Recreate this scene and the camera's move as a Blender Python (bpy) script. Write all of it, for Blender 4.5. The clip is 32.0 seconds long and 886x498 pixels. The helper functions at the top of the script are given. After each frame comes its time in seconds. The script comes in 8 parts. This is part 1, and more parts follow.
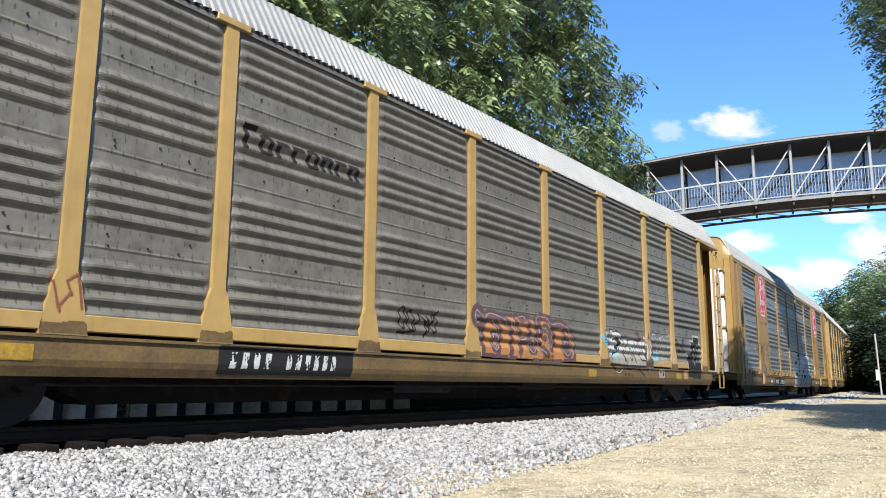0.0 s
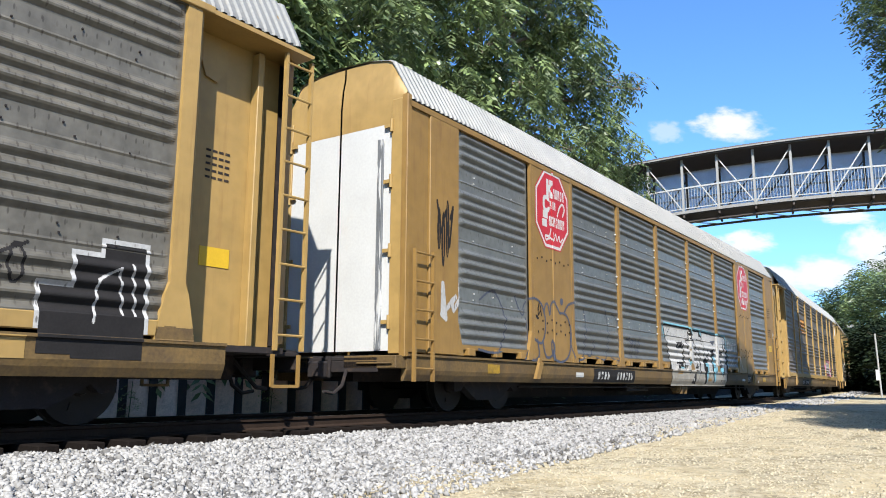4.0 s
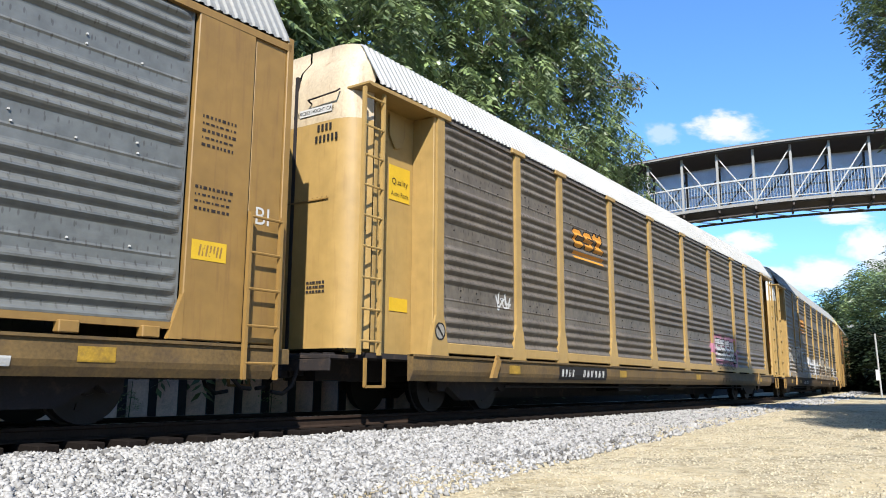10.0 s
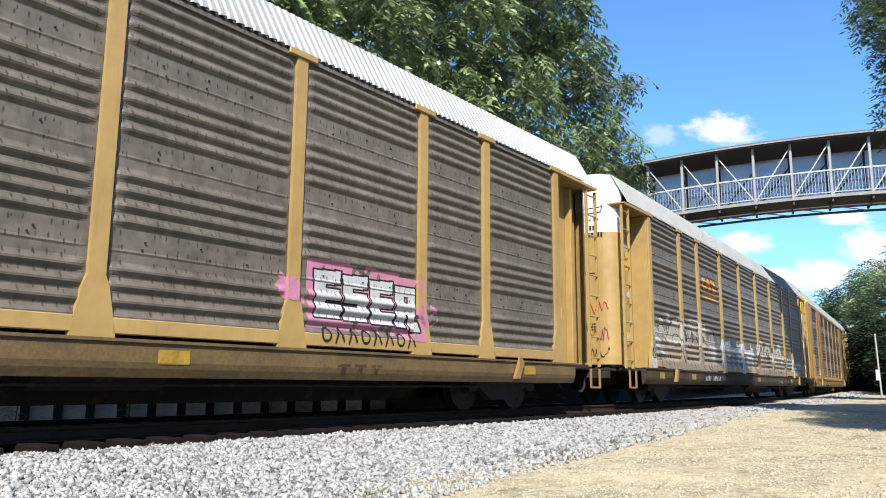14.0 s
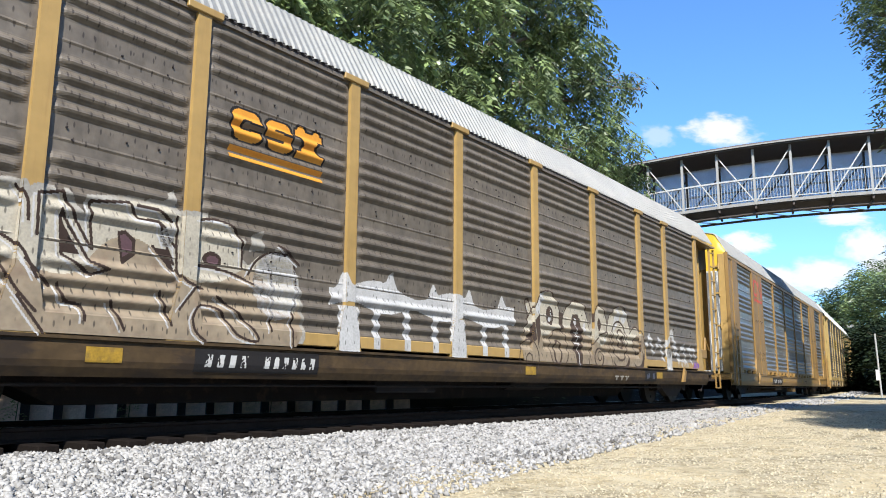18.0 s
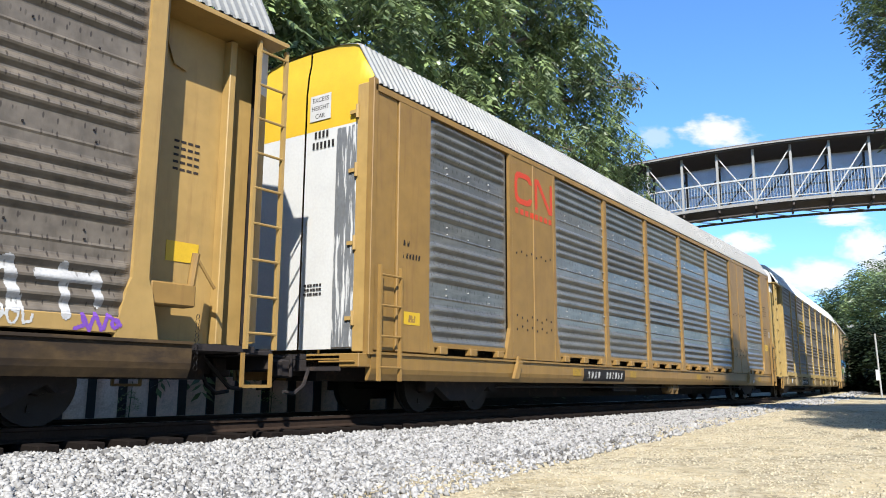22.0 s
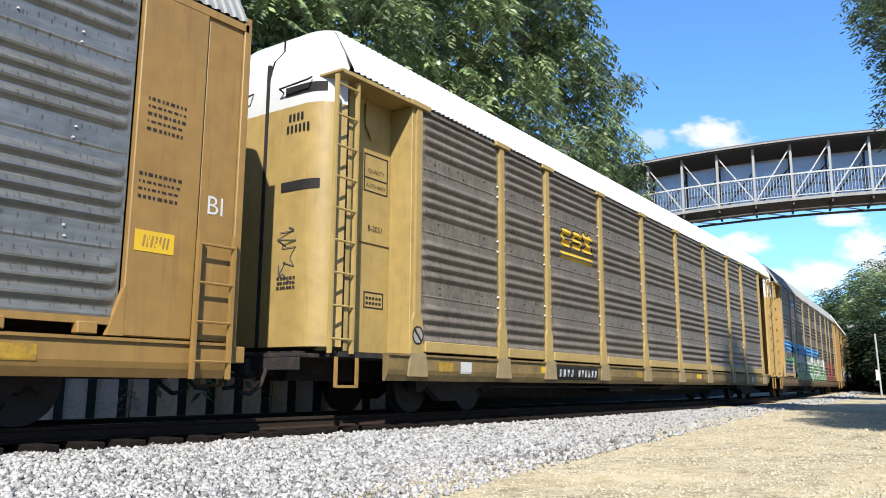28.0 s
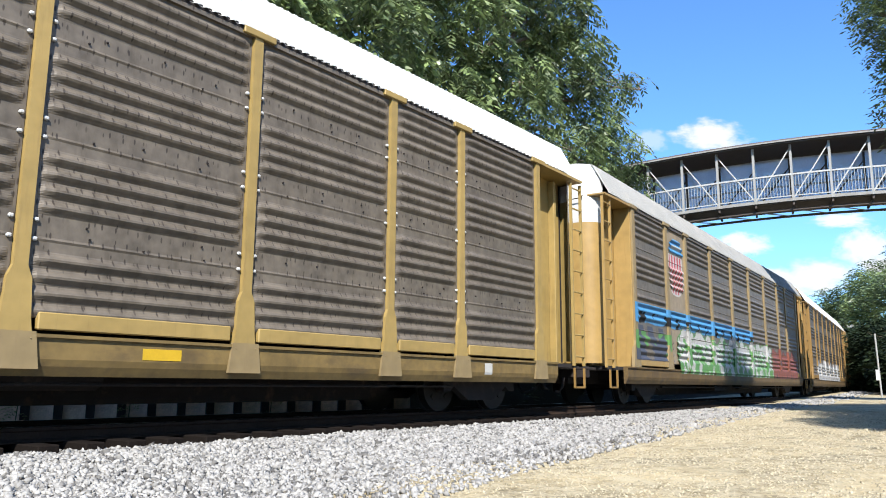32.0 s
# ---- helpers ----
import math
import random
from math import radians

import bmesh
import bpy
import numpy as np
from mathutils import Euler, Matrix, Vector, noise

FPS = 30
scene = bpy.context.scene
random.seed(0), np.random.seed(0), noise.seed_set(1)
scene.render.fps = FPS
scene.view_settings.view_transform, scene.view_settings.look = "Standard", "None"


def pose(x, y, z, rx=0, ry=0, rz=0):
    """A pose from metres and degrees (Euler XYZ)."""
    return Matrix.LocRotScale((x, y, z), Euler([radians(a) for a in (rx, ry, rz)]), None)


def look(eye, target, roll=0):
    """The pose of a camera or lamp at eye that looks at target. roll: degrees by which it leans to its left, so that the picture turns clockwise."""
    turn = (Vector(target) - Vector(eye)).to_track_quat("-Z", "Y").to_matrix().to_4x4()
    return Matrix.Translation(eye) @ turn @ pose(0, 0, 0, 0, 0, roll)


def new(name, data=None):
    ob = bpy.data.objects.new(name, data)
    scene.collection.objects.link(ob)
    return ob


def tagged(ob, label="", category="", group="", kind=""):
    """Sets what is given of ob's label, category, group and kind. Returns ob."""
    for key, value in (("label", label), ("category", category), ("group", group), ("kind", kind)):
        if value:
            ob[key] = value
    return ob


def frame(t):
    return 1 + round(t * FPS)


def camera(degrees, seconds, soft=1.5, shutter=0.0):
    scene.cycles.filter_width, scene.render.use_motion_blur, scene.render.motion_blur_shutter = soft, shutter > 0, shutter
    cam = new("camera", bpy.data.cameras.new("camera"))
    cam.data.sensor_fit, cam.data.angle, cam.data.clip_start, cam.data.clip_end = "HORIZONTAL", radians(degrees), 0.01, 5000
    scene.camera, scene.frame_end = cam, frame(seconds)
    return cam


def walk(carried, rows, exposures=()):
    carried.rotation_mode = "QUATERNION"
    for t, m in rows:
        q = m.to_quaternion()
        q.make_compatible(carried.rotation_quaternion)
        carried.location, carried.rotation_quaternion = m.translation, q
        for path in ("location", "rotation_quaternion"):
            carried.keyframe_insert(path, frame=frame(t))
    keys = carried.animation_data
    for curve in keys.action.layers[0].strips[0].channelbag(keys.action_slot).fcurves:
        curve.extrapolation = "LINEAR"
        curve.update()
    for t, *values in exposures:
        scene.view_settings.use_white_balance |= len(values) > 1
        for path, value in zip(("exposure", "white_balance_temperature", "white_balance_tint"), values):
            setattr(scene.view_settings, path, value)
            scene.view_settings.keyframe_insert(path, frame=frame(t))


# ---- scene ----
# ---------------------------------------------------------------- camera
EYE = Vector((0, 0, 1.25))
YAW, PITCH = 0.91927, 0.17311
cam = camera(59.32, 32.0, soft=0.95)
AIM = Vector((math.sin(YAW) * math.cos(PITCH), math.cos(YAW) * math.cos(PITCH), math.sin(PITCH)))
walk(cam, [(0, look(EYE, EYE + AIM, 0.376)), (32, look(EYE, EYE + AIM, 0.376))], exposures=[(0, 1.31), (32, 1.31)])

# ---------------------------------------------------------------- light
SUN_FROM = Vector((-0.88, -0.70, 1.0)).normalized()
sun = new("sun", bpy.data.lights.new("sun", "SUN"))
sun.data.energy, sun.data.angle, sun.data.color = 5.0, radians(0.53), (1.0, 0.965, 0.90)
sun.matrix_world = look(SUN_FROM * 50, (0, 0, 0))
world = bpy.data.worlds.new("sky")
scene.world = world
world.use_nodes = True
sky = world.node_tree.nodes.new("ShaderNodeTexSky")
sky.sky_type, sky.sun_disc = "NISHITA", False
sky.sun_elevation = math.asin(SUN_FROM.z)
sky.sun_rotation = math.atan2(SUN_FROM.x, SUN_FROM.y)
sky.air_density, sky.dust_density, sky.ozone_density = 1.0, 0.6, 2.0
bg = world.node_tree.nodes["Background"]
tint = world.node_tree.nodes.new("ShaderNodeMix")
tint.data_type, tint.blend_type = "RGBA", "MULTIPLY"
tint.inputs[0].default_value = 1.0
tint.inputs[7].default_value = (0.585, 0.925, 1.30, 1)
world.node_tree.links.new(sky.outputs[0], tint.inputs[6])
world.node_tree.links.new(tint.outputs[2], bg.inputs[0])
bg.inputs[1].default_value = 0.088

# ---------------------------------------------------------------- materials


def material(name, color, rough=0.7, metal=0.0, vary=0.12, scale=6.0, fine=60.0, bump=0.15, stain=None, stain_amount=0.35,
             stain_scale=(1.5, 1.5, 0.5), stain_edge=(0.5, 0.72), random_tint=0.0, spec=0.4, bump_dist=0.01, trans=0.0, ticks=0.0):
    """A painted or natural surface: base colour with two scales of variation, stains of their own shape and fine relief."""
    m = bpy.data.materials.new(name)
    m.use_nodes = True
    nt = m.node_tree
    n, l = nt.nodes, nt.links
    b = n["Principled BSDF"]
    b.inputs["Roughness"].default_value, b.inputs["Metallic"].default_value = rough, metal
    b.inputs["Specular IOR Level"].default_value = spec
    co = n.new("ShaderNodeTexCoord")
    big = n.new("ShaderNodeTexNoise")
    big.inputs["Scale"].default_value, big.inputs["Detail"].default_value = scale, 5
    small = n.new("ShaderNodeTexNoise")
    small.inputs["Scale"].default_value, small.inputs["Detail"].default_value = fine, 3
    for t in (big, small):
        l.new(co.outputs["Object"], t.inputs["Vector"])
    add = n.new("ShaderNodeMath")
    add.operation = "ADD"
    l.new(big.outputs[0], add.inputs[0])
    l.new(small.outputs[0], add.inputs[1])
    ramp = n.new("ShaderNodeMapRange")
    ramp.inputs[1].default_value, ramp.inputs[2].default_value = 0.6, 1.4
    ramp.inputs[3].default_value, ramp.inputs[4].default_value = 1 - vary * 2, 1 + vary * 1.4
    l.new(add.outputs[0], ramp.inputs[0])
    last = ramp.outputs[0]
    if random_tint:
        oi = n.new("ShaderNodeObjectInfo")
        r2 = n.new("ShaderNodeMapRange")
        r2.inputs[3].default_value, r2.inputs[4].default_value = 1 - random_tint, 1 + random_tint
        l.new(oi.outputs["Random"], r2.inputs[0])
        mul = n.new("ShaderNodeMath")
        mul.operation = "MULTIPLY"
        l.new(last, mul.inputs[0])
        l.new(r2.outputs[0], mul.inputs[1])
        last = mul.outputs[0]
    mix = n.new("ShaderNodeMix")
    mix.data_type, mix.blend_type = "RGBA", "MULTIPLY"
    mix.inputs[0].default_value = 1.0
    mix.inputs[6].default_value = (*color, 1)
    l.new(last, mix.inputs[7])
    out = mix.outputs[2]
    if stain:
        mp = n.new("ShaderNodeMapping")
        mp.inputs["Scale"].default_value = stain_scale
        l.new(co.outputs["Object"], mp.inputs[0])
        st = n.new("ShaderNodeTexNoise")
        st.inputs["Scale"].default_value, st.inputs["Detail"].default_value, st.inputs["Roughness"].default_value = 2.2, 8, 0.65
        l.new(mp.outputs[0], st.inputs["Vector"])
        sr = n.new("ShaderNodeMapRange")
        sr.inputs[1].default_value, sr.inputs[2].default_value = stain_edge
        sr.inputs[4].default_value = stain_amount
        l.new(st.outputs[0], sr.inputs[0])
        m2 = n.new("ShaderNodeMix")
        m2.data_type = "RGBA"
        m2.inputs[7].default_value = (*stain, 1)
        l.new(sr.outputs[0], m2.inputs[0])
        l.new(out, m2.inputs[6])
        out = m2.outputs[2]
    if ticks:
        # rows of short dark rust runs under the punched holes of the sheet, coarse and fine
        for along, thin, tall, patch, edge, loose in ((4.1, 24.0, 6.0, 1.7, 0.42, 0.45), (7.0, 10.0, 4.2, 1.0, 0.40, 0.25)):
            mt = n.new("ShaderNodeMapping")
            mt.inputs["Scale"].default_value = (along, 0.0, 5.714)
            l.new(co.outputs["Object"], mt.inputs[0])
            vo = n.new("ShaderNodeTexVoronoi")
            vo.inputs["Scale"].default_value, vo.inputs["Randomness"].default_value = 1.0, loose
            l.new(mt.outputs[0], vo.inputs["Vector"])
            vs_ = n.new("ShaderNodeVectorMath")
            vs_.operation = "SUBTRACT"
            l.new(mt.outputs[0], vs_.inputs[0])
            l.new(vo.outputs["Position"], vs_.inputs[1])
            sc_ = n.new("ShaderNodeVectorMath")
            sc_.operation, sc_.inputs[1].default_value = "MULTIPLY", (thin, 0, tall)
            l.new(vs_.outputs[0], sc_.inputs[0])
            le = n.new("ShaderNodeVectorMath")
            le.operation = "LENGTH"
            l.new(sc_.outputs[0], le.inputs[0])
            tr_ = n.new("ShaderNodeMapRange")
            tr_.inputs[1].default_value, tr_.inputs[2].default_value = 1.0, 0.6
            tr_.inputs[3].default_value = 0.0
            l.new(le.outputs["Value"], tr_.inputs[0])
            pm = n.new("ShaderNodeTexNoise")
            pm.inputs["Scale"].default_value, pm.inputs["Detail"].default_value = patch, 2
            ml = n.new("ShaderNodeMapping")
            ml.inputs["Scale"].default_value = (3.2, 3.2, 1.0)
            l.new(co.outputs["Object"], ml.inputs[0])
            l.new(ml.outputs[0], pm.inputs["Vector"])
            pr = n.new("ShaderNodeMapRange")
            pr.inputs[1].default_value, pr.inputs[2].default_value = edge, edge + 0.10
            l.new(pm.outputs[0], pr.inputs[0])
            pr.inputs[4].default_value = ticks
            l.new(pr.outputs[0], tr_.inputs[4])
            m3 = n.new("ShaderNodeMix")
            m3.data_type = "RGBA"
            m3.inputs[7].default_value = (0.022, 0.016, 0.012, 1)
            l.new(tr_.outputs[0], m3.inputs[0])
            l.new(out, m3.inputs[6])
            out = m3.outputs[2]
    l.new(out, b.inputs["Base Color"])
    if bump:
        bp = n.new("ShaderNodeBump")
        bp.inputs["Strength"].default_value, bp.inputs["Distance"].default_value = bump, bump_dist
        l.new(add.outputs[0], bp.inputs["Height"])
        l.new(bp.outputs[0], b.inputs["Normal"])
    if trans:
        b.inputs["Subsurface Weight"].default_value = 0
        tr = n.new("ShaderNodeBsdfTranslucent")
        l.new(out, tr.inputs[0])
        ms = n.new("ShaderNodeMixShader")
        ms.inputs[0].default_value = trans
        l.new(b.outputs[0], ms.inputs[1])
        l.new(tr.outputs[0], ms.inputs[2])
        l.new(ms.outputs[0], n["Material Output"].inputs[0])
    return m


RUST = (0.13, 0.06, 0.03)
GRIME = (0.07, 0.06, 0.05)
M_GALV_BROWN = material("galvanized_panel_brown", (0.107, 0.089, 0.069), 0.52, 0.15, 0.20, 1.3, 8, 0.14, (0.040, 0.031, 0.021), 0.6, (2.6, 2.6, 0.7), (0.50, 0.74), 0.10, ticks=0.85)
M_GALV_GREY = material("galvanized_panel_grey", (0.111, 0.102, 0.084), 0.48, 0.2, 0.18, 1.3, 8, 0.14, (0.045, 0.040, 0.032), 0.5, (2.6, 2.6, 0.7), (0.50, 0.75), 0.09, ticks=0.6)
M_GALV_BLUE = material("galvanized_panel_blue_grey", (0.106, 0.109, 0.103), 0.42, 0.3, 0.14, 1.3, 8, 0.12, (0.16, 0.165, 0.16), 0.4, (1.2, 1.2, 3.0), (0.52, 0.75), 0.08, ticks=0.45)
M_GALV_BRIGHT = material("bright_galvanized_panel", (0.148, 0.148, 0.138), 0.33, 0.55, 0.14, 1.3, 8, 0.12, (0.25, 0.243, 0.22), 0.5, (0.5, 0.5, 6.0), (0.47, 0.72), 0.08, ticks=0.5)
M_YELLOW = material("faded_yellow_paint", (0.170, 0.098, 0.026), 0.55, 0.0, 0.10, 1.1, 5, 0.05, (0.10, 0.05, 0.018), 0.55, (5.0, 5.0, 0.45), (0.53, 0.74), 0.06)
M_YELLOW_PALE = material("pale_yellow_paint", (0.243, 0.156, 0.051), 0.5, 0.0, 0.09, 1.1, 5, 0.04, (0.16, 0.085, 0.03), 0.5, (5.0, 5.0, 0.4), (0.55, 0.77), 0.05)
M_YELLOW_LEMON = material("dull_lemon_yellow_paint", (0.232, 0.161, 0.053), 0.55, 0.0, 0.10, 1.1, 5, 0.05, (0.12, 0.07, 0.03), 0.5, (5.0, 5.0, 0.45), (0.55, 0.76), 0.05)
M_SILL_YELLOW = material("dirty_yellow_sill_paint", (0.125, 0.083, 0.027), 0.7, 0.0, 0.2, 1.2, 7, 0.1, (0.055, 0.036, 0.017), 0.7, (1.0, 1.0, 1.8), (0.48, 0.68), 0.04)
M_SILL_DARK = material("grimy_brown_sill_paint", (0.046, 0.029, 0.013), 0.8, 0.0, 0.24, 1.4, 9, 0.2, (0.016, 0.011, 0.008), 0.8, (0.8, 0.8, 2.2), (0.45, 0.62), 0.04, spec=0.2)
M_SILL = material("weathered_sill_paint", (0.092, 0.056, 0.017), 0.75, 0.0, 0.24, 1.4, 25, 0.2, (0.040, 0.025, 0.014), 0.75, (1.3, 1.3, 1.3), (0.45, 0.68), 0.04)
M_ROOF = material("galvanized_roof", (0.158, 0.158, 0.152), 0.6, 0.15, 0.10, 1.2, 20, 0.08, (0.30, 0.27, 0.23), 0.35, (1.0, 1.0, 1.0), (0.52, 0.75))
M_ROOF_PALE = material("pale_galvanized_roof", (0.215, 0.214, 0.206), 0.6, 0.1, 0.10, 1.2, 20, 0.08, (0.28, 0.25, 0.21), 0.35, (1.0, 1.0, 1.0), (0.52, 0.75))
M_WHITE = material("white_roof_paint", (0.365, 0.365, 0.355), 0.5, 0.0, 0.05, 1.6, 25, 0.06, (0.38, 0.31, 0.22), 0.4, (1.3, 1.3, 0.6), (0.6, 0.8))
M_CAP_CREAM = material("faded_cream_end_paint", (0.34, 0.275, 0.185), 0.55, 0, 0.14, 2.5, 25, 0.08, (0.16, 0.08, 0.035), 0.6, (3, 3, 0.6), (0.55, 0.75))
M_UNDER = material("underframe_black_dirt", (0.009, 0.006, 0.006), 0.9, 0.0, 0.25, 4, 40, 0.3, (0.09, 0.055, 0.03), 0.4, (2, 2, 2), (0.55, 0.75))
M_STEEL = material("wheel_steel", (0.010, 0.008, 0.007), 0.7, 0.3, 0.15, 6, 50, 0.2)
M_RAIL = material("rusty_rail", (0.022, 0.014, 0.010), 0.85, 0.0, 0.2, 5, 40, 0.2, spec=0.1)
M_RAILHEAD = material("polished_railhead", (0.330, 0.318, 0.300), 0.3, 0.9, 0.08, 5, 60, 0.05)
M_TIE = material("creosote_tie_wood", (0.009, 0.007, 0.006), 0.95, 0, 0.25, 5, 50, 0.5, spec=0.05)
M_BALLAST_BED = material("ballast_bed", (0.092, 0.089, 0.086), 0.95, 0, 0.3, 7, 34, 0.8, (0.16, 0.13, 0.10), 0.3, (1, 1, 1), (0.5, 0.7), bump_dist=0.03)
M_RED = material("red_emblem_paint", (0.306, 0.014, 0.021), 0.5, 0, 0.07, 3, 40, 0.05)
M_ORANGE = material("orange_lettering_paint", (0.446, 0.190, 0.018), 0.55, 0, 0.1, 4, 40, 0.05)
M_CNRED = material("bright_red_lettering_paint", (0.369, 0.036, 0.012), 0.5, 0, 0.06, 4, 40, 0.05)
M_LETTER = material("white_lettering_paint", (0.345, 0.340, 0.325), 0.6, 0, 0.08, 4, 40, 0.05)
M_BLACK = material("black_lettering_paint", (0.013, 0.012, 0.012), 0.75, 0, 0.15, 4, 40, 0.05, spec=0.15)
M_DECAL = material("yellow_placard", (0.405, 0.255, 0.013), 0.5, 0, 0.06, 4, 40, 0.05)
M_TAPE = material("faded_yellow_tape", (0.235, 0.140, 0.012), 0.6, 0, 0.2, 6, 40, 0.05, (0.10, 0.06, 0.02), 0.6, (4, 4, 4), (0.48, 0.66))
M_SPRAY_WHITE = material("white_spray_paint", (0.305, 0.300, 0.292), 0.6, 0, 0.14, 3, 30, 0.05, ticks=0.7)
M_SPRAY_DULL = material("dull_grey_white_spray_paint", (0.200, 0.186, 0.160), 0.65, 0, 0.18, 3, 30, 0.05, (0.13, 0.09, 0.045), 0.5, (2, 2, 0.8), (0.55, 0.72))
M_SPRAY_CREAM = material("cream_spray_paint", (0.275, 0.248, 0.195), 0.65, 0, 0.16, 3, 30, 0.05, ticks=0.7)
M_SPRAY_TAN = material("tan_spray_paint", (0.185, 0.145, 0.098), 0.65, 0, 0.18, 2, 9, 0.05, (0.13, 0.075, 0.045), 0.4, (2, 2, 2), (0.5, 0.7), ticks=0.8)
M_SPRAY_BLUE = material("blue_spray_paint", (0.046, 0.182, 0.358), 0.6, 0, 0.12, 3, 30, 0.05)
M_SPRAY_TEAL = material("teal_spray_paint", (0.110, 0.255, 0.315), 0.6, 0, 0.12, 3, 30, 0.05)
M_FADED_TAN = material("faded_tan_panel_paint", (0.200, 0.158, 0.108), 0.6, 0, 0.12, 1.2, 6, 0.05, (0.13, 0.085, 0.05), 0.5, (4, 4, 0.5), (0.52, 0.72))
M_YELLOW_DULL = material("dull_weathered_yellow_paint", (0.175, 0.128, 0.062), 0.6, 0, 0.12, 1.2, 6, 0.05, (0.11, 0.07, 0.035), 0.5, (5, 5, 0.5), (0.52, 0.72), 0.05)
M_SPRAY_GREY = material("grey_blue_spray_paint", (0.040, 0.046, 0.068), 0.6, 0, 0.12, 3, 30, 0.05)
M_SPRAY_RUST = material("rust_red_spray_paint", (0.143, 0.042, 0.026), 0.6, 0, 0.12, 3, 30, 0.05)
M_SPRAY_ORANGE = material("orange_spray_paint", (0.255, 0.112, 0.034), 0.6, 0, 0.12, 3, 30, 0.05)
M_SPRAY_PINK = material("pink_spray_paint", (0.310, 0.125, 0.178), 0.6, 0, 0.12, 3, 30, 0.05)
M_SPRAY_GREEN = material("green_spray_paint", (0.065, 0.169, 0.046), 0.6, 0, 0.12, 3, 30, 0.05)
M_SPRAY_PURPLE = material("purple_spray_paint", (0.119, 0.042, 0.252), 0.6, 0, 0.12, 3, 30, 0.05)
M_SPRAY_PURPLE_DARK = material("dark_plum_spray_paint", (0.060, 0.030, 0.034), 0.6, 0, 0.12, 3, 30, 0.05)
M_SPRAY_RED = material("red_spray_paint", (0.372, 0.024, 0.018), 0.6, 0, 0.12, 3, 30, 0.05)
M_SPRAY_UMBER = material("umber_spray_paint", (0.045, 0.031, 0.024), 0.75, 0, 0.12, 3, 30, 0.05, spec=0.15)
M_SPRAY_BROWN = material("brown_spray_paint", (0.028, 0.018, 0.014), 0.75, 0, 0.12, 3, 30, 0.05, spec=0.15)
M_BRIDGE_STEEL = material("pale_painted_bridge_steel", (0.255, 0.255, 0.245), 0.5, 0.1, 0.07, 3, 40, 0.05, (0.35, 0.30, 0.25), 0.3)
M_BRIDGE_TRIM = material("weathered_grey_bridge_trim", (0.165, 0.16, 0.15), 0.6, 0.1, 0.12, 3, 20, 0.05, (0.10, 0.09, 0.08), 0.4)
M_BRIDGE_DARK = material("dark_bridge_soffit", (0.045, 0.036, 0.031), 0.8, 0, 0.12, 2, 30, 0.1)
M_BRIDGE_ROOF = material("brown_metal_bridge_roof", (0.070, 0.055, 0.055), 0.5, 0.3, 0.1, 2, 30, 0.1)
M_FROST = material("frosted_bridge_pane", (0.56, 0.60, 0.68), 0.35, 0, 0.06, 1.2, 14, 0.03)


def see_through(m, share, color):
    """Lets a share of the light straight through, as a lightly frosted pane does."""
    n, l = m.node_tree.nodes, m.node_tree.links
    t = n.new("ShaderNodeBsdfTransparent")
    t.inputs[0].default_value = (*color, 1)
    x = n.new("ShaderNodeMixShader")
    x.inputs[0].default_value = share
    l.new(n["Principled BSDF"].outputs[0], x.inputs[1])
    l.new(t.outputs[0], x.inputs[2])
    l.new(x.outputs[0], n["Material Output"].inputs[0])


see_through(M_FROST, 0.32, (0.85, 0.9, 1.0))
M_CONCRETE = material("bridge_deck_concrete", (0.294, 0.280, 0.259), 0.9, 0, 0.1, 2, 30, 0.2)
M_BARK = material("grey_brown_bark", (0.13, 0.10, 0.075), 0.95, 0, 0.25, 6, 30, 0.8, bump_dist=0.03)
M_LEAF = material("green_leaves", (0.108, 0.146, 0.062), 0.38, 0, 0.35, 0.5, 6, 0, trans=0.35, spec=0.55)
M_LEAF2 = material("dark_green_leaves", (0.046, 0.074, 0.024), 0.5, 0, 0.35, 0.5, 6, 0, trans=0.3)
M_LEAF3 = material("bright_green_leaves", (0.180, 0.238, 0.088), 0.42, 0, 0.35, 0.5, 6, 0, trans=0.35)
# leaf colour darkened to stand for shade beneath the far crowns
M_LEAF_SHADE = material("leaves_darkened_as_shade", (0.014, 0.022, 0.009), 0.7, 0, 0.3, 0.5, 6, 0, trans=0.1, spec=0.1)
M_FENCE = material("weathered_grey_board", (0.62, 0.47, 0.37), 0.9, 0, 0.18, 3, 30, 0.3, (0.2, 0.17, 0.14), 0.4, (3, 3, 0.6), random_tint=0.15)
M_POSTBLACK = material("black_fence_post", (0.008, 0.008, 0.008), 0.7, 0, 0.1, 3, 30, 0.1)

# ---------------------------------------------------------------- mesh helpers


def link_mesh(name, verts, faces, mat, parent=None, label="", smooth=False):
    me = bpy.data.meshes.new(name)
    me.from_pydata([tuple(v) for v in verts], [], [tuple(f) for f in faces])
    me.update()
    if smooth:
        me.polygons.foreach_set("use_smooth", [True] * len(me.polygons))
    if mat:
        me.materials.append(mat)
    ob = new(name, me)
    if parent:
        ob.parent = parent
    if label:
        ob["label"] = label
    return ob


def part(name, bm, mat, parent=None, label="", smooth=False):
    me = bpy.data.meshes.new(name)
    bm.normal_update()
    bm.to_mesh(me)
    bm.free()
    if smooth:
        me.polygons.foreach_set("use_smooth", [True] * len(me.polygons))
    me.materials.append(mat)
    ob = new(name, me)
    if parent:
        ob.parent = parent
    if label:
        ob["label"] = label
    return ob


def same(ob, name, m, parent=None):
    """Another object on the same mesh."""
    o = new(name, ob.data)
    o.parent = parent or ob.parent
    o.matrix_basis = m
    if "label" in ob:
        o["label"] = ob["label"]
    return o


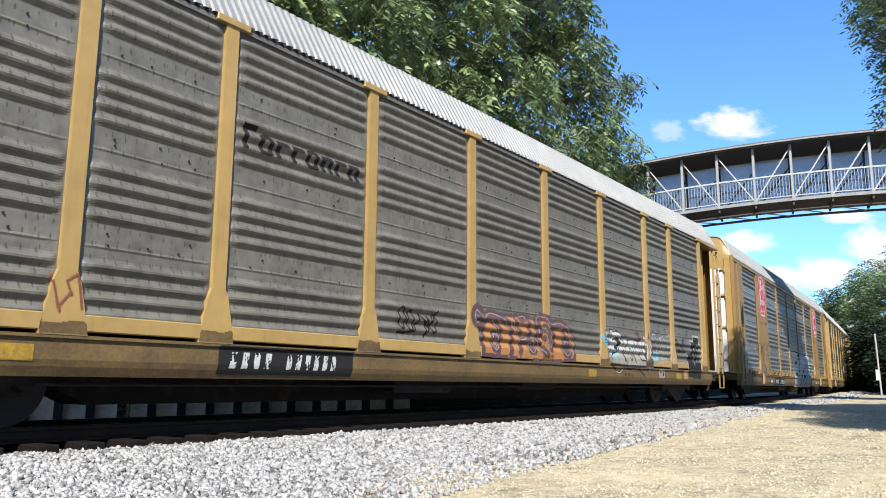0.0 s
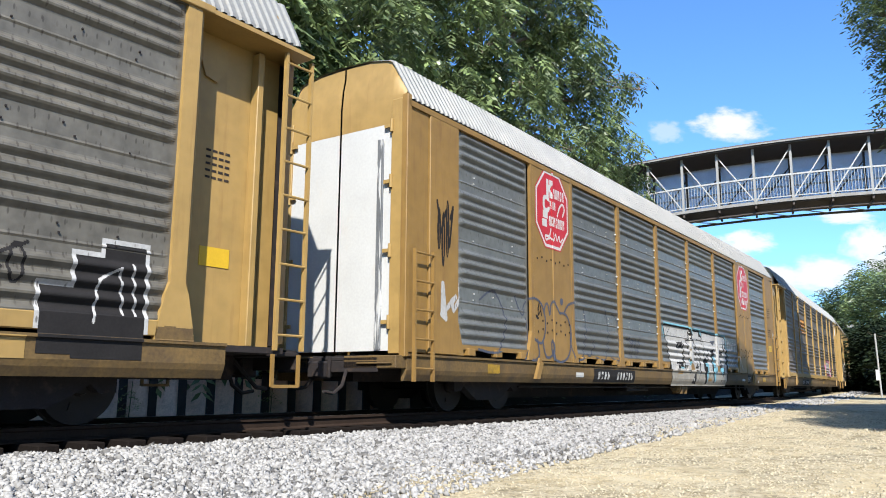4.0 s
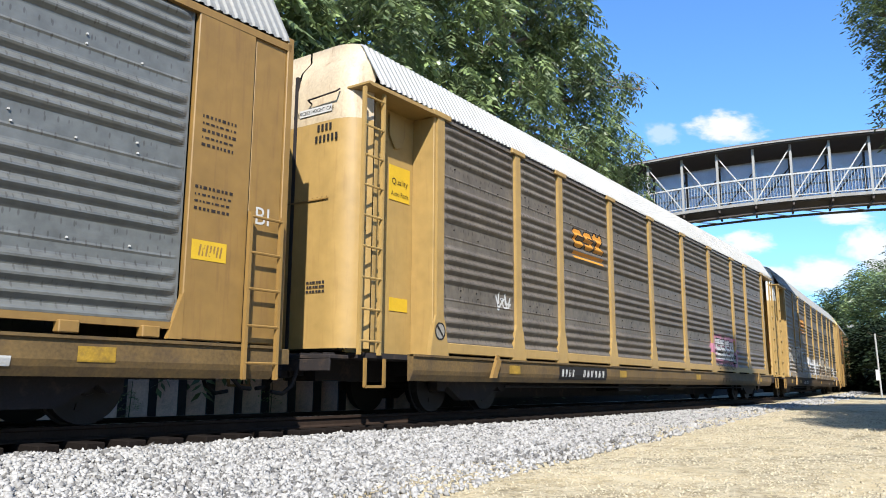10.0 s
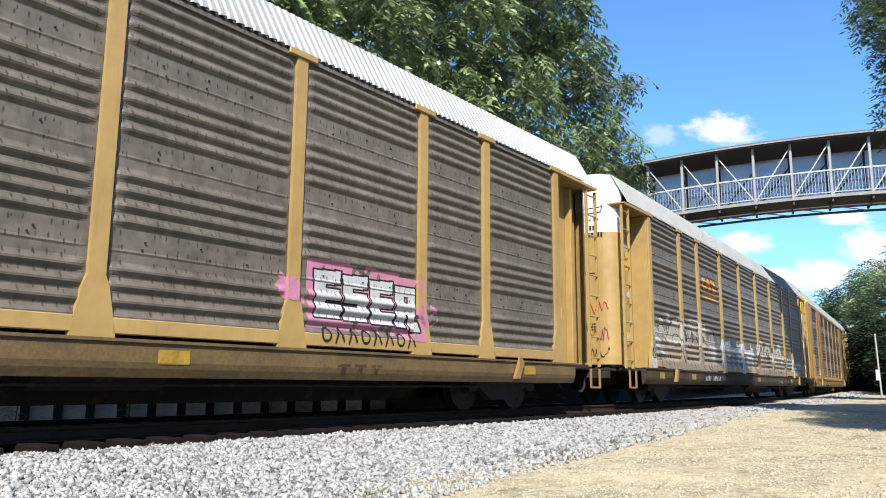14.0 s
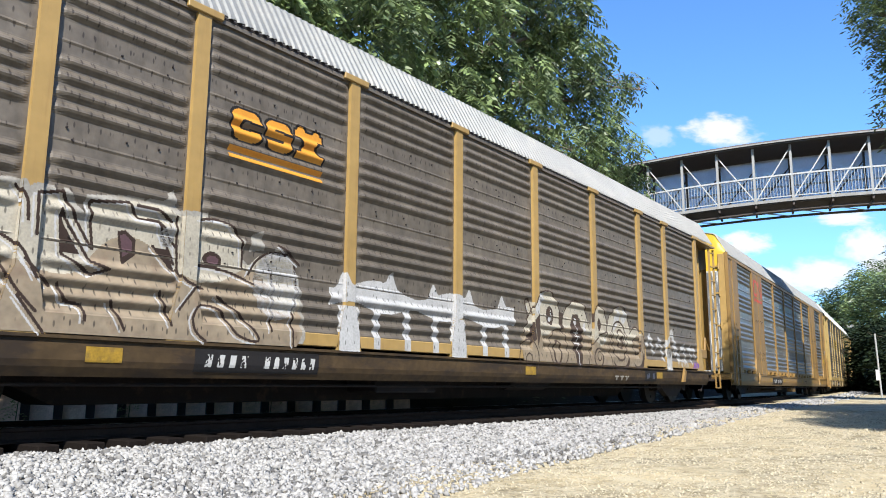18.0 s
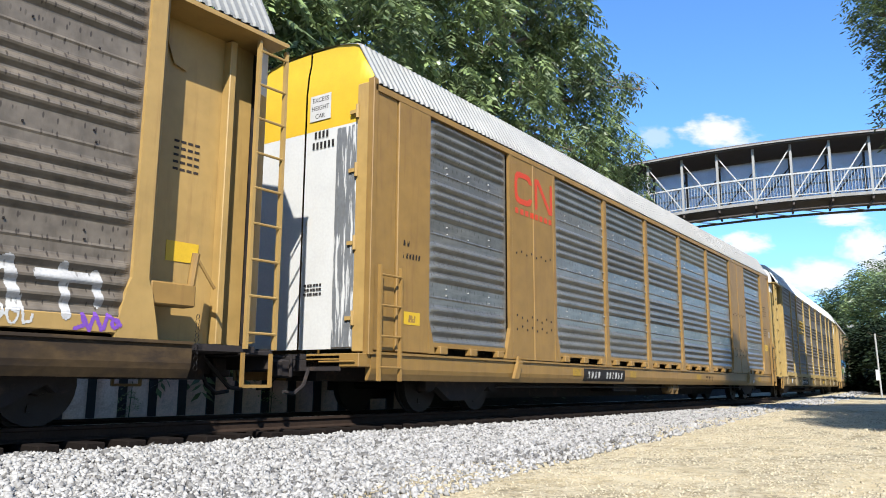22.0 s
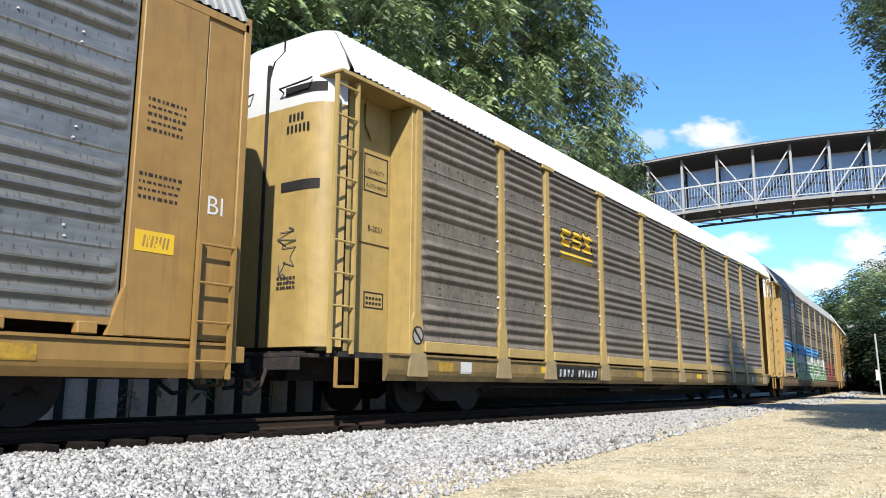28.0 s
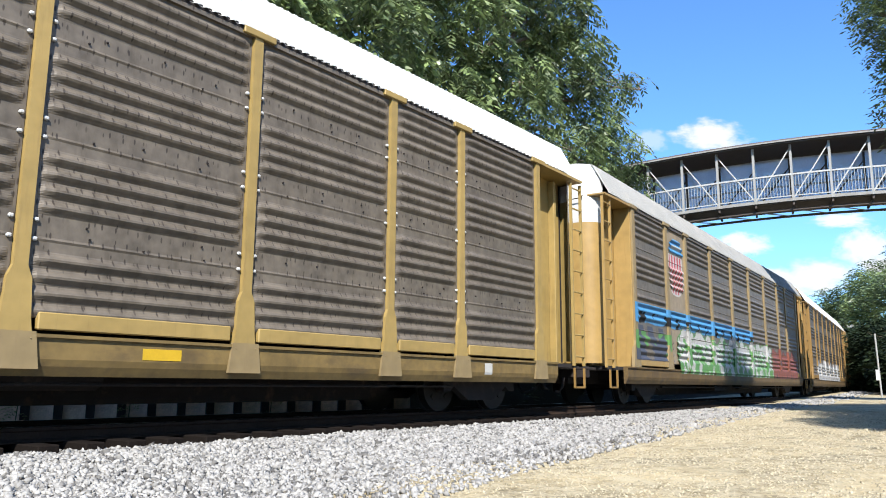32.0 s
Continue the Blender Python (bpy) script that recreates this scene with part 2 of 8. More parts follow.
def box(bm, x0, x1, y0, y1, z0, z1, bevel=0.0):
    r = bmesh.ops.create_cube(bm, size=1.0)
    for v in r["verts"]:
        v.co = Vector(((x0 + x1) / 2 + v.co.x * (x1 - x0), (y0 + y1) / 2 + v.co.y * (y1 - y0), (z0 + z1) / 2 + v.co.z * (z1 - z0)))
    if bevel:
        es = list({e for v in r["verts"] for e in v.link_edges})
        bmesh.ops.bevel(bm, geom=es, offset=bevel, segments=1, affect="EDGES")
    return bm


def beam(bm, a, b, w, h=None, up=Vector((0, 0, 1))):
    """A square bar from a to b, w wide and h deep."""
    a, b, h = Vector(a), Vector(b), h or w
    d = (b - a).normalized()
    s = d.cross(up)
    s = s.normalized() if s.length > 1e-4 else Vector((1, 0, 0))
    u = s.cross(d).normalized()
    vs = [bm.verts.new(p + s * i * w / 2 + u * j * h / 2) for p in (a, b) for i, j in ((-1, -1), (1, -1), (1, 1), (-1, 1))]
    for f in ((0, 1, 2, 3), (7, 6, 5, 4), (0, 4, 5, 1), (1, 5, 6, 2), (2, 6, 7, 3), (3, 7, 4, 0)):
        bm.faces.new([vs[i] for i in f])
    return bm


def rod(bm, a, b, r, r2=None, n=8):
    a, b = Vector(a), Vector(b)
    r2 = r if r2 is None else r2
    d = (b - a).normalized()
    s = d.orthogonal().normalized()
    u = d.cross(s)
    rings = []
    for p, rr in ((a, r), (b, r2)):
        rings.append([bm.verts.new(p + (s * math.cos(2 * math.pi * k / n) + u * math.sin(2 * math.pi * k / n)) * rr) for k in range(n)])
    for k in range(n):
        bm.faces.new((rings[0][k], rings[0][(k + 1) % n], rings[1][(k + 1) % n], rings[1][k]))
    bm.faces.new(rings[0][::-1])
    bm.faces.new(rings[1])
    return bm


def thing(name, label, category, group="", m=None, kind=""):
    ob = new(name)
    tagged(ob, label, category, group, kind)
    if m is not None:
        ob.matrix_basis = m
    return ob


# ---------------------------------------------------------------- the line of the track
RAIL_Z = 0.78
BEND_S = (-150, -40, 0, 20, 40, 60, 80, 110, 400)
BEND_K = (-0.00107, -0.00107, 0.00107, 0.00267, 0.00206, 0.0007, 0.00211, 0.0056, 0.0056)
_s = np.arange(-260, 400, 0.5)
_th = np.cumsum(np.interp(_s, BEND_S, BEND_K)) * 0.5
_th -= np.interp(0, _s, _th)
_x, _y = np.cumsum(np.cos(_th)) * 0.5, np.cumsum(np.sin(_th)) * 0.5
_x -= np.interp(0, _s, _x)
_y += 9.347 - np.interp(0, _s, _y)


def on_track(s):
    return float(np.interp(s, _s, _x)), float(np.interp(s, _s, _y)), float(np.interp(s, _s, _th))


def beside_track(s, off, z=0.0):
    """A point off metres to the side of the track where the camera stands."""
    x, y, th = on_track(s)
    return Vector((x + math.sin(th) * off, y - math.cos(th) * off, z))


def dirt_height(x, y=0.0):
    return 0.28 + 0.30 * min(max((x - 2) / 24, 0), 1) + 0.35 * min(max((x - 32) / 40, 0), 1)


# ---------------------------------------------------------------- ground, ballast, track
M_DIRT = material("dry_tan_dirt", (0.255, 0.205, 0.118), 0.95, 0, 0.46, 1.1, 24, 0.6, (0.37, 0.325, 0.225), 0.65, (2.2, 2.2, 2.2), (0.42, 0.62), bump_dist=0.02)


def build_ground():
    xs = sorted(set([-500, -300, -150, -80, -40, -20] + [-10 + i * 0.5 for i in range(0, 101)] + [45, 50, 60, 75, 100, 150, 250, 400, 700, 1500]))
    ys = sorted(set([-1000, -500, -200, -80, -40, -20] + [-10 + i * 0.5 for i in range(0, 61)] + [25, 35, 50, 80, 150, 300, 700, 1500]))
    vs = []
    for y in ys:
        for x in xs:
            near = -12 < x < 60 and -12 < y < 25
            vs.append((x, y, dirt_height(x) + (noise.noise((x * 0.35, y * 0.35, 3)) * 0.05 if near else 0)))
    n = len(xs)
    fs = [(j * n + i, j * n + i + 1, (j + 1) * n + i + 1, (j + 1) * n + i) for j in range(len(ys) - 1) for i in range(n - 1)]
    tagged(link_mesh("ground", vs, fs, M_DIRT, smooth=True), "dry tan dirt with pale gravel and straw", "ground", kind="structure")


def ballast_toe(s):
    """How far the ballast reaches from the track's middle on the path's side."""
    reach = float(np.interp(s, (3, 5, 7, 9, 12.5, 19.5, 30), (4.75, 4.45, 4.10, 3.85, 3.60, 3.0, 2.7)))
    return reach + 0.12 * noise.noise((s * 0.5, 1.7, 0))


def ballast_z(s, off):
    t = ballast_toe(s) - 0.45 if off > 0 else 3.4
    x = on_track(s)[0]
    a = abs(off)
    top = RAIL_Z - 0.25
    if a < 1.75:
        return top
    u = min((a - 1.75) / max(t - 1.75, 0.3), 1)
    low = dirt_height(x) - 0.03
    return top + (low - top) * (u ** 1.1)


def build_ballast():
    ss = [-60 + i for i in range(0, 55)] + [-5 + i * 0.25 for i in range(0, 201)] + [46 + i for i in range(0, 110)]
    vs, n = [], 21
    for s in ss:
        t = ballast_toe(s) - 0.45
        offs = [-3.4, -2.6, -1.75, -1.2, -0.6, 0, 0.6, 1.2, 1.75] + [1.75 + (t - 1.75) * k / 12 for k in range(1, 13)]
        for o in offs:
            p = beside_track(s, o, ballast_z(s, o))
            p.z += 0.035 * noise.noise((p.x * 2.3, p.y * 2.3, 0)) if o > 1.8 and o < t - 0.05 else 0
            vs.append(p)
    fs = [(j * n + i, j * n + i + 1, (j + 1) * n + i + 1, (j + 1) * n + i) for j in range(len(ss) - 1) for i in range(n - 1)]
    tagged(link_mesh("ballast_bed", vs, fs, M_BALLAST_BED, smooth=True), "grey crushed stone bed under the railway track", "ballast", kind="structure")


def stones(name, rows, mat, label, category):
    """Many broken stones in one mesh. rows: x, y, z, size."""
    base = bmesh.new()
    bmesh.ops.create_cube(base, size=1.5)
    bmesh.ops.triangulate(base, faces=base.faces)
    bv = np.array([v.co[:] for v in base.verts])
    bf = np.array([[v.index for v in f.verts] for f in base.faces])
    base.free()
    rng = np.random.default_rng(5)
    rows = np.asarray(rows)
    n = len(rows)
    v = np.repeat(bv[None], n, 0) * rng.uniform(0.6, 1.3, (n, 8, 1)) + rng.normal(0, 0.14, (n, 8, 3))
    v *= rng.uniform(0.65, 1.25, (n, 1, 3))
    q = rng.normal(size=(n, 4))
    q /= np.linalg.norm(q, axis=1, keepdims=True)
    w, x, y, z = q.T
    R = np.stack([1 - 2 * (y * y + z * z), 2 * (x * y - z * w), 2 * (x * z + y * w), 2 * (x * y + z * w), 1 - 2 * (x * x + z * z), 2 * (y * z - x * w),
                  2 * (x * z - y * w), 2 * (y * z + x * w), 1 - 2 * (x * x + y * y)], 1).reshape(n, 3, 3)
    v = np.einsum("nij,nkj->nki", R, v) * rows[:, 3][:, None, None] + rows[:, None, :3]
    f = (bf[None] + (np.arange(n) * 8)[:, None, None]).reshape(-1, 3)
    me = bpy.data.meshes.new(name)
    me.vertices.add(n * 8)
    me.vertices.foreach_set("co", v.astype(np.float32).ravel())
    me.loops.add(len(f) * 3)
    me.loops.foreach_set("vertex_index", f.astype(np.int32).ravel())
    me.polygons.add(len(f))
    me.polygons.foreach_set("loop_start", np.arange(len(f), dtype=np.int32) * 3)
    me.update(calc_edges=True)
    me.materials.append(mat)
    return tagged(new(name, me), label, category, kind="stuff")


def stone_material(name, dark, light):
    m = bpy.data.materials.new(name)
    m.use_nodes = True
    n, l = m.node_tree.nodes, m.node_tree.links
    b = n["Principled BSDF"]
    b.inputs["Roughness"].default_value = 0.9
    g = n.new("ShaderNodeNewGeometry")
    r = n.new("ShaderNodeValToRGB")
    r.color_ramp.elements[0].color, r.color_ramp.elements[1].color = (*dark, 1), (*light, 1)
    e = r.color_ramp.elements.new(0.35)
    e.color = tuple(dark[i] * 0.35 + light[i] * 0.65 for i in range(3)) + (1,)
    l.new(g.outputs["Random Per Island"], r.inputs[0])
    t = n.new("ShaderNodeTexNoise")
    t.inputs["Scale"].default_value = 45
    mr = n.new("ShaderNodeMapRange")
    mr.inputs[3].default_value, mr.inputs[4].default_value = 0.75, 1.2
    l.new(t.outputs[0], mr.inputs[0])
    mx = n.new("ShaderNodeMix")
    mx.data_type, mx.blend_type = "RGBA", "MULTIPLY"
    mx.inputs[0].default_value = 1
    l.new(r.outputs[0], mx.inputs[6])
    l.new(mr.outputs[0], mx.inputs[7])
    l.new(mx.outputs[2], b.inputs["Base Color"])
    return m


def build_stones():
    rng = np.random.default_rng(3)
    rows = []
    for s0, s1, n, lo, hi in ((-1, 6, 29000, 0.013, 0.030), (6, 12, 22000, 0.015, 0.033), (12, 22, 18000, 0.016, 0.034), (22, 45, 13000, 0.02, 0.042), (45, 90, 5000, 0.035, 0.065)):
        for _ in range(n):
            s = rng.uniform(s0, s1)
            t = ballast_toe(s)
            o = 1.1 + (t + 0.25 - 1.1) * rng.uniform() ** 0.9
            if rng.uniform() < 0.11:
                o = t - 0.3 + 1.2 * rng.uniform() ** 1.8
            elif rng.uniform() > (t + 0.35 - o) / 1.2:
                continue
            r = rng.uniform(lo, hi)
            p = beside_track(s, o, 0)
            z = max(ballast_z(s, min(o, t)), dirt_height(p.x) if o > t - 0.7 else -9)
            rows.append((p.x, p.y, z + r * rng.uniform(-0.2, 0.6), r * rng.uniform(0.6, 1.25)))
    stones("ballast_stones", rows, stone_material("crushed_limestone", (0.060, 0.056, 0.052), (0.285, 0.276, 0.262)), "pale grey crushed limestone ballast stones beside the track", "gravel")
    rows = []
    for _ in range(60000):
        x = 4 + 22 * rng.uniform() ** 1.5
        y = rng.uniform(0.5, 7.5)
        if noise.noise((x * 1.1, y * 1.1, 4)) + rng.uniform(-0.5, 0.5) < -0.15:
            continue
        r = (0.004 + 0.008 * rng.uniform() ** 2) * (1 + x / 25)
        rows.append((x, y, dirt_height(x) + 0.05 * noise.noise((x * 0.35, y * 0.35, 3)), r))
    stones("path_pebbles", rows, stone_material("tan_pebbles", (0.17, 0.140, 0.088), (0.34, 0.295, 0.205)), "small tan pebbles scattered on the dirt path", "pebbles")


def build_track():
    tr = thing("railway_track", "rusty steel rails on dark timber sleepers", "railway track", kind="structure")
    prof = [(-0.07, -0.16), (0.07, -0.16), (0.07, -0.145), (0.012, -0.12), (0.012, -0.05), (0.036, -0.035), (0.036, -0.004), (0.028, 0.0), (-0.028, 0.0), (-0.036, -0.004), (-0.036, -0.035), (-0.012, -0.05), (-0.012, -0.12), (-0.07, -0.145)]
    ss = [-60 + 2 * i for i in range(0, 25)] + [-10 + i for i in range(0, 70)] + [60 + 2 * i for i in range(0, 48)]
    for side in (0.75, -0.75):
        vs, n = [], len(prof)
        for s in ss:
            for a, z in prof:
                vs.append(beside_track(s, side + a, RAIL_Z + z))
        fs = [(j * n + i, j * n + (i + 1) % n, (j + 1) * n + (i + 1) % n, (j + 1) * n + i) for j in range(len(ss) - 1) for i in range(n)]
        link_mesh("rail", vs, fs, M_RAIL, tr)
        hv = []
        for s in ss:
            hv += [beside_track(s, side - 0.026, RAIL_Z + 0.004), beside_track(s, side + 0.026, RAIL_Z + 0.004)]
        link_mesh("railhead", hv, [(2 * j, 2 * j + 1, 2 * j + 3, 2 * j + 2) for j in range(len(ss) - 1)], M_RAILHEAD, tr, "polished running surface")
    bm = box(bmesh.new(), -0.11, 0.11, -1.3, 1.3, -0.34, -0.155, 0.012)
    first = part("sleeper", bm, M_TIE, tr)
    rng = random.Random(4)
    k = 0
    for i in range(150):
        s = -12 + i * 0.5
        x, y, th = on_track(s)
        m = Matrix.Translation((x, y, RAIL_Z)) @ Matrix.Rotation(th + rng.uniform(-0.02, 0.02), 4, "Z")
        if i == 0:
            first.matrix_basis = m
        else:
            same(first, "sleeper", m, tr)


def build_straw():
    """Short dry grass and straw lying on the dirt."""
    rng = np.random.default_rng(14)
    vs, fs = [], []
    for _ in range(9000):
        x = 3.5 + 34 * rng.uniform() ** 1.5
        y = rng.uniform(0.3, 9.0)
        if noise.noise((x * 0.8, y * 0.8, 9)) + rng.uniform(-0.3, 0.3) < 0.0:
            continue
        z = dirt_height(x) + 0.05 * noise.noise((x * 0.35, y * 0.35, 3)) + 0.004
        a, L = rng.uniform(0, 6.28), rng.uniform(0.03, 0.10) * (1 + x / 40)
        up = rng.uniform(0.0, 0.02)
        w = 0.0035 * (1 + x / 12)
        dx, dy = math.cos(a), math.sin(a)
        i = len(vs)
        vs += [(x - dy * w, y + dx * w, z), (x + dy * w, y - dx * w, z), (x + dx * L, y + dy * L, z + up)]
        fs.append((i, i + 1, i + 2))
    m = material("dry_straw", (0.38, 0.33, 0.19), 0.9, 0, 0.3, 2, 20, 0)
    tagged(link_mesh("dry_grass", vs, fs, m), "short dry straw and grass on the dirt", "grass", kind="stuff")


def build_bank():
    """A low dark bank added to stand for shade beyond the track, under the weeds."""
    ss = [9.5 + i for i in range(0, 60)]
    vs, n = [], 5
    for i, s in enumerate(ss):
        h = 1.9 + 0.25 * noise.noise((s * 0.4, 2.0, 0))
        h *= min(1, 0.3 + i * 0.25)
        for o, k in ((-3.6, 0.1), (-4.4, 0.75), (-5.2, 1.0), (-6.6, 0.9), (-9.0, 0.1)):
            vs.append(beside_track(s, o, 0.25 + h * k + 0.1 * noise.noise((s, o, 1))))
    fs = [(j * n + i, (j + 1) * n + i, (j + 1) * n + i + 1, j * n + i + 1) for j in range(len(ss) - 1) for i in range(n - 1)]
    m = material("shade_dark_bank", (0.022, 0.018, 0.012), 0.95, 0, 0.3, 2, 20, 0.8, bump_dist=0.03)
    tagged(link_mesh("earth_bank", vs, fs, m, smooth=True), "added dark bank that stands for shade beyond the track", "bank", kind="structure")


build_ground()
build_bank()
build_ballast()
build_straw()
build_stones()
build_track()
# ---------------------------------------------------------------- railway cars
HALF_W = 1.485          # outer face of the posts
PANEL_Y = 1.425         # ground of the corrugated sheets
WALL_0, WALL_1 = 1.11, 5.13   # heights above the rail
SILL_0, SILL_1 = 0.53, 0.95
RACK_POSTS = (-11.6, -8.9, -7.0, -4.2, -1.4, 1.4, 4.2, 7.0, 8.9, 11.6)
WIDE_EDGES = (-11.60, -8.93, -6.95, -4.22, -1.41, 1.41, 4.22, 6.95, 8.93, 11.60)
GROUP = 1.073
RIB = 0.052


def rib(z):
    """How far the sheet stands out at height z: bands of four round ribs, a plain strip, and the lap of the next sheet."""
    w = (WALL_1 - z) % GROUP
    r = RIB * math.sin(math.pi * (w - 0.12) / 0.175) ** 2 if 0.12 < w < 0.82 else 0.0
    return r + (0.012 if w > GROUP - 0.025 else 0.0)


def surface(z):
    return -(PANEL_Y + rib(z))


_panel_cache = {}


def panel_mesh(width, mat, z0=WALL_0, z1=WALL_1):
    key = (round(width, 2), mat.name, z0)
    if key not in _panel_cache:
        zs = [z0 + (z1 - z0) * k / 160 for k in range(161)]
        h = width / 2
        cols = ((-h, 0), (-h + 0.03, 0), (-h + 0.10, 0.6), (-h + 0.20, 1), (h - 0.20, 1), (h - 0.10, 0.6), (h - 0.03, 0), (h, 0))
        vs = [(x, -(PANEL_Y + rib(z) * k), z) for z in zs for x, k in cols]
        n, c = len(zs) * 8, 8
        vs += [(-h, -PANEL_Y + 0.03, z0), (h, -PANEL_Y + 0.03, z0), (-h, -PANEL_Y + 0.03, z1), (h, -PANEL_Y + 0.03, z1)]
        fs = [(c * k + i, c * k + i + 1, c * k + c + i + 1, c * k + c + i) for k in range(len(zs) - 1) for i in range(7)]
        fs += [(n, n + 2, n + 3, n + 1), (7, 0, n, n + 1), (n - 8, n - 1, n + 3, n + 2)]
        me = bpy.data.meshes.new("corrugated_panel")
        me.from_pydata(vs, [], fs)
        me.materials.append(mat)
        _panel_cache[key] = me
    return _panel_cache[key]


_cache = {}


def cached(key, make):
    """Mesh data built once and shared by alike parts."""
    if key not in _cache:
        bm = bmesh.new()
        mat = make(bm)
        me = bpy.data.meshes.new(key.split("|")[0])
        bm.normal_update()
        bm.to_mesh(me)
        bm.free()
        me.materials.append(mat)
        _cache[key] = me
    return _cache[key]


def put(name, key, make, parent, m=None, label=""):
    ob = new(name, cached(key, make))
    ob.parent = parent
    if m is not None:
        ob.matrix_basis = m
    if label:
        ob["label"] = label
    return ob


SIDES = ((Matrix.Identity(4), "near"), (Matrix.Rotation(math.pi, 4, "Z"), "far"))


def prism(bm, poly, y0, y1):
    """A flat shape in the side's plane, given thickness from y0 (outer) to y1."""
    a = [bm.verts.new((x, y0, z)) for x, z in poly]
    b = [bm.verts.new((x, y1, z)) for x, z in poly]
    n = len(poly)
    bm.faces.new(a)
    bm.faces.new(b[::-1])
    for i in range(n):
        bm.faces.new((a[i], b[i], b[(i + 1) % n], a[(i + 1) % n]))


def rack_post(mat, slim=False):
    def make(bm):
        w, f = (0.072, 0.17) if slim else (0.10, 0.26)
        prism(bm, [(-f, 0.95), (f, 0.95), (f - 0.02, 1.08), (w + 0.05, 1.5), (w, 1.62), (w, 5.08), (-w, 5.08), (-w, 1.62), (-w - 0.05, 1.5), (-f + 0.02, 1.08)], -HALF_W, -1.40)
        return mat
    return make


def rack_cap(mat):
    def make(bm):
        box(bm, -0.27, 0.27, -HALF_W - 0.03, -1.40, 5.05, 5.15, 0.01)
        return mat
    return make


def plain_post(mat):
    def make(bm):
        w = 0.075
        prism(bm, [(-0.17, 0.95), (0.17, 0.95), (0.12, 1.15), (w, 1.45), (w, 5.08), (-w, 5.08), (-w, 1.45), (-0.12, 1.15)], -HALF_W, -1.40)
        return mat
    return make


def make_sill(bm, half, mat):
    prof = ((-1.475, SILL_1), (-1.475, 0.70), (-1.455, 0.63), (-1.405, SILL_0), (-1.36, SILL_0), (-1.36, SILL_1))
    ends = [[bm.verts.new((x, y, z)) for y, z in prof] for x in (-half, half)]
    for k in range(6):
        q = (k + 1) % 6
        bm.faces.new((ends[0][k], ends[0][q], ends[1][q], ends[1][k]))
    bm.faces.new(ends[0][::-1])
    bm.faces.new(ends[1])
    box(bm, -half, half, -1.505, -1.40, SILL_1 - 0.035, SILL_1)
    return mat


def roof_mesh(half, mat, key):
    if key in _cache:
        return _cache[key]
    half_prof = [(-1.475, 5.135), (-1.462, 5.19), (-1.08, 5.865), (-0.98, 5.915), (-0.6, 5.99)]
    prof = half_prof + [(0, 6.02)] + [(-y, z) for y, z in half_prof[::-1]]
    xs, step = [], 0.14
    x = -half
    while x < half - 1e-6:
        xs += [(x, 0.0), (x + step * 0.30, 0.0), (x + step * 0.46, 0.042), (x + step * 0.76, 0.042), (x + step * 0.92, 0.0)]
        x += step
    xs.append((half, 0.0))
    vs, n = [], len(prof)
    for x, h in xs:
        for y, z in prof:
            vs.append((x, y * (1 + h * 0.55), z + h * (0.7 if z > 5.3 else 0.0)))
    fs = [(j * n + i, (j + 1) * n + i, (j + 1) * n + i + 1, j * n + i + 1) for j in range(len(xs) - 1) for i in range(n - 1)]
    me = bpy.data.meshes.new("roof")
    me.from_pydata(vs, [], fs)
    me.materials.append(mat)
    _cache[key] = me
    return me


def make_wheel(bm):
    for y in (-0.75, 0.75):
        s = 1 if y > 0 else -1
        rod(bm, (0, y - s * 0.07, 0), (0, y + s * 0.06, 0), 0.455, 0.45, 28)
        rod(bm, (0, y - s * 0.10, 0), (0, y - s * 0.07, 0), 0.485, 0.485, 28)
        rod(bm, (0, y + s * 0.06, 0), (0, y + s * 0.13, 0), 0.14, 0.12, 12)
        # four raised pads show the turning
        for k in range(4):
            a = k * math.pi / 2
            box(bm, 0.27 * math.cos(a) - 0.04, 0.27 * math.cos(a) + 0.04, y + s * 0.058, y + s * 0.075, 0.27 * math.sin(a) - 0.04, 0.27 * math.sin(a) + 0.04)
    rod(bm, (0, -0.85, 0), (0, 0.85, 0), 0.08, 0.08, 12)
    return M_STEEL


def make_sideframe(bm):
    prism(bm, [(-1.15, 0.36), (-1.15, 0.62), (-0.75, 0.66), (-0.35, 0.80), (0.35, 0.80), (0.75, 0.66), (1.15, 0.62), (1.15, 0.36), (0.95, 0.36), (0.85, 0.45),
               (0.40, 0.20), (-0.40, 0.20), (-0.85, 0.45), (-0.95, 0.36)], -1.12, -0.96)
    for k in range(4):
        rod(bm, (-0.22 + k * 0.145, -1.04, 0.28), (-0.22 + k * 0.145, -1.04, 0.66), 0.06, 0.06, 8)
    return M_UNDER


def make_bolster(bm):
    box(bm, -0.2, 0.2, -1.1, 1.1, 0.45, 0.62, 0.02)
    return M_UNDER


def make_underframe(half):
    def make(bm):
        box(bm, -half, half, -1.36, 1.36, 0.86, 0.94)
        box(bm, -half, half, -0.33, 0.33, 0.52, 0.86)
        prism(bm, [(-8.6, 0.53), (-7.9, 0.21), (7.9, 0.21), (8.6, 0.53)], -0.32, 0.32)
        box(bm, -3.2, -1.6, -1.15, -0.5, 0.34, 0.80, 0.03)
        rod(bm, (1.0, -0.9, 0.58), (2.6, -0.9, 0.58), 0.2)
        rod(bm, (-9.0, -1.2, 0.45), (9.0, -1.2, 0.45), 0.02)
        for k in range(-6, 7):
            box(bm, k * 1.9 - 0.06, k * 1.9 + 0.06, -1.36, 1.36, 0.62, 0.86)
        return M_UNDER
    return make


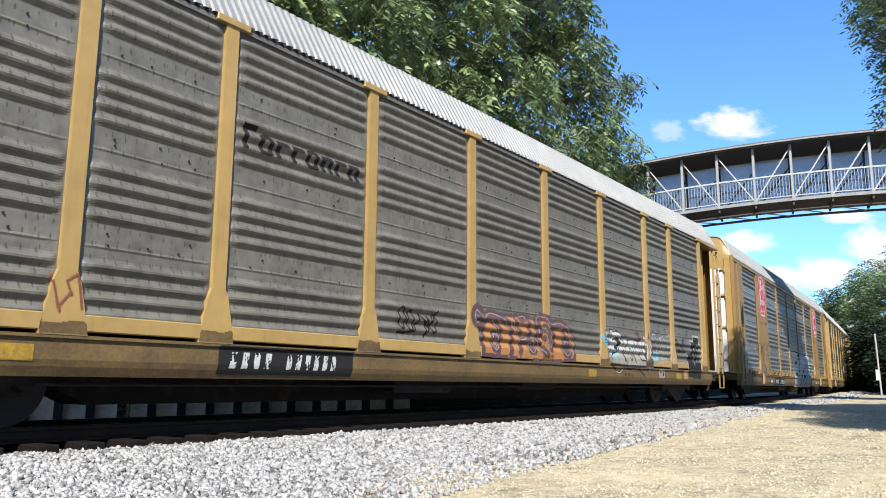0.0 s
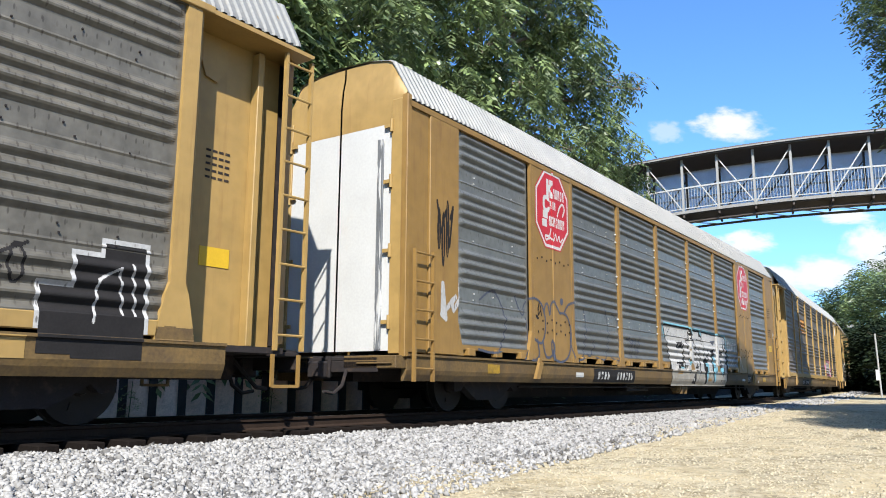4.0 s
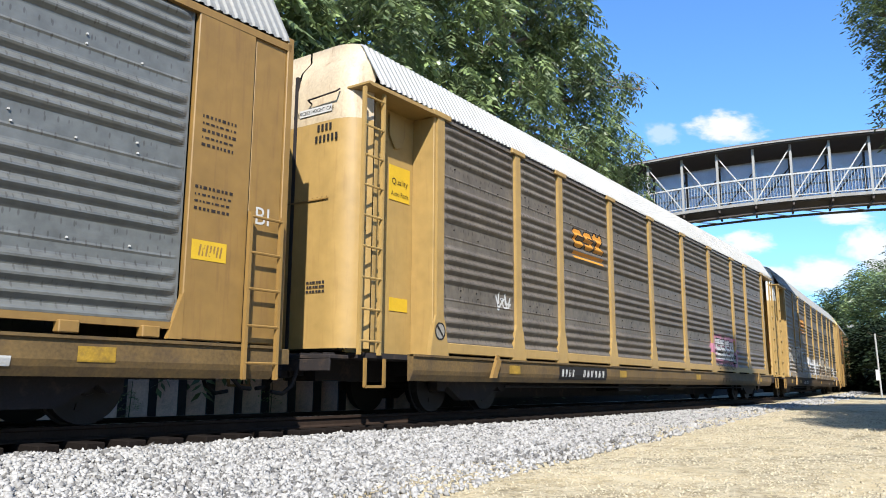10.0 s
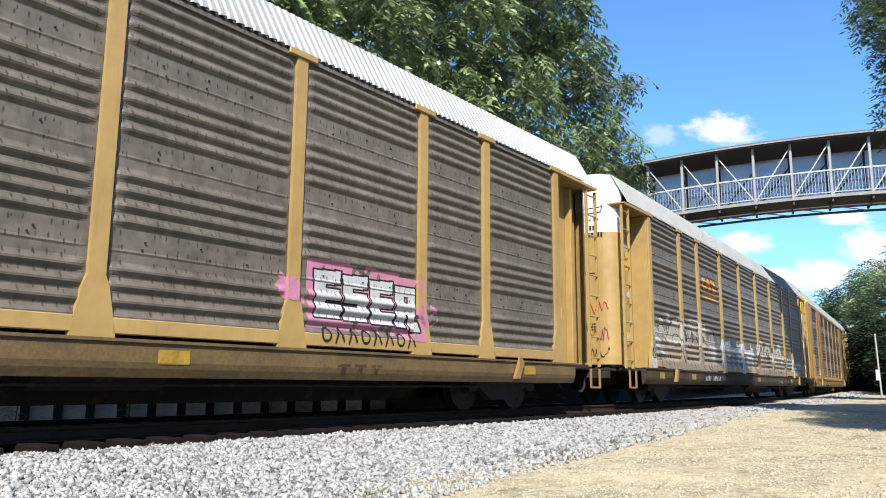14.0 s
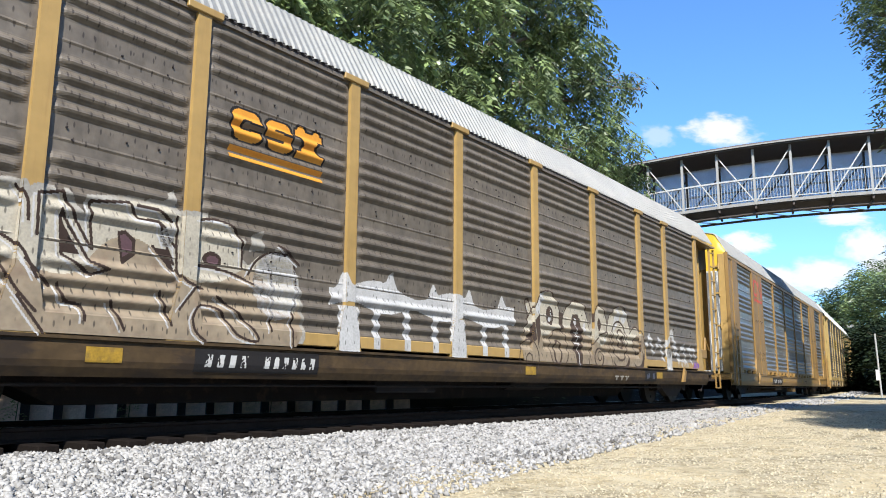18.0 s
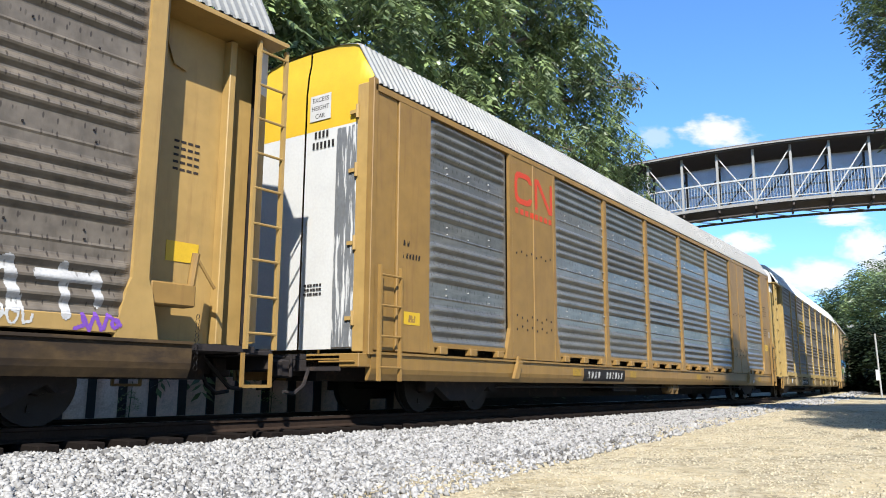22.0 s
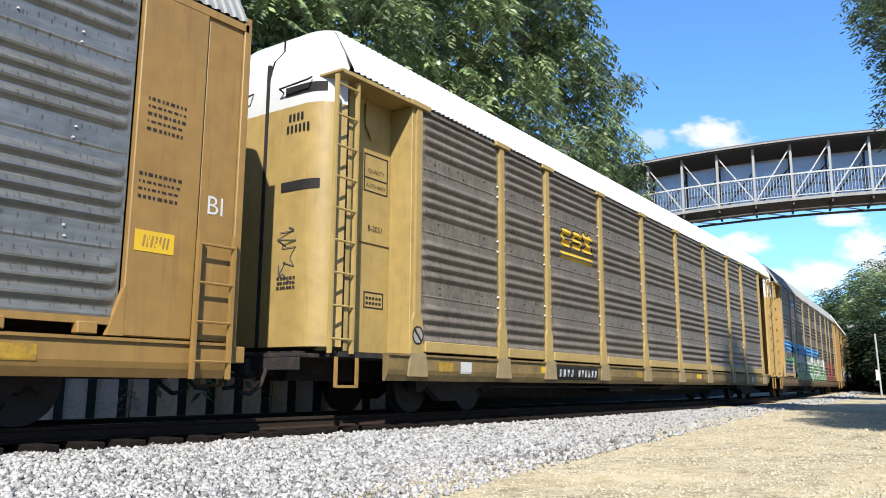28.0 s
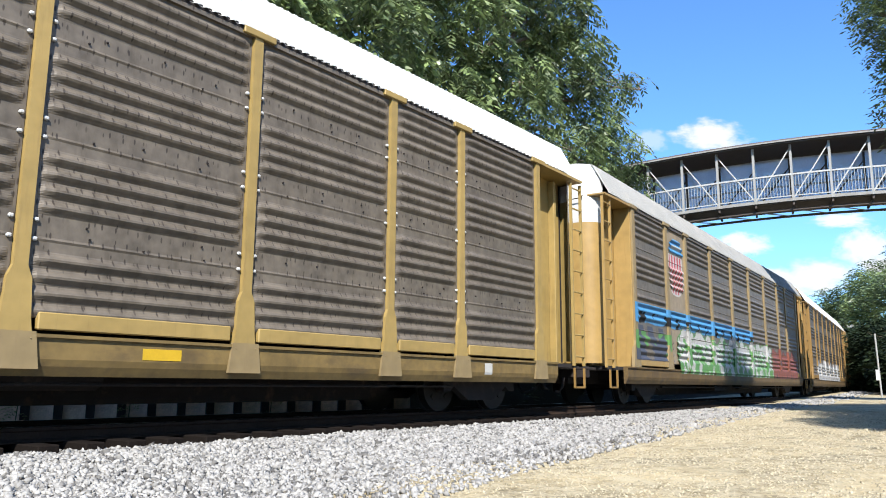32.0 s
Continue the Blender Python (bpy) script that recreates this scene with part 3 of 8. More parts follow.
def make_coupler(bm):
    box(bm, -0.35, 0.18, -0.09, 0.09, 0.60, 0.78, 0.01)
    box(bm, 0.12, 0.42, -0.17, 0.13, 0.56, 0.84, 0.03)
    box(bm, 0.40, 0.50, 0.02, 0.16, 0.58, 0.82, 0.02)
    rod(bm, (0.25, 0.17, 0.58), (0.25, 0.17, 0.90), 0.025)
    rod(bm, (-0.2, -0.30, 0.86), (0.28, -0.32, 0.42), 0.03)
    rod(bm, (0.28, -0.32, 0.42), (0.48, -0.30, 0.40), 0.03)
    return M_UNDER


def make_ladder(height0, height1, step, mat, width=0.42):
    def make(bm):
        for x in (-width / 2, width / 2):
            box(bm, x - 0.022, x + 0.022, -0.03, 0.03, height0 - 0.1, height1)
        z = height0 + 0.1
        while z < height1:
            rod(bm, (-width / 2, -0.02, z), (width / 2, -0.02, z), 0.018, n=6)
            z += step
        return mat
    return make


def make_stirrup(bm):
    for x in (-0.22, 0.22):
        box(bm, x - 0.02, x + 0.02, -1.50, -1.46, 0.43, 0.85)
    box(bm, -0.22, 0.22, -1.50, -1.45, 0.42, 0.46)
    return M_YELLOW


def rivets(bm, points, r=0.016):
    for x, y, z in points:
        m = Matrix.Translation((x, y, z)) @ Matrix.Diagonal((1, 0.6, 1, 1))
        bmesh.ops.create_cone(bm, cap_ends=True, segments=6, radius1=r, radius2=r * 0.5, depth=r * 1.2, matrix=m @ Matrix.Rotation(math.pi / 2, 4, "X"))


def running_gear(car, half, truck=10.0):
    put("underframe", "underframe|%.1f" % half, make_underframe(half), car, label="dirty black steel underframe")
    for e in (-1, 1):
        put("coupler", "coupler", make_coupler, car, pose(e * (half + 0.15), 0, 0, 0, 0, 0 if e > 0 else 180))
        t = new("truck", cached("bolster", make_bolster))
        t.parent = car
        t.matrix_basis = pose(e * truck, 0, 0)
        t["label"] = "black cast steel bogie"
        for m, _ in SIDES:
            put("side_frame", "sideframe", make_sideframe, t, m)
        for d in (-0.88, 0.88):
            w = put("wheelset", "wheelset", make_wheel, t, pose(d, 0, 0.46))
            WHEELS.append(w)


WHEELS = []


def end_dress(car, half, door_mat, cap_mat, cap_z, e, round_door, mark_mat=None):
    """The end door with its bulging leaves, split line and caps."""
    turn = Matrix.Identity(4) if e > 0 else Matrix.Rotation(math.pi, 4, "Z")
    n = 14
    lean = (0.10, 0.30) if round_door else (0.03, 0.08)

    def leaf(bm, z0, z1, y0, y1, thick=0.0):
        pts = []
        for k in range(n + 1):
            y = y0 + (y1 - y0) * k / n
            a = min(max((abs(y) - 0.78) / 0.52, 0), 1) if round_door else 0
            pts.append((half - 0.42 * (1 - math.sqrt(max(1 - a * a, 0))) + thick, y))
        zs = [z0, z1]
        if z1 > 5.2:
            zs = [z0, 5.2, 5.55, 5.8, z1]
        grid = []
        for z in zs:
            row = []
            for x, y in pts:
                lim = min(6.02 - 0.12 * (abs(y) / 1.08) ** 2, 5.16 + (1.475 - abs(y)) * 1.80)
                row.append(bm.verts.new((x - (0.0 if z < 5.3 else lean[0] if z < 5.7 else lean[1]), y, min(z, lim))))
            grid.append(row)
        for a, b in zip(grid, grid[1:]):
            for k in range(n):
                bm.faces.new((a[k], a[k + 1], b[k + 1], b[k]))

    w = 1.30 if round_door else 1.42
    for y0, y1 in ((-w, -0.02), (0.02, w)):
        bm = bmesh.new()
        leaf(bm, 1.0, cap_z, y0, y1)
        d = part("end_door", bm, door_mat, car, smooth=True)
        d.matrix_basis = turn
        bm = bmesh.new()
        leaf(bm, cap_z + 0.001, 5.98, y0, y1)
        c = part("end_cap", bm, cap_mat, car, smooth=True)
        c.matrix_basis = turn
    def core(bm):
        box(bm, half - 0.35, half - 0.12, -w + 0.35, w - 0.35, 0.98, 5.35)
        box(bm, half - 0.03, half + 0.02, -0.03, 0.03, 1.0, 5.45)
        return M_UNDER
    def grab(bm):
        rod(bm, (half + 0.01, 0, 4.92), (half + 0.10, 0, 4.95), 0.014, n=6)
        rod(bm, (half + 0.10, 0, 4.95), (half + 0.10, 0.6, 4.98), 0.014, n=6)
        rod(bm, (half + 0.10, 0.6, 4.98), (half + 0.01, 0.6, 5.05), 0.014, n=6)
        return M_UNDER
    for y in (-0.95, 0.35) if round_door else ():
        put("grab_iron", "grab|%.2f" % half, grab, car, turn @ pose(0, y, 0))
    def step(bm):
        box(bm, half - 0.2, half + 0.22, -1.1, 1.1, 0.84, 0.90, 0.01)
        box(bm, half + 0.18, half + 0.22, -1.1, 1.1, 0.66, 0.84, 0.01)
        for k in range(9):
            box(bm, half + 0.02, half + 0.2, -1.05 + k * 0.25, -0.98 + k * 0.25, 0.90, 0.93)
        return M_UNDER
    put("end_platform", "endplat|%.2f" % half, step, car, turn, "dirty steel end platform")
    def hose(bm):
        pts = [(half + 0.2, 0.45, 0.7), (half + 0.32, 0.47, 0.45), (half + 0.5, 0.46, 0.33), (half + 0.7, 0.44, 0.36)]
        for p, q in zip(pts, pts[1:]):
            rod(bm, p, q, 0.03, n=6)
        return M_UNDER
    put("brake_hose", "hose|%.2f" % half, hose, car, turn)
    if round_door:
        put("door_split", "doorcore|%.2f" % half, core, car, turn, "dark gap and rod between the door leaves")


def rack_end(car, half, mat, e, canopy_mat, m_side):
    """Recessed corner with a tall ladder, on one side."""
    def inner(bm):
        box(bm, 11.68, half - 0.25, -0.98, -0.92, 0.95, 5.15)
        return mat
    def jamb(bm):
        box(bm, 11.64, 11.76, -1.44, -0.98, 0.95, 5.05, 0.01)
        return mat
    def stile(bm):
        box(bm, half - 0.74, half - 0.64, -1.14, -0.98, 0.95, 5.0, 0.01)
        return mat
    def canopy(bm):
        prism(bm, [(11.35, 5.06), (half - 0.10, 5.03), (half - 0.06, 5.05), (half - 0.06, 5.085), (11.35, 5.125)], -1.51, -0.92)
        return canopy_mat
    def plate(bm):
        prism(bm, [(12.02, 4.98), (12.45, 4.98), (12.45, 4.62), (12.3, 4.4), (12.12, 4.45), (12.02, 4.7)], -1.02, -1.005)
        return mat
    m = m_side if e > 0 else m_side @ Matrix.Diagonal((-1, 1, 1, 1))
    put("corner_recess", "inner|%s%.2f" % (mat.name, half), inner, car, m)
    put("door_jamb", "jamb|%s" % mat.name, jamb, car, m)
    put("door_stile", "stile|%s%.2f" % (mat.name, half), stile, car, m)
    put("corner_canopy", "canopy|%s%.2f" % (canopy_mat.name, half), canopy, car, m)
    put("corner_plate", "plate|%s" % mat.name, plate, car, m)
    put("ladder", "ladder|%s" % mat.name, make_ladder(1.0, 5.0, 0.47, mat, 0.46), car, m @ pose(half - 0.27, -1.43, 0), "yellow steel ladder")


def low_step(car, half, e, m_side):
    m = m_side @ (Matrix.Identity(4) if e > 0 else Matrix.Diagonal((-1, 1, 1, 1)))
    put("stirrup", "stirrup", make_stirrup, car, m @ pose(half - 0.35, 0, 0))


def rack_car(name, label, panel, yellow, roof_mat, end_mat, cap_mat, cap_z, sill=None, shield=False, base_mat=None, slim=False, post_mat=None, group="cars of the goods train"):
    half = 13.62
    sill, post_mat = sill or M_SILL, post_mat or yellow
    car = thing(name, label, "railway car", group)
    running_gear(car, half - 0.3)
    r = new("roof", roof_mesh(half - 0.35, roof_mat, "roof|%s%.2f" % (roof_mat.name, half)))
    r.parent = car
    for m, side in SIDES:
        put("side_sill", "sill|%s" % sill.name, lambda bm: make_sill(bm, half - 1.3, sill), car, m)
        def rail(bm):
            box(bm, -11.6, 11.6, -1.47, -1.38, 5.04, 5.10)
            return panel
        put("top_rail", "toprail|%s" % panel.name, rail, car, m)
        # solid black strip stands for the shade in the gap under the eave
        def gap(bm):
            box(bm, -11.6, 11.6, -1.474, -1.40, 5.105, 5.165)
            return M_UNDER
        put("eave_gap", "eavegap", gap, car, m, "dark gap under the roof edge")
        for x in RACK_POSTS:
            p = put("post", "rackpost|%s%s" % (post_mat.name, slim), rack_post(post_mat, slim), car, m @ pose(x, 0, 0))
            put("post_cap", "rackcap|%s" % post_mat.name, rack_cap(post_mat), p)
        for a, b in zip(RACK_POSTS, RACK_POSTS[1:]):
            w = b - a - 0.16
            mat = panel
            if shield and side == "near" and a in (-8.9,):
                def flat(bm):
                    box(bm, -w / 2, w / 2, -1.424, -1.38, WALL_0, WALL_1)
                    return M_FADED_TAN
                put("plain_panel", "plain|%.2f" % w, flat, car, m @ pose((a + b) / 2, 0, 0))
                continue
            p = new("corrugated_panel", panel_mesh(w, mat))
            p.parent, p.matrix_basis = car, m @ pose((a + b) / 2, 0, 0)
            def strip(bm):
                box(bm, -w / 2 + 0.14, w / 2 - 0.14, -1.485, -1.40, 0.99, 1.17, 0.012)
                return base_mat or yellow
            put("base_strip", "strip|%s%.2f" % ((base_mat or yellow).name, w), strip, car, m @ pose((a + b) / 2, 0, 0))
        for e in (-1, 1):
            rack_end(car, half, yellow, e, yellow, m)
            low_step(car, half, e, m)
    for e in (-1, 1):
        end_dress(car, half, end_mat, cap_mat, cap_z, e, True)
    return car


def wide_car(name, label, panel, yellow, roof_mat, end_mat, cap_mat, cap_z, sill=None, ladder_top=2.25, group="cars of the goods train"):
    half = 13.05
    sill = sill or M_YELLOW
    car = thing(name, label, "railway car", group)
    running_gear(car, half - 0.1)
    r = new("roof", roof_mesh(half - 0.05, roof_mat, "roof|%s%.2f" % (roof_mat.name, half)))
    r.parent = car
    for m, side in SIDES:
        put("side_sill", "wsill|%s" % sill.name, lambda bm: make_sill(bm, half - 0.05, sill), car, m)
        def rail(bm):
            box(bm, -half, half, -1.50, -1.38, 5.0, 5.10)
            return yellow
        put("top_rail", "wtoprail|%s" % yellow.name, rail, car, m)
        for x in WIDE_EDGES[3:7]:
            put("post", "plainpost|%s" % yellow.name, plain_post(yellow), car, m @ pose(x, 0, 0))
        for i, (a, b) in enumerate(zip(WIDE_EDGES, WIDE_EDGES[1:])):
            if i in (1, 7):
                def flat(bm):
                    w = b - a
                    k = w / 2
                    prof = [(-k, 1.43), (-k, 1.497), (-k + 0.10, 1.497), (-k + 0.12, 1.488), (-0.03, 1.488), (-0.012, 1.503), (0.012, 1.503), (0.03, 1.488), (k - 0.12, 1.488), (k - 0.10, 1.497), (k, 1.497), (k, 1.43)]
                    lo = [bm.verts.new((x, -y, 0.97)) for x, y in prof]
                    hi = [bm.verts.new((x, -y, 5.0)) for x, y in prof]
                    for i in range(len(prof)):
                        j = (i + 1) % len(prof)
                        bm.faces.new((lo[i], lo[j], hi[j], hi[i]))
                    bm.faces.new(lo[::-1])
                    bm.faces.new(hi)
                    return yellow
                ep = put("emblem_panel", "emblem|%s" % yellow.name, flat, car, m @ pose((a + b) / 2, 0, 0), "plain yellow steel panel")
                def gus(bm):
                    prism(bm, [(0, 0.97), (0.17, 0.97), (0.14, 1.1), (0, 1.55)], -1.50, -1.42)
                    return yellow
                put("gusset", "gusset|%s" % yellow.name, gus, ep, pose((b - a) / 2, 0, 0))
                put("gusset", "gusset|%s" % yellow.name, gus, ep, pose(-(b - a) / 2, 0, 0) @ Matrix.Diagonal((-1, 1, 1, 1)))
                continue
            w = b - a - (0.13 if 3 <= i <= 5 else 0.10)
            p = new("corrugated_panel", panel_mesh(w, panel))
            p.parent, p.matrix_basis = car, m @ pose((a + b) / 2, 0, 0)
            def strip(bm):
                for u in (-0.36, 0.0, 0.36):
                    box(bm, u * w - 0.11, u * w + 0.11, -1.53, -1.40, 0.97, 1.10, 0.012)
                box(bm, -w / 2, w / 2, -1.47, -1.40, 1.08, 1.16)
                return yellow
            put("base_strip", "wstrip|%s%.2f" % (yellow.name, w), strip, car, m @ pose((a + b) / 2, 0, 0))
        for e in (-1, 1):
            me = m @ (Matrix.Identity(4) if e > 0 else Matrix.Diagonal((-1, 1, 1, 1)))
            def corner(bm):
                box(bm, 11.58, half - 0.60, -1.495, -1.40, 0.97, 5.05, 0.012)
                return yellow
            def edge(bm):
                box(bm, half - 0.58, half - 0.06, -1.47, -1.38, 0.97, 5.05, 0.012)
                return yellow
            def trim(bm):
                box(bm, half - 0.06, half + 0.05, -1.50, -1.38, 0.9, 5.2, 0.01)
                return yellow
            def gus2(bm):
                prism(bm, [(11.60, 0.97), (11.42, 0.97), (11.45, 1.1), (11.60, 1.55)], -1.50, -1.42)
                return yellow
            def end_frame(bm):
                box(bm, half - 0.10, half + 0.035, -1.45, -1.15, 0.95, 5.15, 0.012)
                for z in (1.45, 2.6, 3.75, 4.7):
                    rod(bm, (half + 0.05, -1.17, z - 0.11), (half + 0.05, -1.17, z + 0.11), 0.03, n=8)
                    box(bm, half + 0.03, half + 0.06, -1.17, -1.02, z - 0.03, z + 0.03)
                return M_YELLOW_PALE
            put("end_frame", "endframe|%.2f" % half, end_frame, car, me, "pale yellow corner frame with hinges")
            put("corner_panel", "corner|%s" % yellow.name, corner, car, me)
            put("edge_panel", "edge|%s" % yellow.name, edge, car, me)
            put("corner_post", "trim|%s" % yellow.name, trim, car, me)
            put("gusset", "gus2|%s" % yellow.name, gus2, car, me)
            put("ladder", "lowladder|%.2f" % ladder_top, make_ladder(0.62, ladder_top, 0.46, yellow, 0.5), car, me @ pose(half - 0.36, -1.57, 0), "yellow steel ladder")
            def endsill(bm):
                box(bm, half - 0.05, half + 0.22, -1.46, -0.4, 0.72, 0.92, 0.01)
                rod(bm, (half + 0.24, -1.40, 0.80), (half + 0.24, -0.7, 0.80), 0.014)
                return sill
            put("end_sill", "endsill|%s" % sill.name, endsill, car, me)
    for e in (-1, 1):
        end_dress(car, half, end_mat, cap_mat, cap_z, e, False)
    return car


# the train, from the leading car on
CAR_A = rack_car("autorack_car", "grey corrugated autorack railway car with yellow posts and graffiti", M_GALV_GREY, M_YELLOW_PALE, M_ROOF, M_YELLOW, M_YELLOW, 4.6)
CAR_B = wide_car("autorack_car", "yellow and blue-grey autorack railway car with red octagon emblems", M_GALV_BLUE, M_YELLOW, M_ROOF, M_WHITE, M_YELLOW_PALE, 4.75, sill=M_SILL, ladder_top=2.62)
CAR_C = rack_car("autorack_car", "brown-grey autorack railway car with orange lettering and pale yellow ends", M_GALV_BROWN, M_YELLOW_PALE, M_ROOF_PALE, M_YELLOW_PALE, M_CAP_CREAM, 4.58)
CAR_D = rack_car("autorack_car", "brown-grey autorack railway car with white and cream graffiti", M_GALV_BROWN, M_YELLOW_PALE, M_ROOF, M_YELLOW_PALE, M_WHITE, 4.35, sill=M_SILL_DARK)
CAR_E = wide_car("autorack_car", "yellow and bright grey autorack railway car with red lettering", M_GALV_BRIGHT, M_YELLOW, M_ROOF, M_WHITE, M_DECAL, 4.55)
CAR_F = rack_car("autorack_car", "brown-grey autorack railway car with a white roof", M_GALV_BROWN, M_YELLOW_LEMON, M_WHITE, M_YELLOW_LEMON, M_WHITE, 4.66, base_mat=M_YELLOW_LEMON, sill=M_SILL_YELLOW, slim=True)
CAR_G = rack_car("autorack_car", "brown-grey autorack railway car with a striped shield and blue graffiti", M_GALV_BROWN, M_YELLOW_PALE, M_ROOF, M_YELLOW_PALE, M_WHITE, 4.4, shield=True, post_mat=M_YELLOW_DULL)
CAR_H = rack_car("autorack_car", "brown autorack railway car with orange ends and white graffiti", M_GALV_BROWN, M_YELLOW, M_WHITE, M_YELLOW, M_YELLOW, 4.4)
CAR_I = wide_car("autorack_car", "yellow and grey autorack railway car", M_GALV_BLUE, M_YELLOW, M_ROOF, M_YELLOW, M_YELLOW, 4.6)
CAR_J = rack_car("autorack_car", "brown-grey autorack railway car", M_GALV_BROWN, M_YELLOW, M_ROOF, M_YELLOW, M_YELLOW, 4.6)
TRAIN = (CAR_A, CAR_B, CAR_C, CAR_D, CAR_E, CAR_F, CAR_G, CAR_H, CAR_I, CAR_J)
# ---------------------------------------------------------------- paint on the cars
SIDE_SHAPES = {"rack": RACK_POSTS, "wide": WIDE_EDGES}


def side_depth(kind, u, z):
    """The outer face of a car's side (arrays), so that paint follows ribs, posts and sill."""
    w = (WALL_1 - z) % GROUP
    d = np.full(np.shape(u), 9.0)
    for q in (RACK_POSTS if kind == "rack" else WIDE_EDGES):
        d = np.minimum(d, np.abs(u - q) - (0.08 if kind == "rack" else 0.06))
    fade = np.interp(d, [0.03, 0.10, 0.20], [0, 0.6, 1])
    r = np.where((w > 0.12) & (w < 0.82), RIB * np.sin(np.pi * (w - 0.12) / 0.175) ** 2, 0.0) + np.where(w > GROUP - 0.025, 0.012, 0)
    y = PANEL_Y + r * fade
    if kind == "rack":
        for p in RACK_POSTS:
            half = np.interp(z, [0.95, 1.08, 1.5, 1.62, 5.2], [0.26, 0.24, 0.15, 0.10, 0.10])
            y = np.where((np.abs(u - p) < half) & (z > 0.95), HALF_W + 0.002, y)
        y = np.where((z > 0.95) & (z < 1.175), np.maximum(y, 1.486), y)
    else:
        for i, (a, b) in enumerate(zip(WIDE_EDGES, WIDE_EDGES[1:])):
            w = b - a - (0.13 if 3 <= i <= 5 else 0.10)
            k = (u - (a + b) / 2) / w
            pad = (np.abs(k) < 0.11 / w) | (np.abs(np.abs(k) - 0.36) < 0.11 / w)
            here = (u > a) & (u < b) & (i not in (1, 7))
            y = np.where(here & (z > 0.95) & (z < 1.165), np.where(pad & (z < 1.105), 1.531, 1.472), y)
        y = np.where((np.abs(u) > 11.58) & (z > 0.95), np.where(np.abs(u) < 12.45, 1.4965, 1.4715), y)
        for a, b in ((-8.93, -6.95), (6.95, 8.93)):
            y = np.where((u > a) & (u < b) & (z > 0.95), np.where((u - a < 0.11) | (b - u < 0.11), 1.4985, np.where(np.abs(u - (a + b) / 2) < 0.032, 1.5045, 1.4895)), y)
        for p in WIDE_EDGES[3:7]:
            y = np.where((np.abs(u - p) < np.interp(z, [0.95, 1.45, 5.2], [0.17, 0.075, 0.075])) & (z > 1.165), HALF_W + 0.002, y)
    y = np.where(z <= 0.955, np.where(z > 0.908, 1.506, np.interp(z, [SILL_0, 0.63, 0.70], [1.4065, 1.4565, 1.4765])), y)
    return y


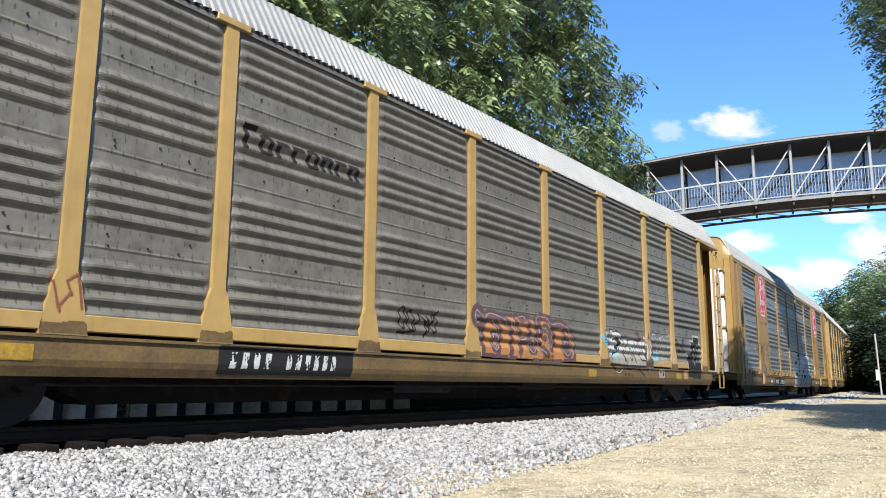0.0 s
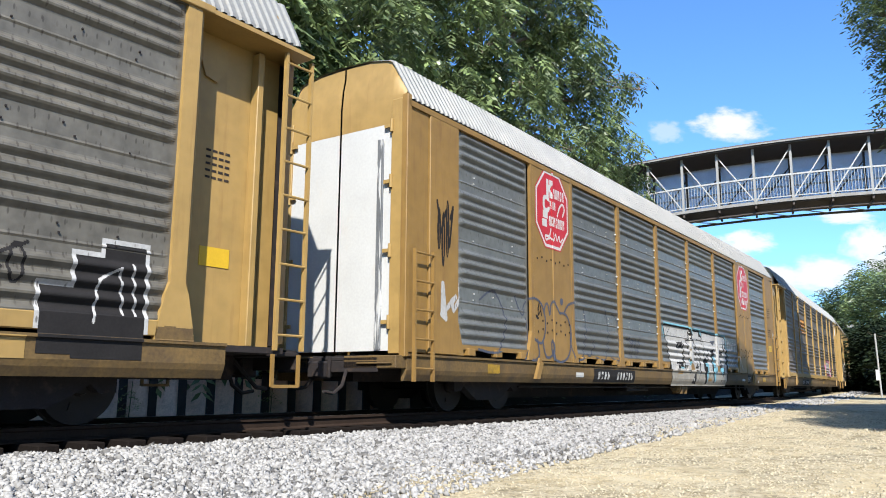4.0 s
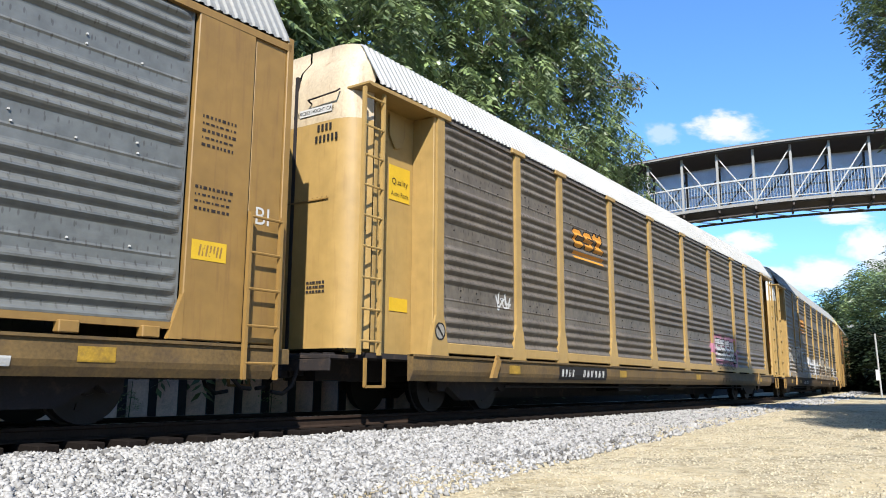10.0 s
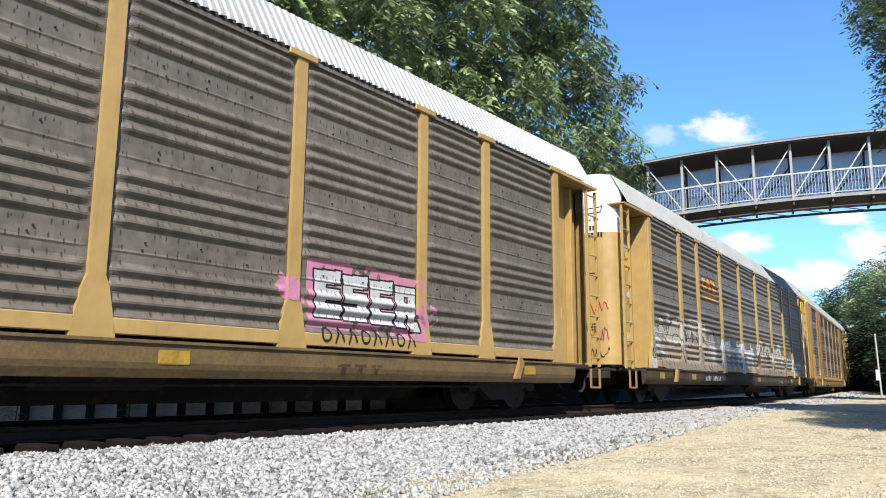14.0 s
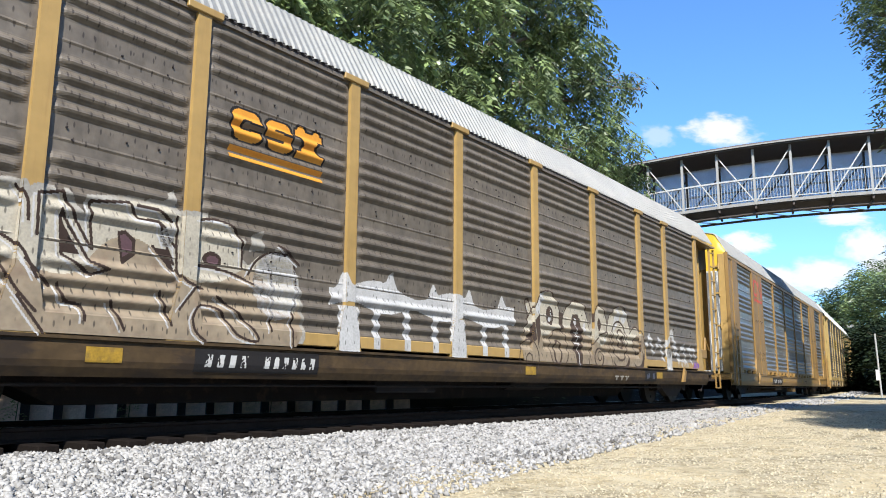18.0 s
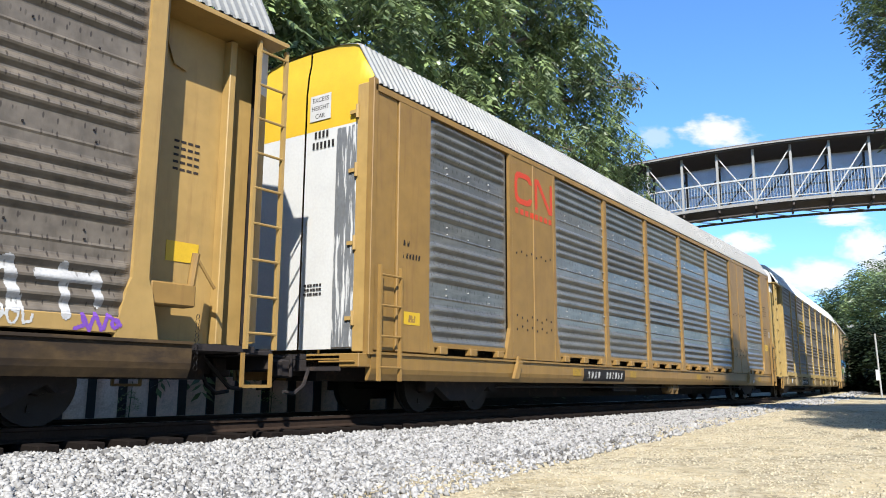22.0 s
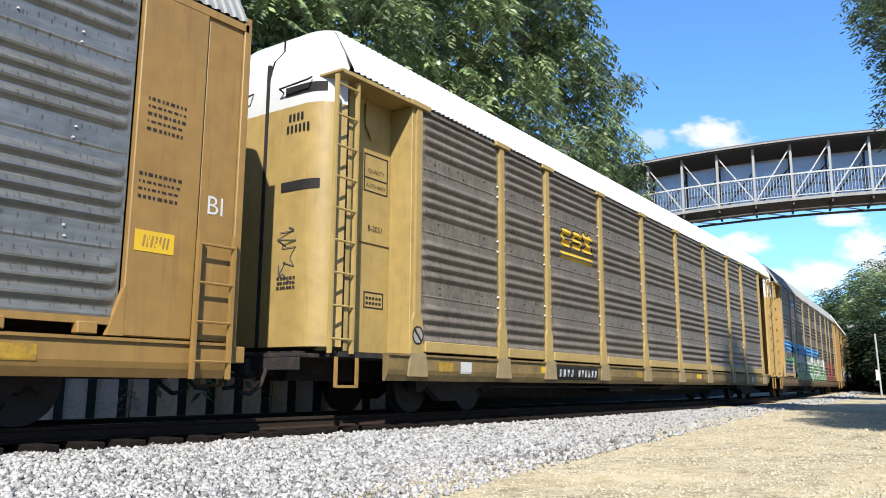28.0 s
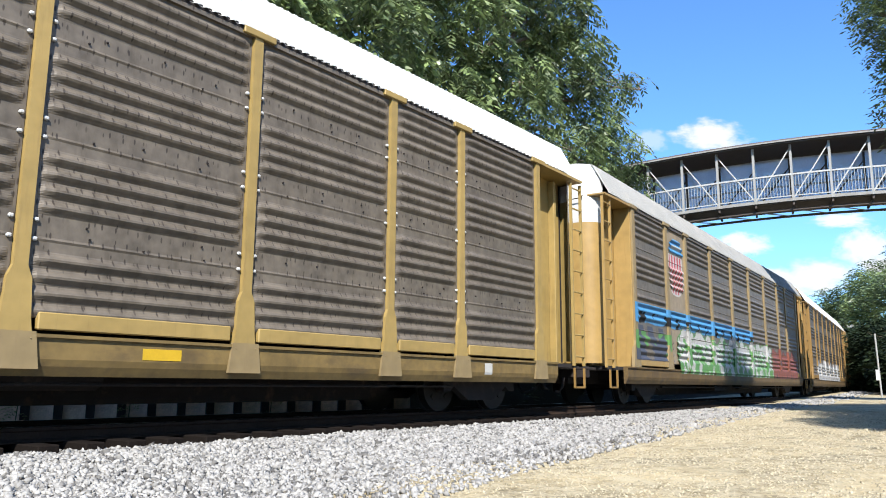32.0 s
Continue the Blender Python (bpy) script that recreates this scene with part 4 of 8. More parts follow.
class Paint:
    """Layers of paint on the near side of a car, drawn as shapes in metres (u along the car, z above the rail)."""

    def __init__(self, car, kind, u0, u1, z0, z1, du=0.008, dz=0.0135):
        self.car, self.kind = car, kind
        self.us = np.arange(u0, u1, du)
        self.zs = np.arange(z0, z1, dz)
        self.du, self.dz = du, dz
        self.U, self.Z = np.meshgrid(self.us, self.zs)
        self.layers = []

    def add(self, mat, mask):
        for k, (m, old) in enumerate(self.layers):
            self.layers[k] = (m, old & ~mask)
        self.layers.append((mat, mask))

    def seg(self, a, b, w):
        ax, az, bx, bz = *a, *b
        dx, dz = bx - ax, bz - az
        t = np.clip(((self.U - ax) * dx + (self.Z - az) * dz) / (dx * dx + dz * dz + 1e-9), 0, 1)
        return np.hypot(self.U - ax - t * dx, self.Z - az - t * dz) < w / 2

    def line(self, pts, w):
        m = np.zeros(self.U.shape, bool)
        for a, b in zip(pts, pts[1:]):
            m |= self.seg(a, b, w)
        return m

    def curve(self, pts, w):
        """A round stroke through the points."""
        q = [Vector(p) for p in [pts[0]] + list(pts) + [pts[-1]]]
        out = []
        for a, b, c, d in zip(q, q[1:], q[2:], q[3:]):
            for k in range(5):
                t = k / 5
                out.append(tuple(0.5 * (2 * b + (c - a) * t + (2 * a - 5 * b + 4 * c - d) * t * t + (3 * b - a - 3 * c + d) * t ** 3)))
        return self.line(out + [tuple(pts[-1])], w)

    def disc(self, u, z, ru, rz, power=2.0):
        return np.abs((self.U - u) / ru) ** power + np.abs((self.Z - z) / rz) ** power < 1

    def ring(self, u, z, ru, rz, w, power=2.0):
        return self.disc(u, z, ru, rz, power) & ~self.disc(u, z, ru - w, rz - w, power)

    def rect(self, u0, u1, z0, z1):
        return (self.U > u0) & (self.U < u1) & (self.Z > z0) & (self.Z < z1)

    def poly(self, *pts):
        """The inside of a closed outline."""
        inside = np.zeros(self.U.shape, bool)
        for (ax, az), (bx, bz) in zip(pts, pts[1:] + pts[:1]):
            if az != bz:
                inside ^= ((az > self.Z) != (bz > self.Z)) & (self.U < (bx - ax) * (self.Z - az) / (bz - az) + ax)
        return inside

    def rough(self, amount, scale, seed):
        rng = np.random.default_rng(seed)
        f = np.zeros(self.U.shape)
        for _ in range(10):
            a, b, p = rng.normal(0, scale), rng.normal(0, scale), rng.uniform(0, 6.3)
            f += np.sin(a * self.U + b * self.Z + p)
        return f / 3 * amount

    def done(self, name="graffiti", label=""):
        for mat, mask in self.layers:
            if not mask.any():
                continue
            Y = side_depth(self.kind, self.U, self.Z)
            vs, fs = [], []
            zlo = self.zs - self.dz / 2
            ylo = side_depth(self.kind, self.U, self.Z - self.dz / 2)
            yhi = side_depth(self.kind, self.U, self.Z + self.dz / 2)
            key = np.where(mask, np.round(Y * 2000), -1)
            for r in range(len(self.zs)):
                row = key[r]
                cut = np.flatnonzero(np.diff(row)) + 1
                starts = np.concatenate([[0], cut])
                ends = np.concatenate([cut, [len(row)]])
                for s, e in zip(starts, ends):
                    if row[s] < 0:
                        continue
                    ua, ub = self.us[s] - self.du / 2, self.us[e - 1] + self.du / 2
                    m = (s + e) // 2
                    i = len(vs)
                    za, zb = zlo[r] - 0.0005, zlo[r] + self.dz + 0.0005
                    ya, yb = -ylo[r, m] - 0.004, -yhi[r, m] - 0.004
                    vs += [(ua, ya, za), (ub, ya, za), (ub, yb, zb), (ua, yb, zb)]
                    fs.append((i, i + 1, i + 2, i + 3))
                    if s > 0 and row[s - 1] >= 0 and row[s] - row[s - 1] > 12:
                        # the flank of a post that stands out from the sheet
                        i, ux = len(vs), ua - 0.005
                        vs += [(ux, -ylo[r, s - 1] - 0.004, za), (ux, ya, za), (ux, yb, zb), (ux, -yhi[r, s - 1] - 0.004, zb)]
                        fs.append((i, i + 1, i + 2, i + 3))
            tagged(link_mesh(name, vs, fs, mat, self.car, label), kind="stuff")


def grow(mask, n, m=None):
    """The mask widened by n cells along and m cells up."""
    m = n if m is None else m
    out = mask.copy()
    for k in range(1, n + 1):
        out[:, k:] |= mask[:, :-k]
        out[:, :-k] |= mask[:, k:]
    base = out.copy()
    for k in range(1, m + 1):
        out[k:] |= base[:-k]
        out[:-k] |= base[k:]
    return out


def letter_blob(p, rng, u, w, z0, z1):
    """One fat rounded letter-like form with a hole; returns body, details."""
    h = z1 - z0
    body = p.disc(u + w / 2, z0 + h * rng.uniform(0.48, 0.56), w * 0.55, h * 0.52, 2.8)
    body |= p.seg((u + w * 0.25, z0 + 0.06), (u + w * rng.uniform(0.2, 0.5), z1 - 0.12), w * 0.5)
    body |= p.seg((u + w * 0.75, z0 + 0.08), (u + w * rng.uniform(0.5, 0.9), z1 - 0.2), w * 0.42)
    hole = p.disc(u + w * rng.uniform(0.42, 0.58), z0 + h * rng.uniform(0.5, 0.66), w * 0.13, h * 0.13)
    notch = p.seg((u + w * 0.5, z0 - 0.05), (u + w * rng.uniform(0.4, 0.6), z0 + h * 0.25), 0.05)
    return body, hole | notch


def bubble_piece(car, kind, u0, u1, z0, z1, n, fill, line, seed, halo=None, shine=None, tilt=0.0, label="", inner=None):
    rng = np.random.default_rng(seed)
    p = Paint(car, kind, u0 - 0.3, u1 + 0.3, z0 - 0.15, z1 + 0.25)
    body = np.zeros(p.U.shape, bool)
    cuts = np.zeros(p.U.shape, bool)
    w = (u1 - u0) / n
    bodies = []
    for k in range(n):
        b, c = letter_blob(p, rng, u0 + k * w - 0.06, w * 1.12, z0 + rng.uniform(-0.05, 0.08), z1 + rng.uniform(-0.15, 0.1))
        bodies.append(b)
        cuts |= c & b
        body |= b
    if halo:
        p.add(halo, grow(body, 16, 9))
    p.add(line, grow(body, 4, 2))
    p.add(fill, body)
    if inner:
        p.add(inner, body & (p.rough(1, 9, seed) + (p.Z - z0) / (z1 - z0) < 0.15))
    for b in bodies:
        p.add(line, b & ~np.roll(np.roll(b, 4, 1), 0, 0) | (b & ~np.roll(b, -4, 1)))
    p.add(line, cuts)
    if shine:
        for k in range(n):
            u = u0 + (k + 0.3) * w
            a = p.ring(u + w * 0.2, (z0 + z1) / 2, w * 0.42, (z1 - z0) * 0.40, 0.035) & (p.Z > (z0 + z1) / 2 - 0.1) & (p.rough(1, 5, seed + k) > -0.5)
            p.add(shine, a)
    p.done("graffiti", label)


def scrawl(car, kind, u0, u1, z0, z1, mat, seed, w=0.03, loops=5, label=""):
    """A quick handwritten mark of loops and strokes."""
    rng = np.random.default_rng(seed)
    p = Paint(car, kind, u0 - 0.2, u1 + 0.2, z0 - 0.2, z1 + 0.2)
    m = np.zeros(p.U.shape, bool)
    step = (u1 - u0) / loops
    last = (u0, rng.uniform(z0, z1))
    for k in range(loops):
        a = u0 + k * step
        pts = [last]
        kindk = rng.integers(0, 3)
        if kindk == 0:
            m |= p.ring(a + step * 0.5, (z0 + z1) / 2 + rng.uniform(-0.1, 0.1) * (z1 - z0), step * 0.45, (z1 - z0) * rng.uniform(0.28, 0.45), w)
            last = (a + step, rng.uniform(z0, z1))
            pts.append(last)
        else:
            for _ in range(3):
                last = (a + rng.uniform(0, 1) * step, rng.uniform(z0, z1))
                pts.append(last)
        m |= p.line(pts, w)
    p.add(mat, m)
    p.done("graffiti", label)


def plate(car, kind, u0, u1, z0, z1, back, ink, groups, label="", lean=0.0):
    """A painted plate with the writing as plain bars. groups: (start, end, count) along its length, 0 to 1."""
    p = Paint(car, kind, u0 - 0.05, u1 + 0.05, z0 - 0.03, z1 + 0.03, 0.006, 0.0125)
    if back:
        p.add(back, p.rect(u0, u1, z0, z1))
    m = np.zeros(p.U.shape, bool)
    h = z1 - z0
    for a, b, n in groups:
        wdt = (b - a) * (u1 - u0) / n
        for k in range(n):
            x = u0 + a * (u1 - u0) + k * wdt
            sh = 0.16 * (p.Z - z0)
            m |= (p.U - sh > x + wdt * 0.2) & (p.U - sh < x + wdt * 0.72) & (p.Z > z0 + h * 0.22) & (p.Z < z1 - h * 0.22)
    p.add(ink, m & (p.rough(1, 45, 3) < 0.55))
    p.done("lettering", label)


def text_lines(car, kind, u0, u1, z0, z1, n, ink, seed):
    """Small unreadable writing: n rows of short bars."""
    rng = np.random.default_rng(seed)
    p = Paint(car, kind, u0 - 0.02, u1 + 0.02, z0 - 0.02, z1 + 0.02, 0.006, 0.012)
    m = np.zeros(p.U.shape, bool)
    h = (z1 - z0) / n
    for k in range(n):
        u = u0
        while u < u1 - 0.03:
            w = rng.uniform(0.02, 0.06)
            m |= p.rect(u, min(u + w, u1), z0 + k * h + h * 0.3, z0 + k * h + h * 0.62)
            u += w + 0.025
    p.add(ink, m)
    p.done("lettering")


def words(text, size, mat, parent, m, label=""):
    """Lettering in the built-in font, as a flat mesh."""
    cu = bpy.data.curves.new("lettering", "FONT")
    cu.body, cu.size, cu.align_x = text, size, "CENTER"
    cu.resolution_u = 3
    tmp = bpy.data.objects.new("lettering", cu)
    scene.collection.objects.link(tmp)
    bpy.context.view_layer.update()
    me = bpy.data.meshes.new_from_object(tmp.evaluated_get(bpy.context.evaluated_depsgraph_get()))
    bpy.data.objects.remove(tmp)
    me.materials.clear()
    me.materials.append(mat)
    ob = new("lettering", me)
    ob.parent, ob.matrix_basis = parent, m
    return tagged(ob, label, kind="stuff")


ON_SIDE = Matrix.Rotation(math.pi / 2, 4, "X")            # text on the near side, read from outside


def side_text(text, size, mat, car, u, z, y=-1.515):
    return words(text, size, mat, car, Matrix.Translation((u, y, z)) @ ON_SIDE)


def end_text(text, size, mat, car, x, y, z):
    return words(text, size, mat, car, Matrix.Translation((x, y, z)) @ Matrix.Rotation(-math.pi / 2, 4, "Z") @ ON_SIDE)


def block_emblem(car, kind, u0, u1, z0, z1, fill, line, seed=1):
    """Three heavy blocks over two bars: the owner's mark as plain shapes."""
    p = Paint(car, kind, u0 - 0.1, u1 + 0.1, z0 - 0.1, z1 + 0.1)
    h = z1 - z0
    w = (u1 - u0) / 3
    a = p.ring(u0 + w * 0.48, z1 - h * 0.31, w * 0.44, h * 0.30, 0.14, 3.5) & ~p.rect(u0 + w * 0.6, u0 + w, z1 - h * 0.38, z1 - h * 0.22)
    b = p.ring(u0 + w * 1.5, z1 - h * 0.31, w * 0.42, h * 0.30, 0.12, 3.5) | p.rect(u0 + w * 1.2, u0 + w * 1.8, z1 - h * 0.37, z1 - h * 0.25)
    c = p.line([(u0 + w * 2.25, z1 - 0.03), (u0 + w * 2.8, z1 - h * 0.58)], 0.15) | p.line([(u0 + w * 2.8, z1 - 0.03), (u0 + w * 2.25, z1 - h * 0.58)], 0.13)
    c |= p.rect(u0 + w * 2.05, u0 + w * 3.0, z1 - h * 0.16, z1 - h * 0.03) | p.rect(u0 + w * 2.05, u0 + w * 3.0, z1 - h * 0.61, z1 - h * 0.48)
    b &= ~(p.rect(u0 + w * 1.62, u0 + w * 2.0, z1 - h * 0.26, z1 - h * 0.20) | p.rect(u0 + w * 1.0, u0 + w * 1.38, z1 - h * 0.43, z1 - h * 0.37))
    body = (a | b | c) & (p.Z > z1 - h * 0.62)
    p.add(line, grow(body, 4, 2))
    p.add(fill, body)
    bar = p.rect(u0 - 0.02, u1, z0 + h * 0.14, z0 + h * 0.23) | p.rect(u0 - 0.02, u1, z0, z0 + h * 0.085)
    p.add(fill, bar)
    p.done("owner_emblem", "orange blocks over two orange bars")


def octagon_emblem(car, u, z):
    """Red octagon with a white edge; the words on it as white bars."""
    r, q = 0.78, 0.86
    p = Paint(car, "wide", u - 0.95, u + 0.95, z - 0.95, z + 0.95, 0.006, 0.0125)
    def octa(k):
        x, y = np.abs(p.U - u) / (r * k), np.abs(p.Z - z) / (q * k)
        return (x < 1) & (y < 1) & (x + y < 1.46)
    p.add(M_RED, octa(1.0))
    p.add(M_LETTER, octa(0.965))
    p.add(M_RED, octa(0.90))
    def lean_bar(a, b, z0, z1, slant=0.0):
        x = p.U - u - slant * (p.Z - z - z0)
        return (x > a) & (x < b) & (p.Z - z > z0) & (p.Z - z < z1)
    m = lean_bar(-0.27, 0.01, 0.26, 0.66) & ~p.poly((u + 0.02, z + 0.58), (u - 0.10, z + 0.46), (u + 0.02, z + 0.34)) & ~lean_bar(-0.16, -0.12, 0.54, 0.70) & ~lean_bar(-0.16, -0.12, 0.20, 0.38)
    m |= p.ring(u - 0.28, z + 0.10, 0.16, 0.18, 0.085, 3) & ~p.rect(u - 0.22, u, z + 0.04, z + 0.17)
    m |= lean_bar(-0.44, -0.22, -0.22, -0.06) | lean_bar(-0.48, -0.26, -0.40, -0.24)
    rows = [(0.03, 0.58, 5, 0.28, 0.50), (-0.12, 0.16, 3, 0.02, 0.20), (-0.18, 0.58, 7, -0.36, -0.14)]
    if u > 0:
        m |= (lean_bar(-0.16, 0.14, -0.66, -0.40) & ~lean_bar(-0.04, 0.02, -0.52, -0.38))
        rows += [(-0.34, -0.20, 2, -0.62, -0.50), (0.18, 0.56, 5, -0.64, -0.46)]
    for a, b, n, z0, z1 in rows:
        w = (b - a) / n
        for j in range(n):
            m |= lean_bar(a + j * w + w * 0.10, a + j * w + w * 0.82, z0, z1) & ~lean_bar(a + j * w + w * 0.36, a + j * w + w * 0.58, z0 + (0.07 if j % 2 else -0.01), z1 - (0.05 if j % 2 else 0.10))
    if u < 0:
        m |= p.curve([(u - 0.08, z - 0.42), (u - 0.16, z - 0.58), (u - 0.34, z - 0.60), (u - 0.30, z - 0.68), (u - 0.12, z - 0.62), (u + 0.02, z - 0.66)], 0.045)
        m |= p.curve([(u + 0.02, z - 0.50), (u + 0.06, z - 0.64), (u + 0.14, z - 0.50), (u + 0.20, z - 0.64), (u + 0.30, z - 0.52), (u + 0.34, z - 0.64), (u + 0.48, z - 0.56), (u + 0.40, z - 0.68)], 0.035)
        m |= p.curve([(u + 0.24, z - 0.08), (u + 0.34, z + 0.12), (u + 0.50, z + 0.22), (u + 0.58, z + 0.12), (u + 0.50, z - 0.04)], 0.05)
    p.add(M_LETTER, m & octa(0.88))
    p.done("octagon_emblem", "red octagon with a white border and white bars")


def no_sign(car, u, z):
    p = Paint(car, "rack", u - 0.2, u + 0.2, z - 0.2, z + 0.2, 0.006, 0.0125)
    p.add(M_SPRAY_DULL, p.disc(u, z, 0.15, 0.15))
    p.add(M_BLACK, p.ring(u, z, 0.15, 0.15, 0.03) | (p.seg((u - 0.1, z + 0.1), (u + 0.1, z - 0.1), 0.045) & p.disc(u, z, 0.15, 0.15)))
    p.done("pictogram", "round black and white warning pictogram")


def spray_patch(car, outline, y, mat, label=""):
    """A soft-edged patch of paint in a plane of the car's side; the outline is rounded."""
    q = [Vector(p) for p in outline]
    n = len(q)
    bm = bmesh.new()
    vs = []
    for i in range(n):
        a, b, c, d = q[i - 1], q[i], q[(i + 1) % n], q[(i + 2) % n]
        for k in range(5):
            t = k / 5
            r = 0.5 * (2 * b + (c - a) * t + (2 * a - 5 * b + 4 * c - d) * t * t + (3 * b - a - 3 * c + d) * t ** 3)
            vs.append(bm.verts.new((r.x, y, r.y)))
    f = bm.faces.new(vs)
    bmesh.ops.triangulate(bm, faces=[f])
    tagged(part("graffiti", bm, mat, car), label, kind="stuff")


def round_door_x(y):
    """The outer face of a rounded end door at y."""
    k = min(max((abs(y) - 0.78) / 0.52, 0), 1)
    return -13.62 + 0.42 * (1 - math.sqrt(1 - k * k)) - 0.010


def bolt_clips(car, kind, xs, mat):
    """Small bright fastenings in pairs along the posts."""
    def make(bm):
        box(bm, -0.026, 0.026, -1.462, -1.42, -0.021, 0.021, 0.011)
        return mat
    for x in xs:
        for g in range(4):
            for dz in (-0.10, 0.10):
                z = WALL_1 - g * GROUP - 0.98 + dz
                if z < 1.3:
                    continue
                for s in (-1, 1):
                    put("clip", "clip|%s" % mat.name, make, car, pose(x + s * 0.125, 0, z))


def sheet_bolts(car, edges, skip, mat, seed, spread):
    """Bolt heads in pairs on the plain strips of the corrugated sheets."""
    rng = random.Random(seed)
    r = 0.010 if mat is M_LETTER else 0.009
    bm = bmesh.new()
    for i, (a, b) in enumerate(zip(edges, edges[1:])):
        if i in skip:
            continue
        for g in range(4):
            for f in (0.22, 0.48, 0.74):
                for dz in (-0.055, 0.06):
                    x, z = a + (b - a) * f + rng.uniform(-spread, spread), WALL_1 - 0.965 - GROUP * g + dz + rng.uniform(-spread, spread) * 0.3
                    if z > 1.3 and rng.random() > 0.25:
                        box(bm, x - r, x + r, -1.447, -1.42, z - r, z + r)
    tagged(part("bolting", bm, mat, car), "small bolt heads on the sheets", kind="stuff")


def sill_bracket(car, u, mat, lean=0.12):
    def make(bm):
        prism(bm, [(-0.05 - lean, 0.60), (0.12 - lean, 0.60), (0.16, 0.92), (0.0, 0.92)], -1.57, -1.505)
        prism(bm, [(0.0, 0.92), (0.16, 0.92), (0.11, 1.02), (0.04, 1.02)], -1.545, -1.505)
        return mat
    put("tie_down_bracket", "bracket|%s" % mat.name, make, car, pose(u, 0, 0))


def dress_cars():
    a, b, c, d, e, f, g, h = TRAIN[:8]
    # --- leading grey car
    p = Paint(a, "rack", -6.9, -4.3, 3.3, 4.0)
    m = np.zeros(p.U.shape, bool)
    for k in range(8):
        u = -6.72 + k * 0.285
        hh = 0.34 if k == 0 else 0.24
        m |= p.ring(u + 0.1, 3.50 + hh / 2, 0.115, hh / 2 + 0.02, 0.06, 4.0) if k in (1, 4) else p.rect(u, u + 0.065, 3.5, 3.5 + hh) | p.rect(u, u + 0.21, 3.5 + hh - 0.07, 3.5 + hh)
        if k in (5, 7):
            m |= p.rect(u + 0.15, u + 0.21, 3.5, 3.5 + hh)
    p.add(M_BLACK, grow(m, 1, 0))
    p.done("owner_name", "dark blue-grey painted bars")
    plate(a, "rack", -6.95, -4.55, 0.58, 0.93, M_BLACK, M_LETTER, ((0.05, 0.36, 4), (0.44, 0.86, 6)), "black plate with worn white bars")
    scrawl(a, "rack", -3.5, -2.45, 1.25, 1.75, M_BLACK, 3, 0.035, 5, "black graffiti scrawl")
    scrawl(a, "rack", -9.08, -8.72, 1.15, 1.60, M_SPRAY_RUST, 4, 0.025, 3, "faded red graffiti mark")
    p = Paint(a, "rack", -1.9, 3.1, 0.85, 2.2)
    fill = p.poly((-1.05, 1.06), (-0.95, 1.70), (-0.76, 1.81), (-0.34, 1.76), (0.05, 1.78), (0.52, 1.84), (0.9, 1.75), (1.09, 1.92), (1.42, 1.86), (1.67, 1.78), (2.06, 1.82), (2.45, 1.67), (2.66, 1.42), (2.58, 1.08), (1.5, 1.0))
    p.add(M_SPRAY_PURPLE_DARK, grow(fill, 9, 5) & (p.rough(1, 14, 2) > -0.6) | p.ring(-1.2, 1.72, 0.27, 0.24, 0.13))
    p.add(M_SPRAY_ORANGE, fill & (p.U > -1.0))
    strokes = ([(-1.02, 1.68), (-0.76, 1.80), (-0.34, 1.74), (-0.11, 1.51), (-0.16, 1.09)], [(-0.72, 1.68), (-0.52, 1.5), (-0.62, 1.12)], [(0.05, 1.72), (0.21, 1.51), (0.26, 1.32), (0.2, 1.15)],
               [(0.26, 1.8), (0.52, 1.82), (0.59, 1.62), (0.56, 1.41), (0.30, 1.36)], [(0.91, 1.63), (1.09, 1.88), (1.42, 1.82), (1.62, 1.52), (1.5, 1.25), (1.36, 1.5)],
               [(0.84, 1.8), (0.9, 1.55), (0.79, 1.37), (0.61, 1.28)], [(0.87, 1.46), (1.08, 1.25), (1.32, 1.13)], [(1.67, 1.74), (2.06, 1.8), (2.45, 1.63), (2.62, 1.42), (2.56, 1.13)], [(2.07, 1.69), (2.13, 1.46)], [(1.05, 1.54), (1.23, 1.67), (1.4, 1.57)])
    dark, wide = np.zeros(p.U.shape, bool), np.zeros(p.U.shape, bool)
    for k, st in enumerate(strokes):
        wide |= p.curve([(u + 0.07, z - 0.02) for u, z in st], 0.17)
        dark |= p.curve(st, 0.022)
    rings = p.ring(0.77, 1.24, 0.13, 0.12, 0.022) | p.ring(2.28, 1.27, 0.19, 0.16, 0.022) | p.ring(-1.2, 1.72, 0.15, 0.12, 0.022) | p.ring(-0.62, 1.28, 0.12, 0.16, 0.022)
    p.add(M_SPRAY_PURPLE_DARK, (wide | grow(rings, 6, 4) | p.disc(1.27, 1.43, 0.07, 0.07) | p.disc(2.3, 1.25, 0.12, 0.1)) & (grow(fill, 6, 4) | (p.U < -1.0)))
    p.add(M_SPRAY_DULL, dark | rings)
    p.done("graffiti", "orange graffiti with black shadows and thin white highlights")
    p = Paint(a, "rack", 3.9, 8.0, 0.55, 2.15)
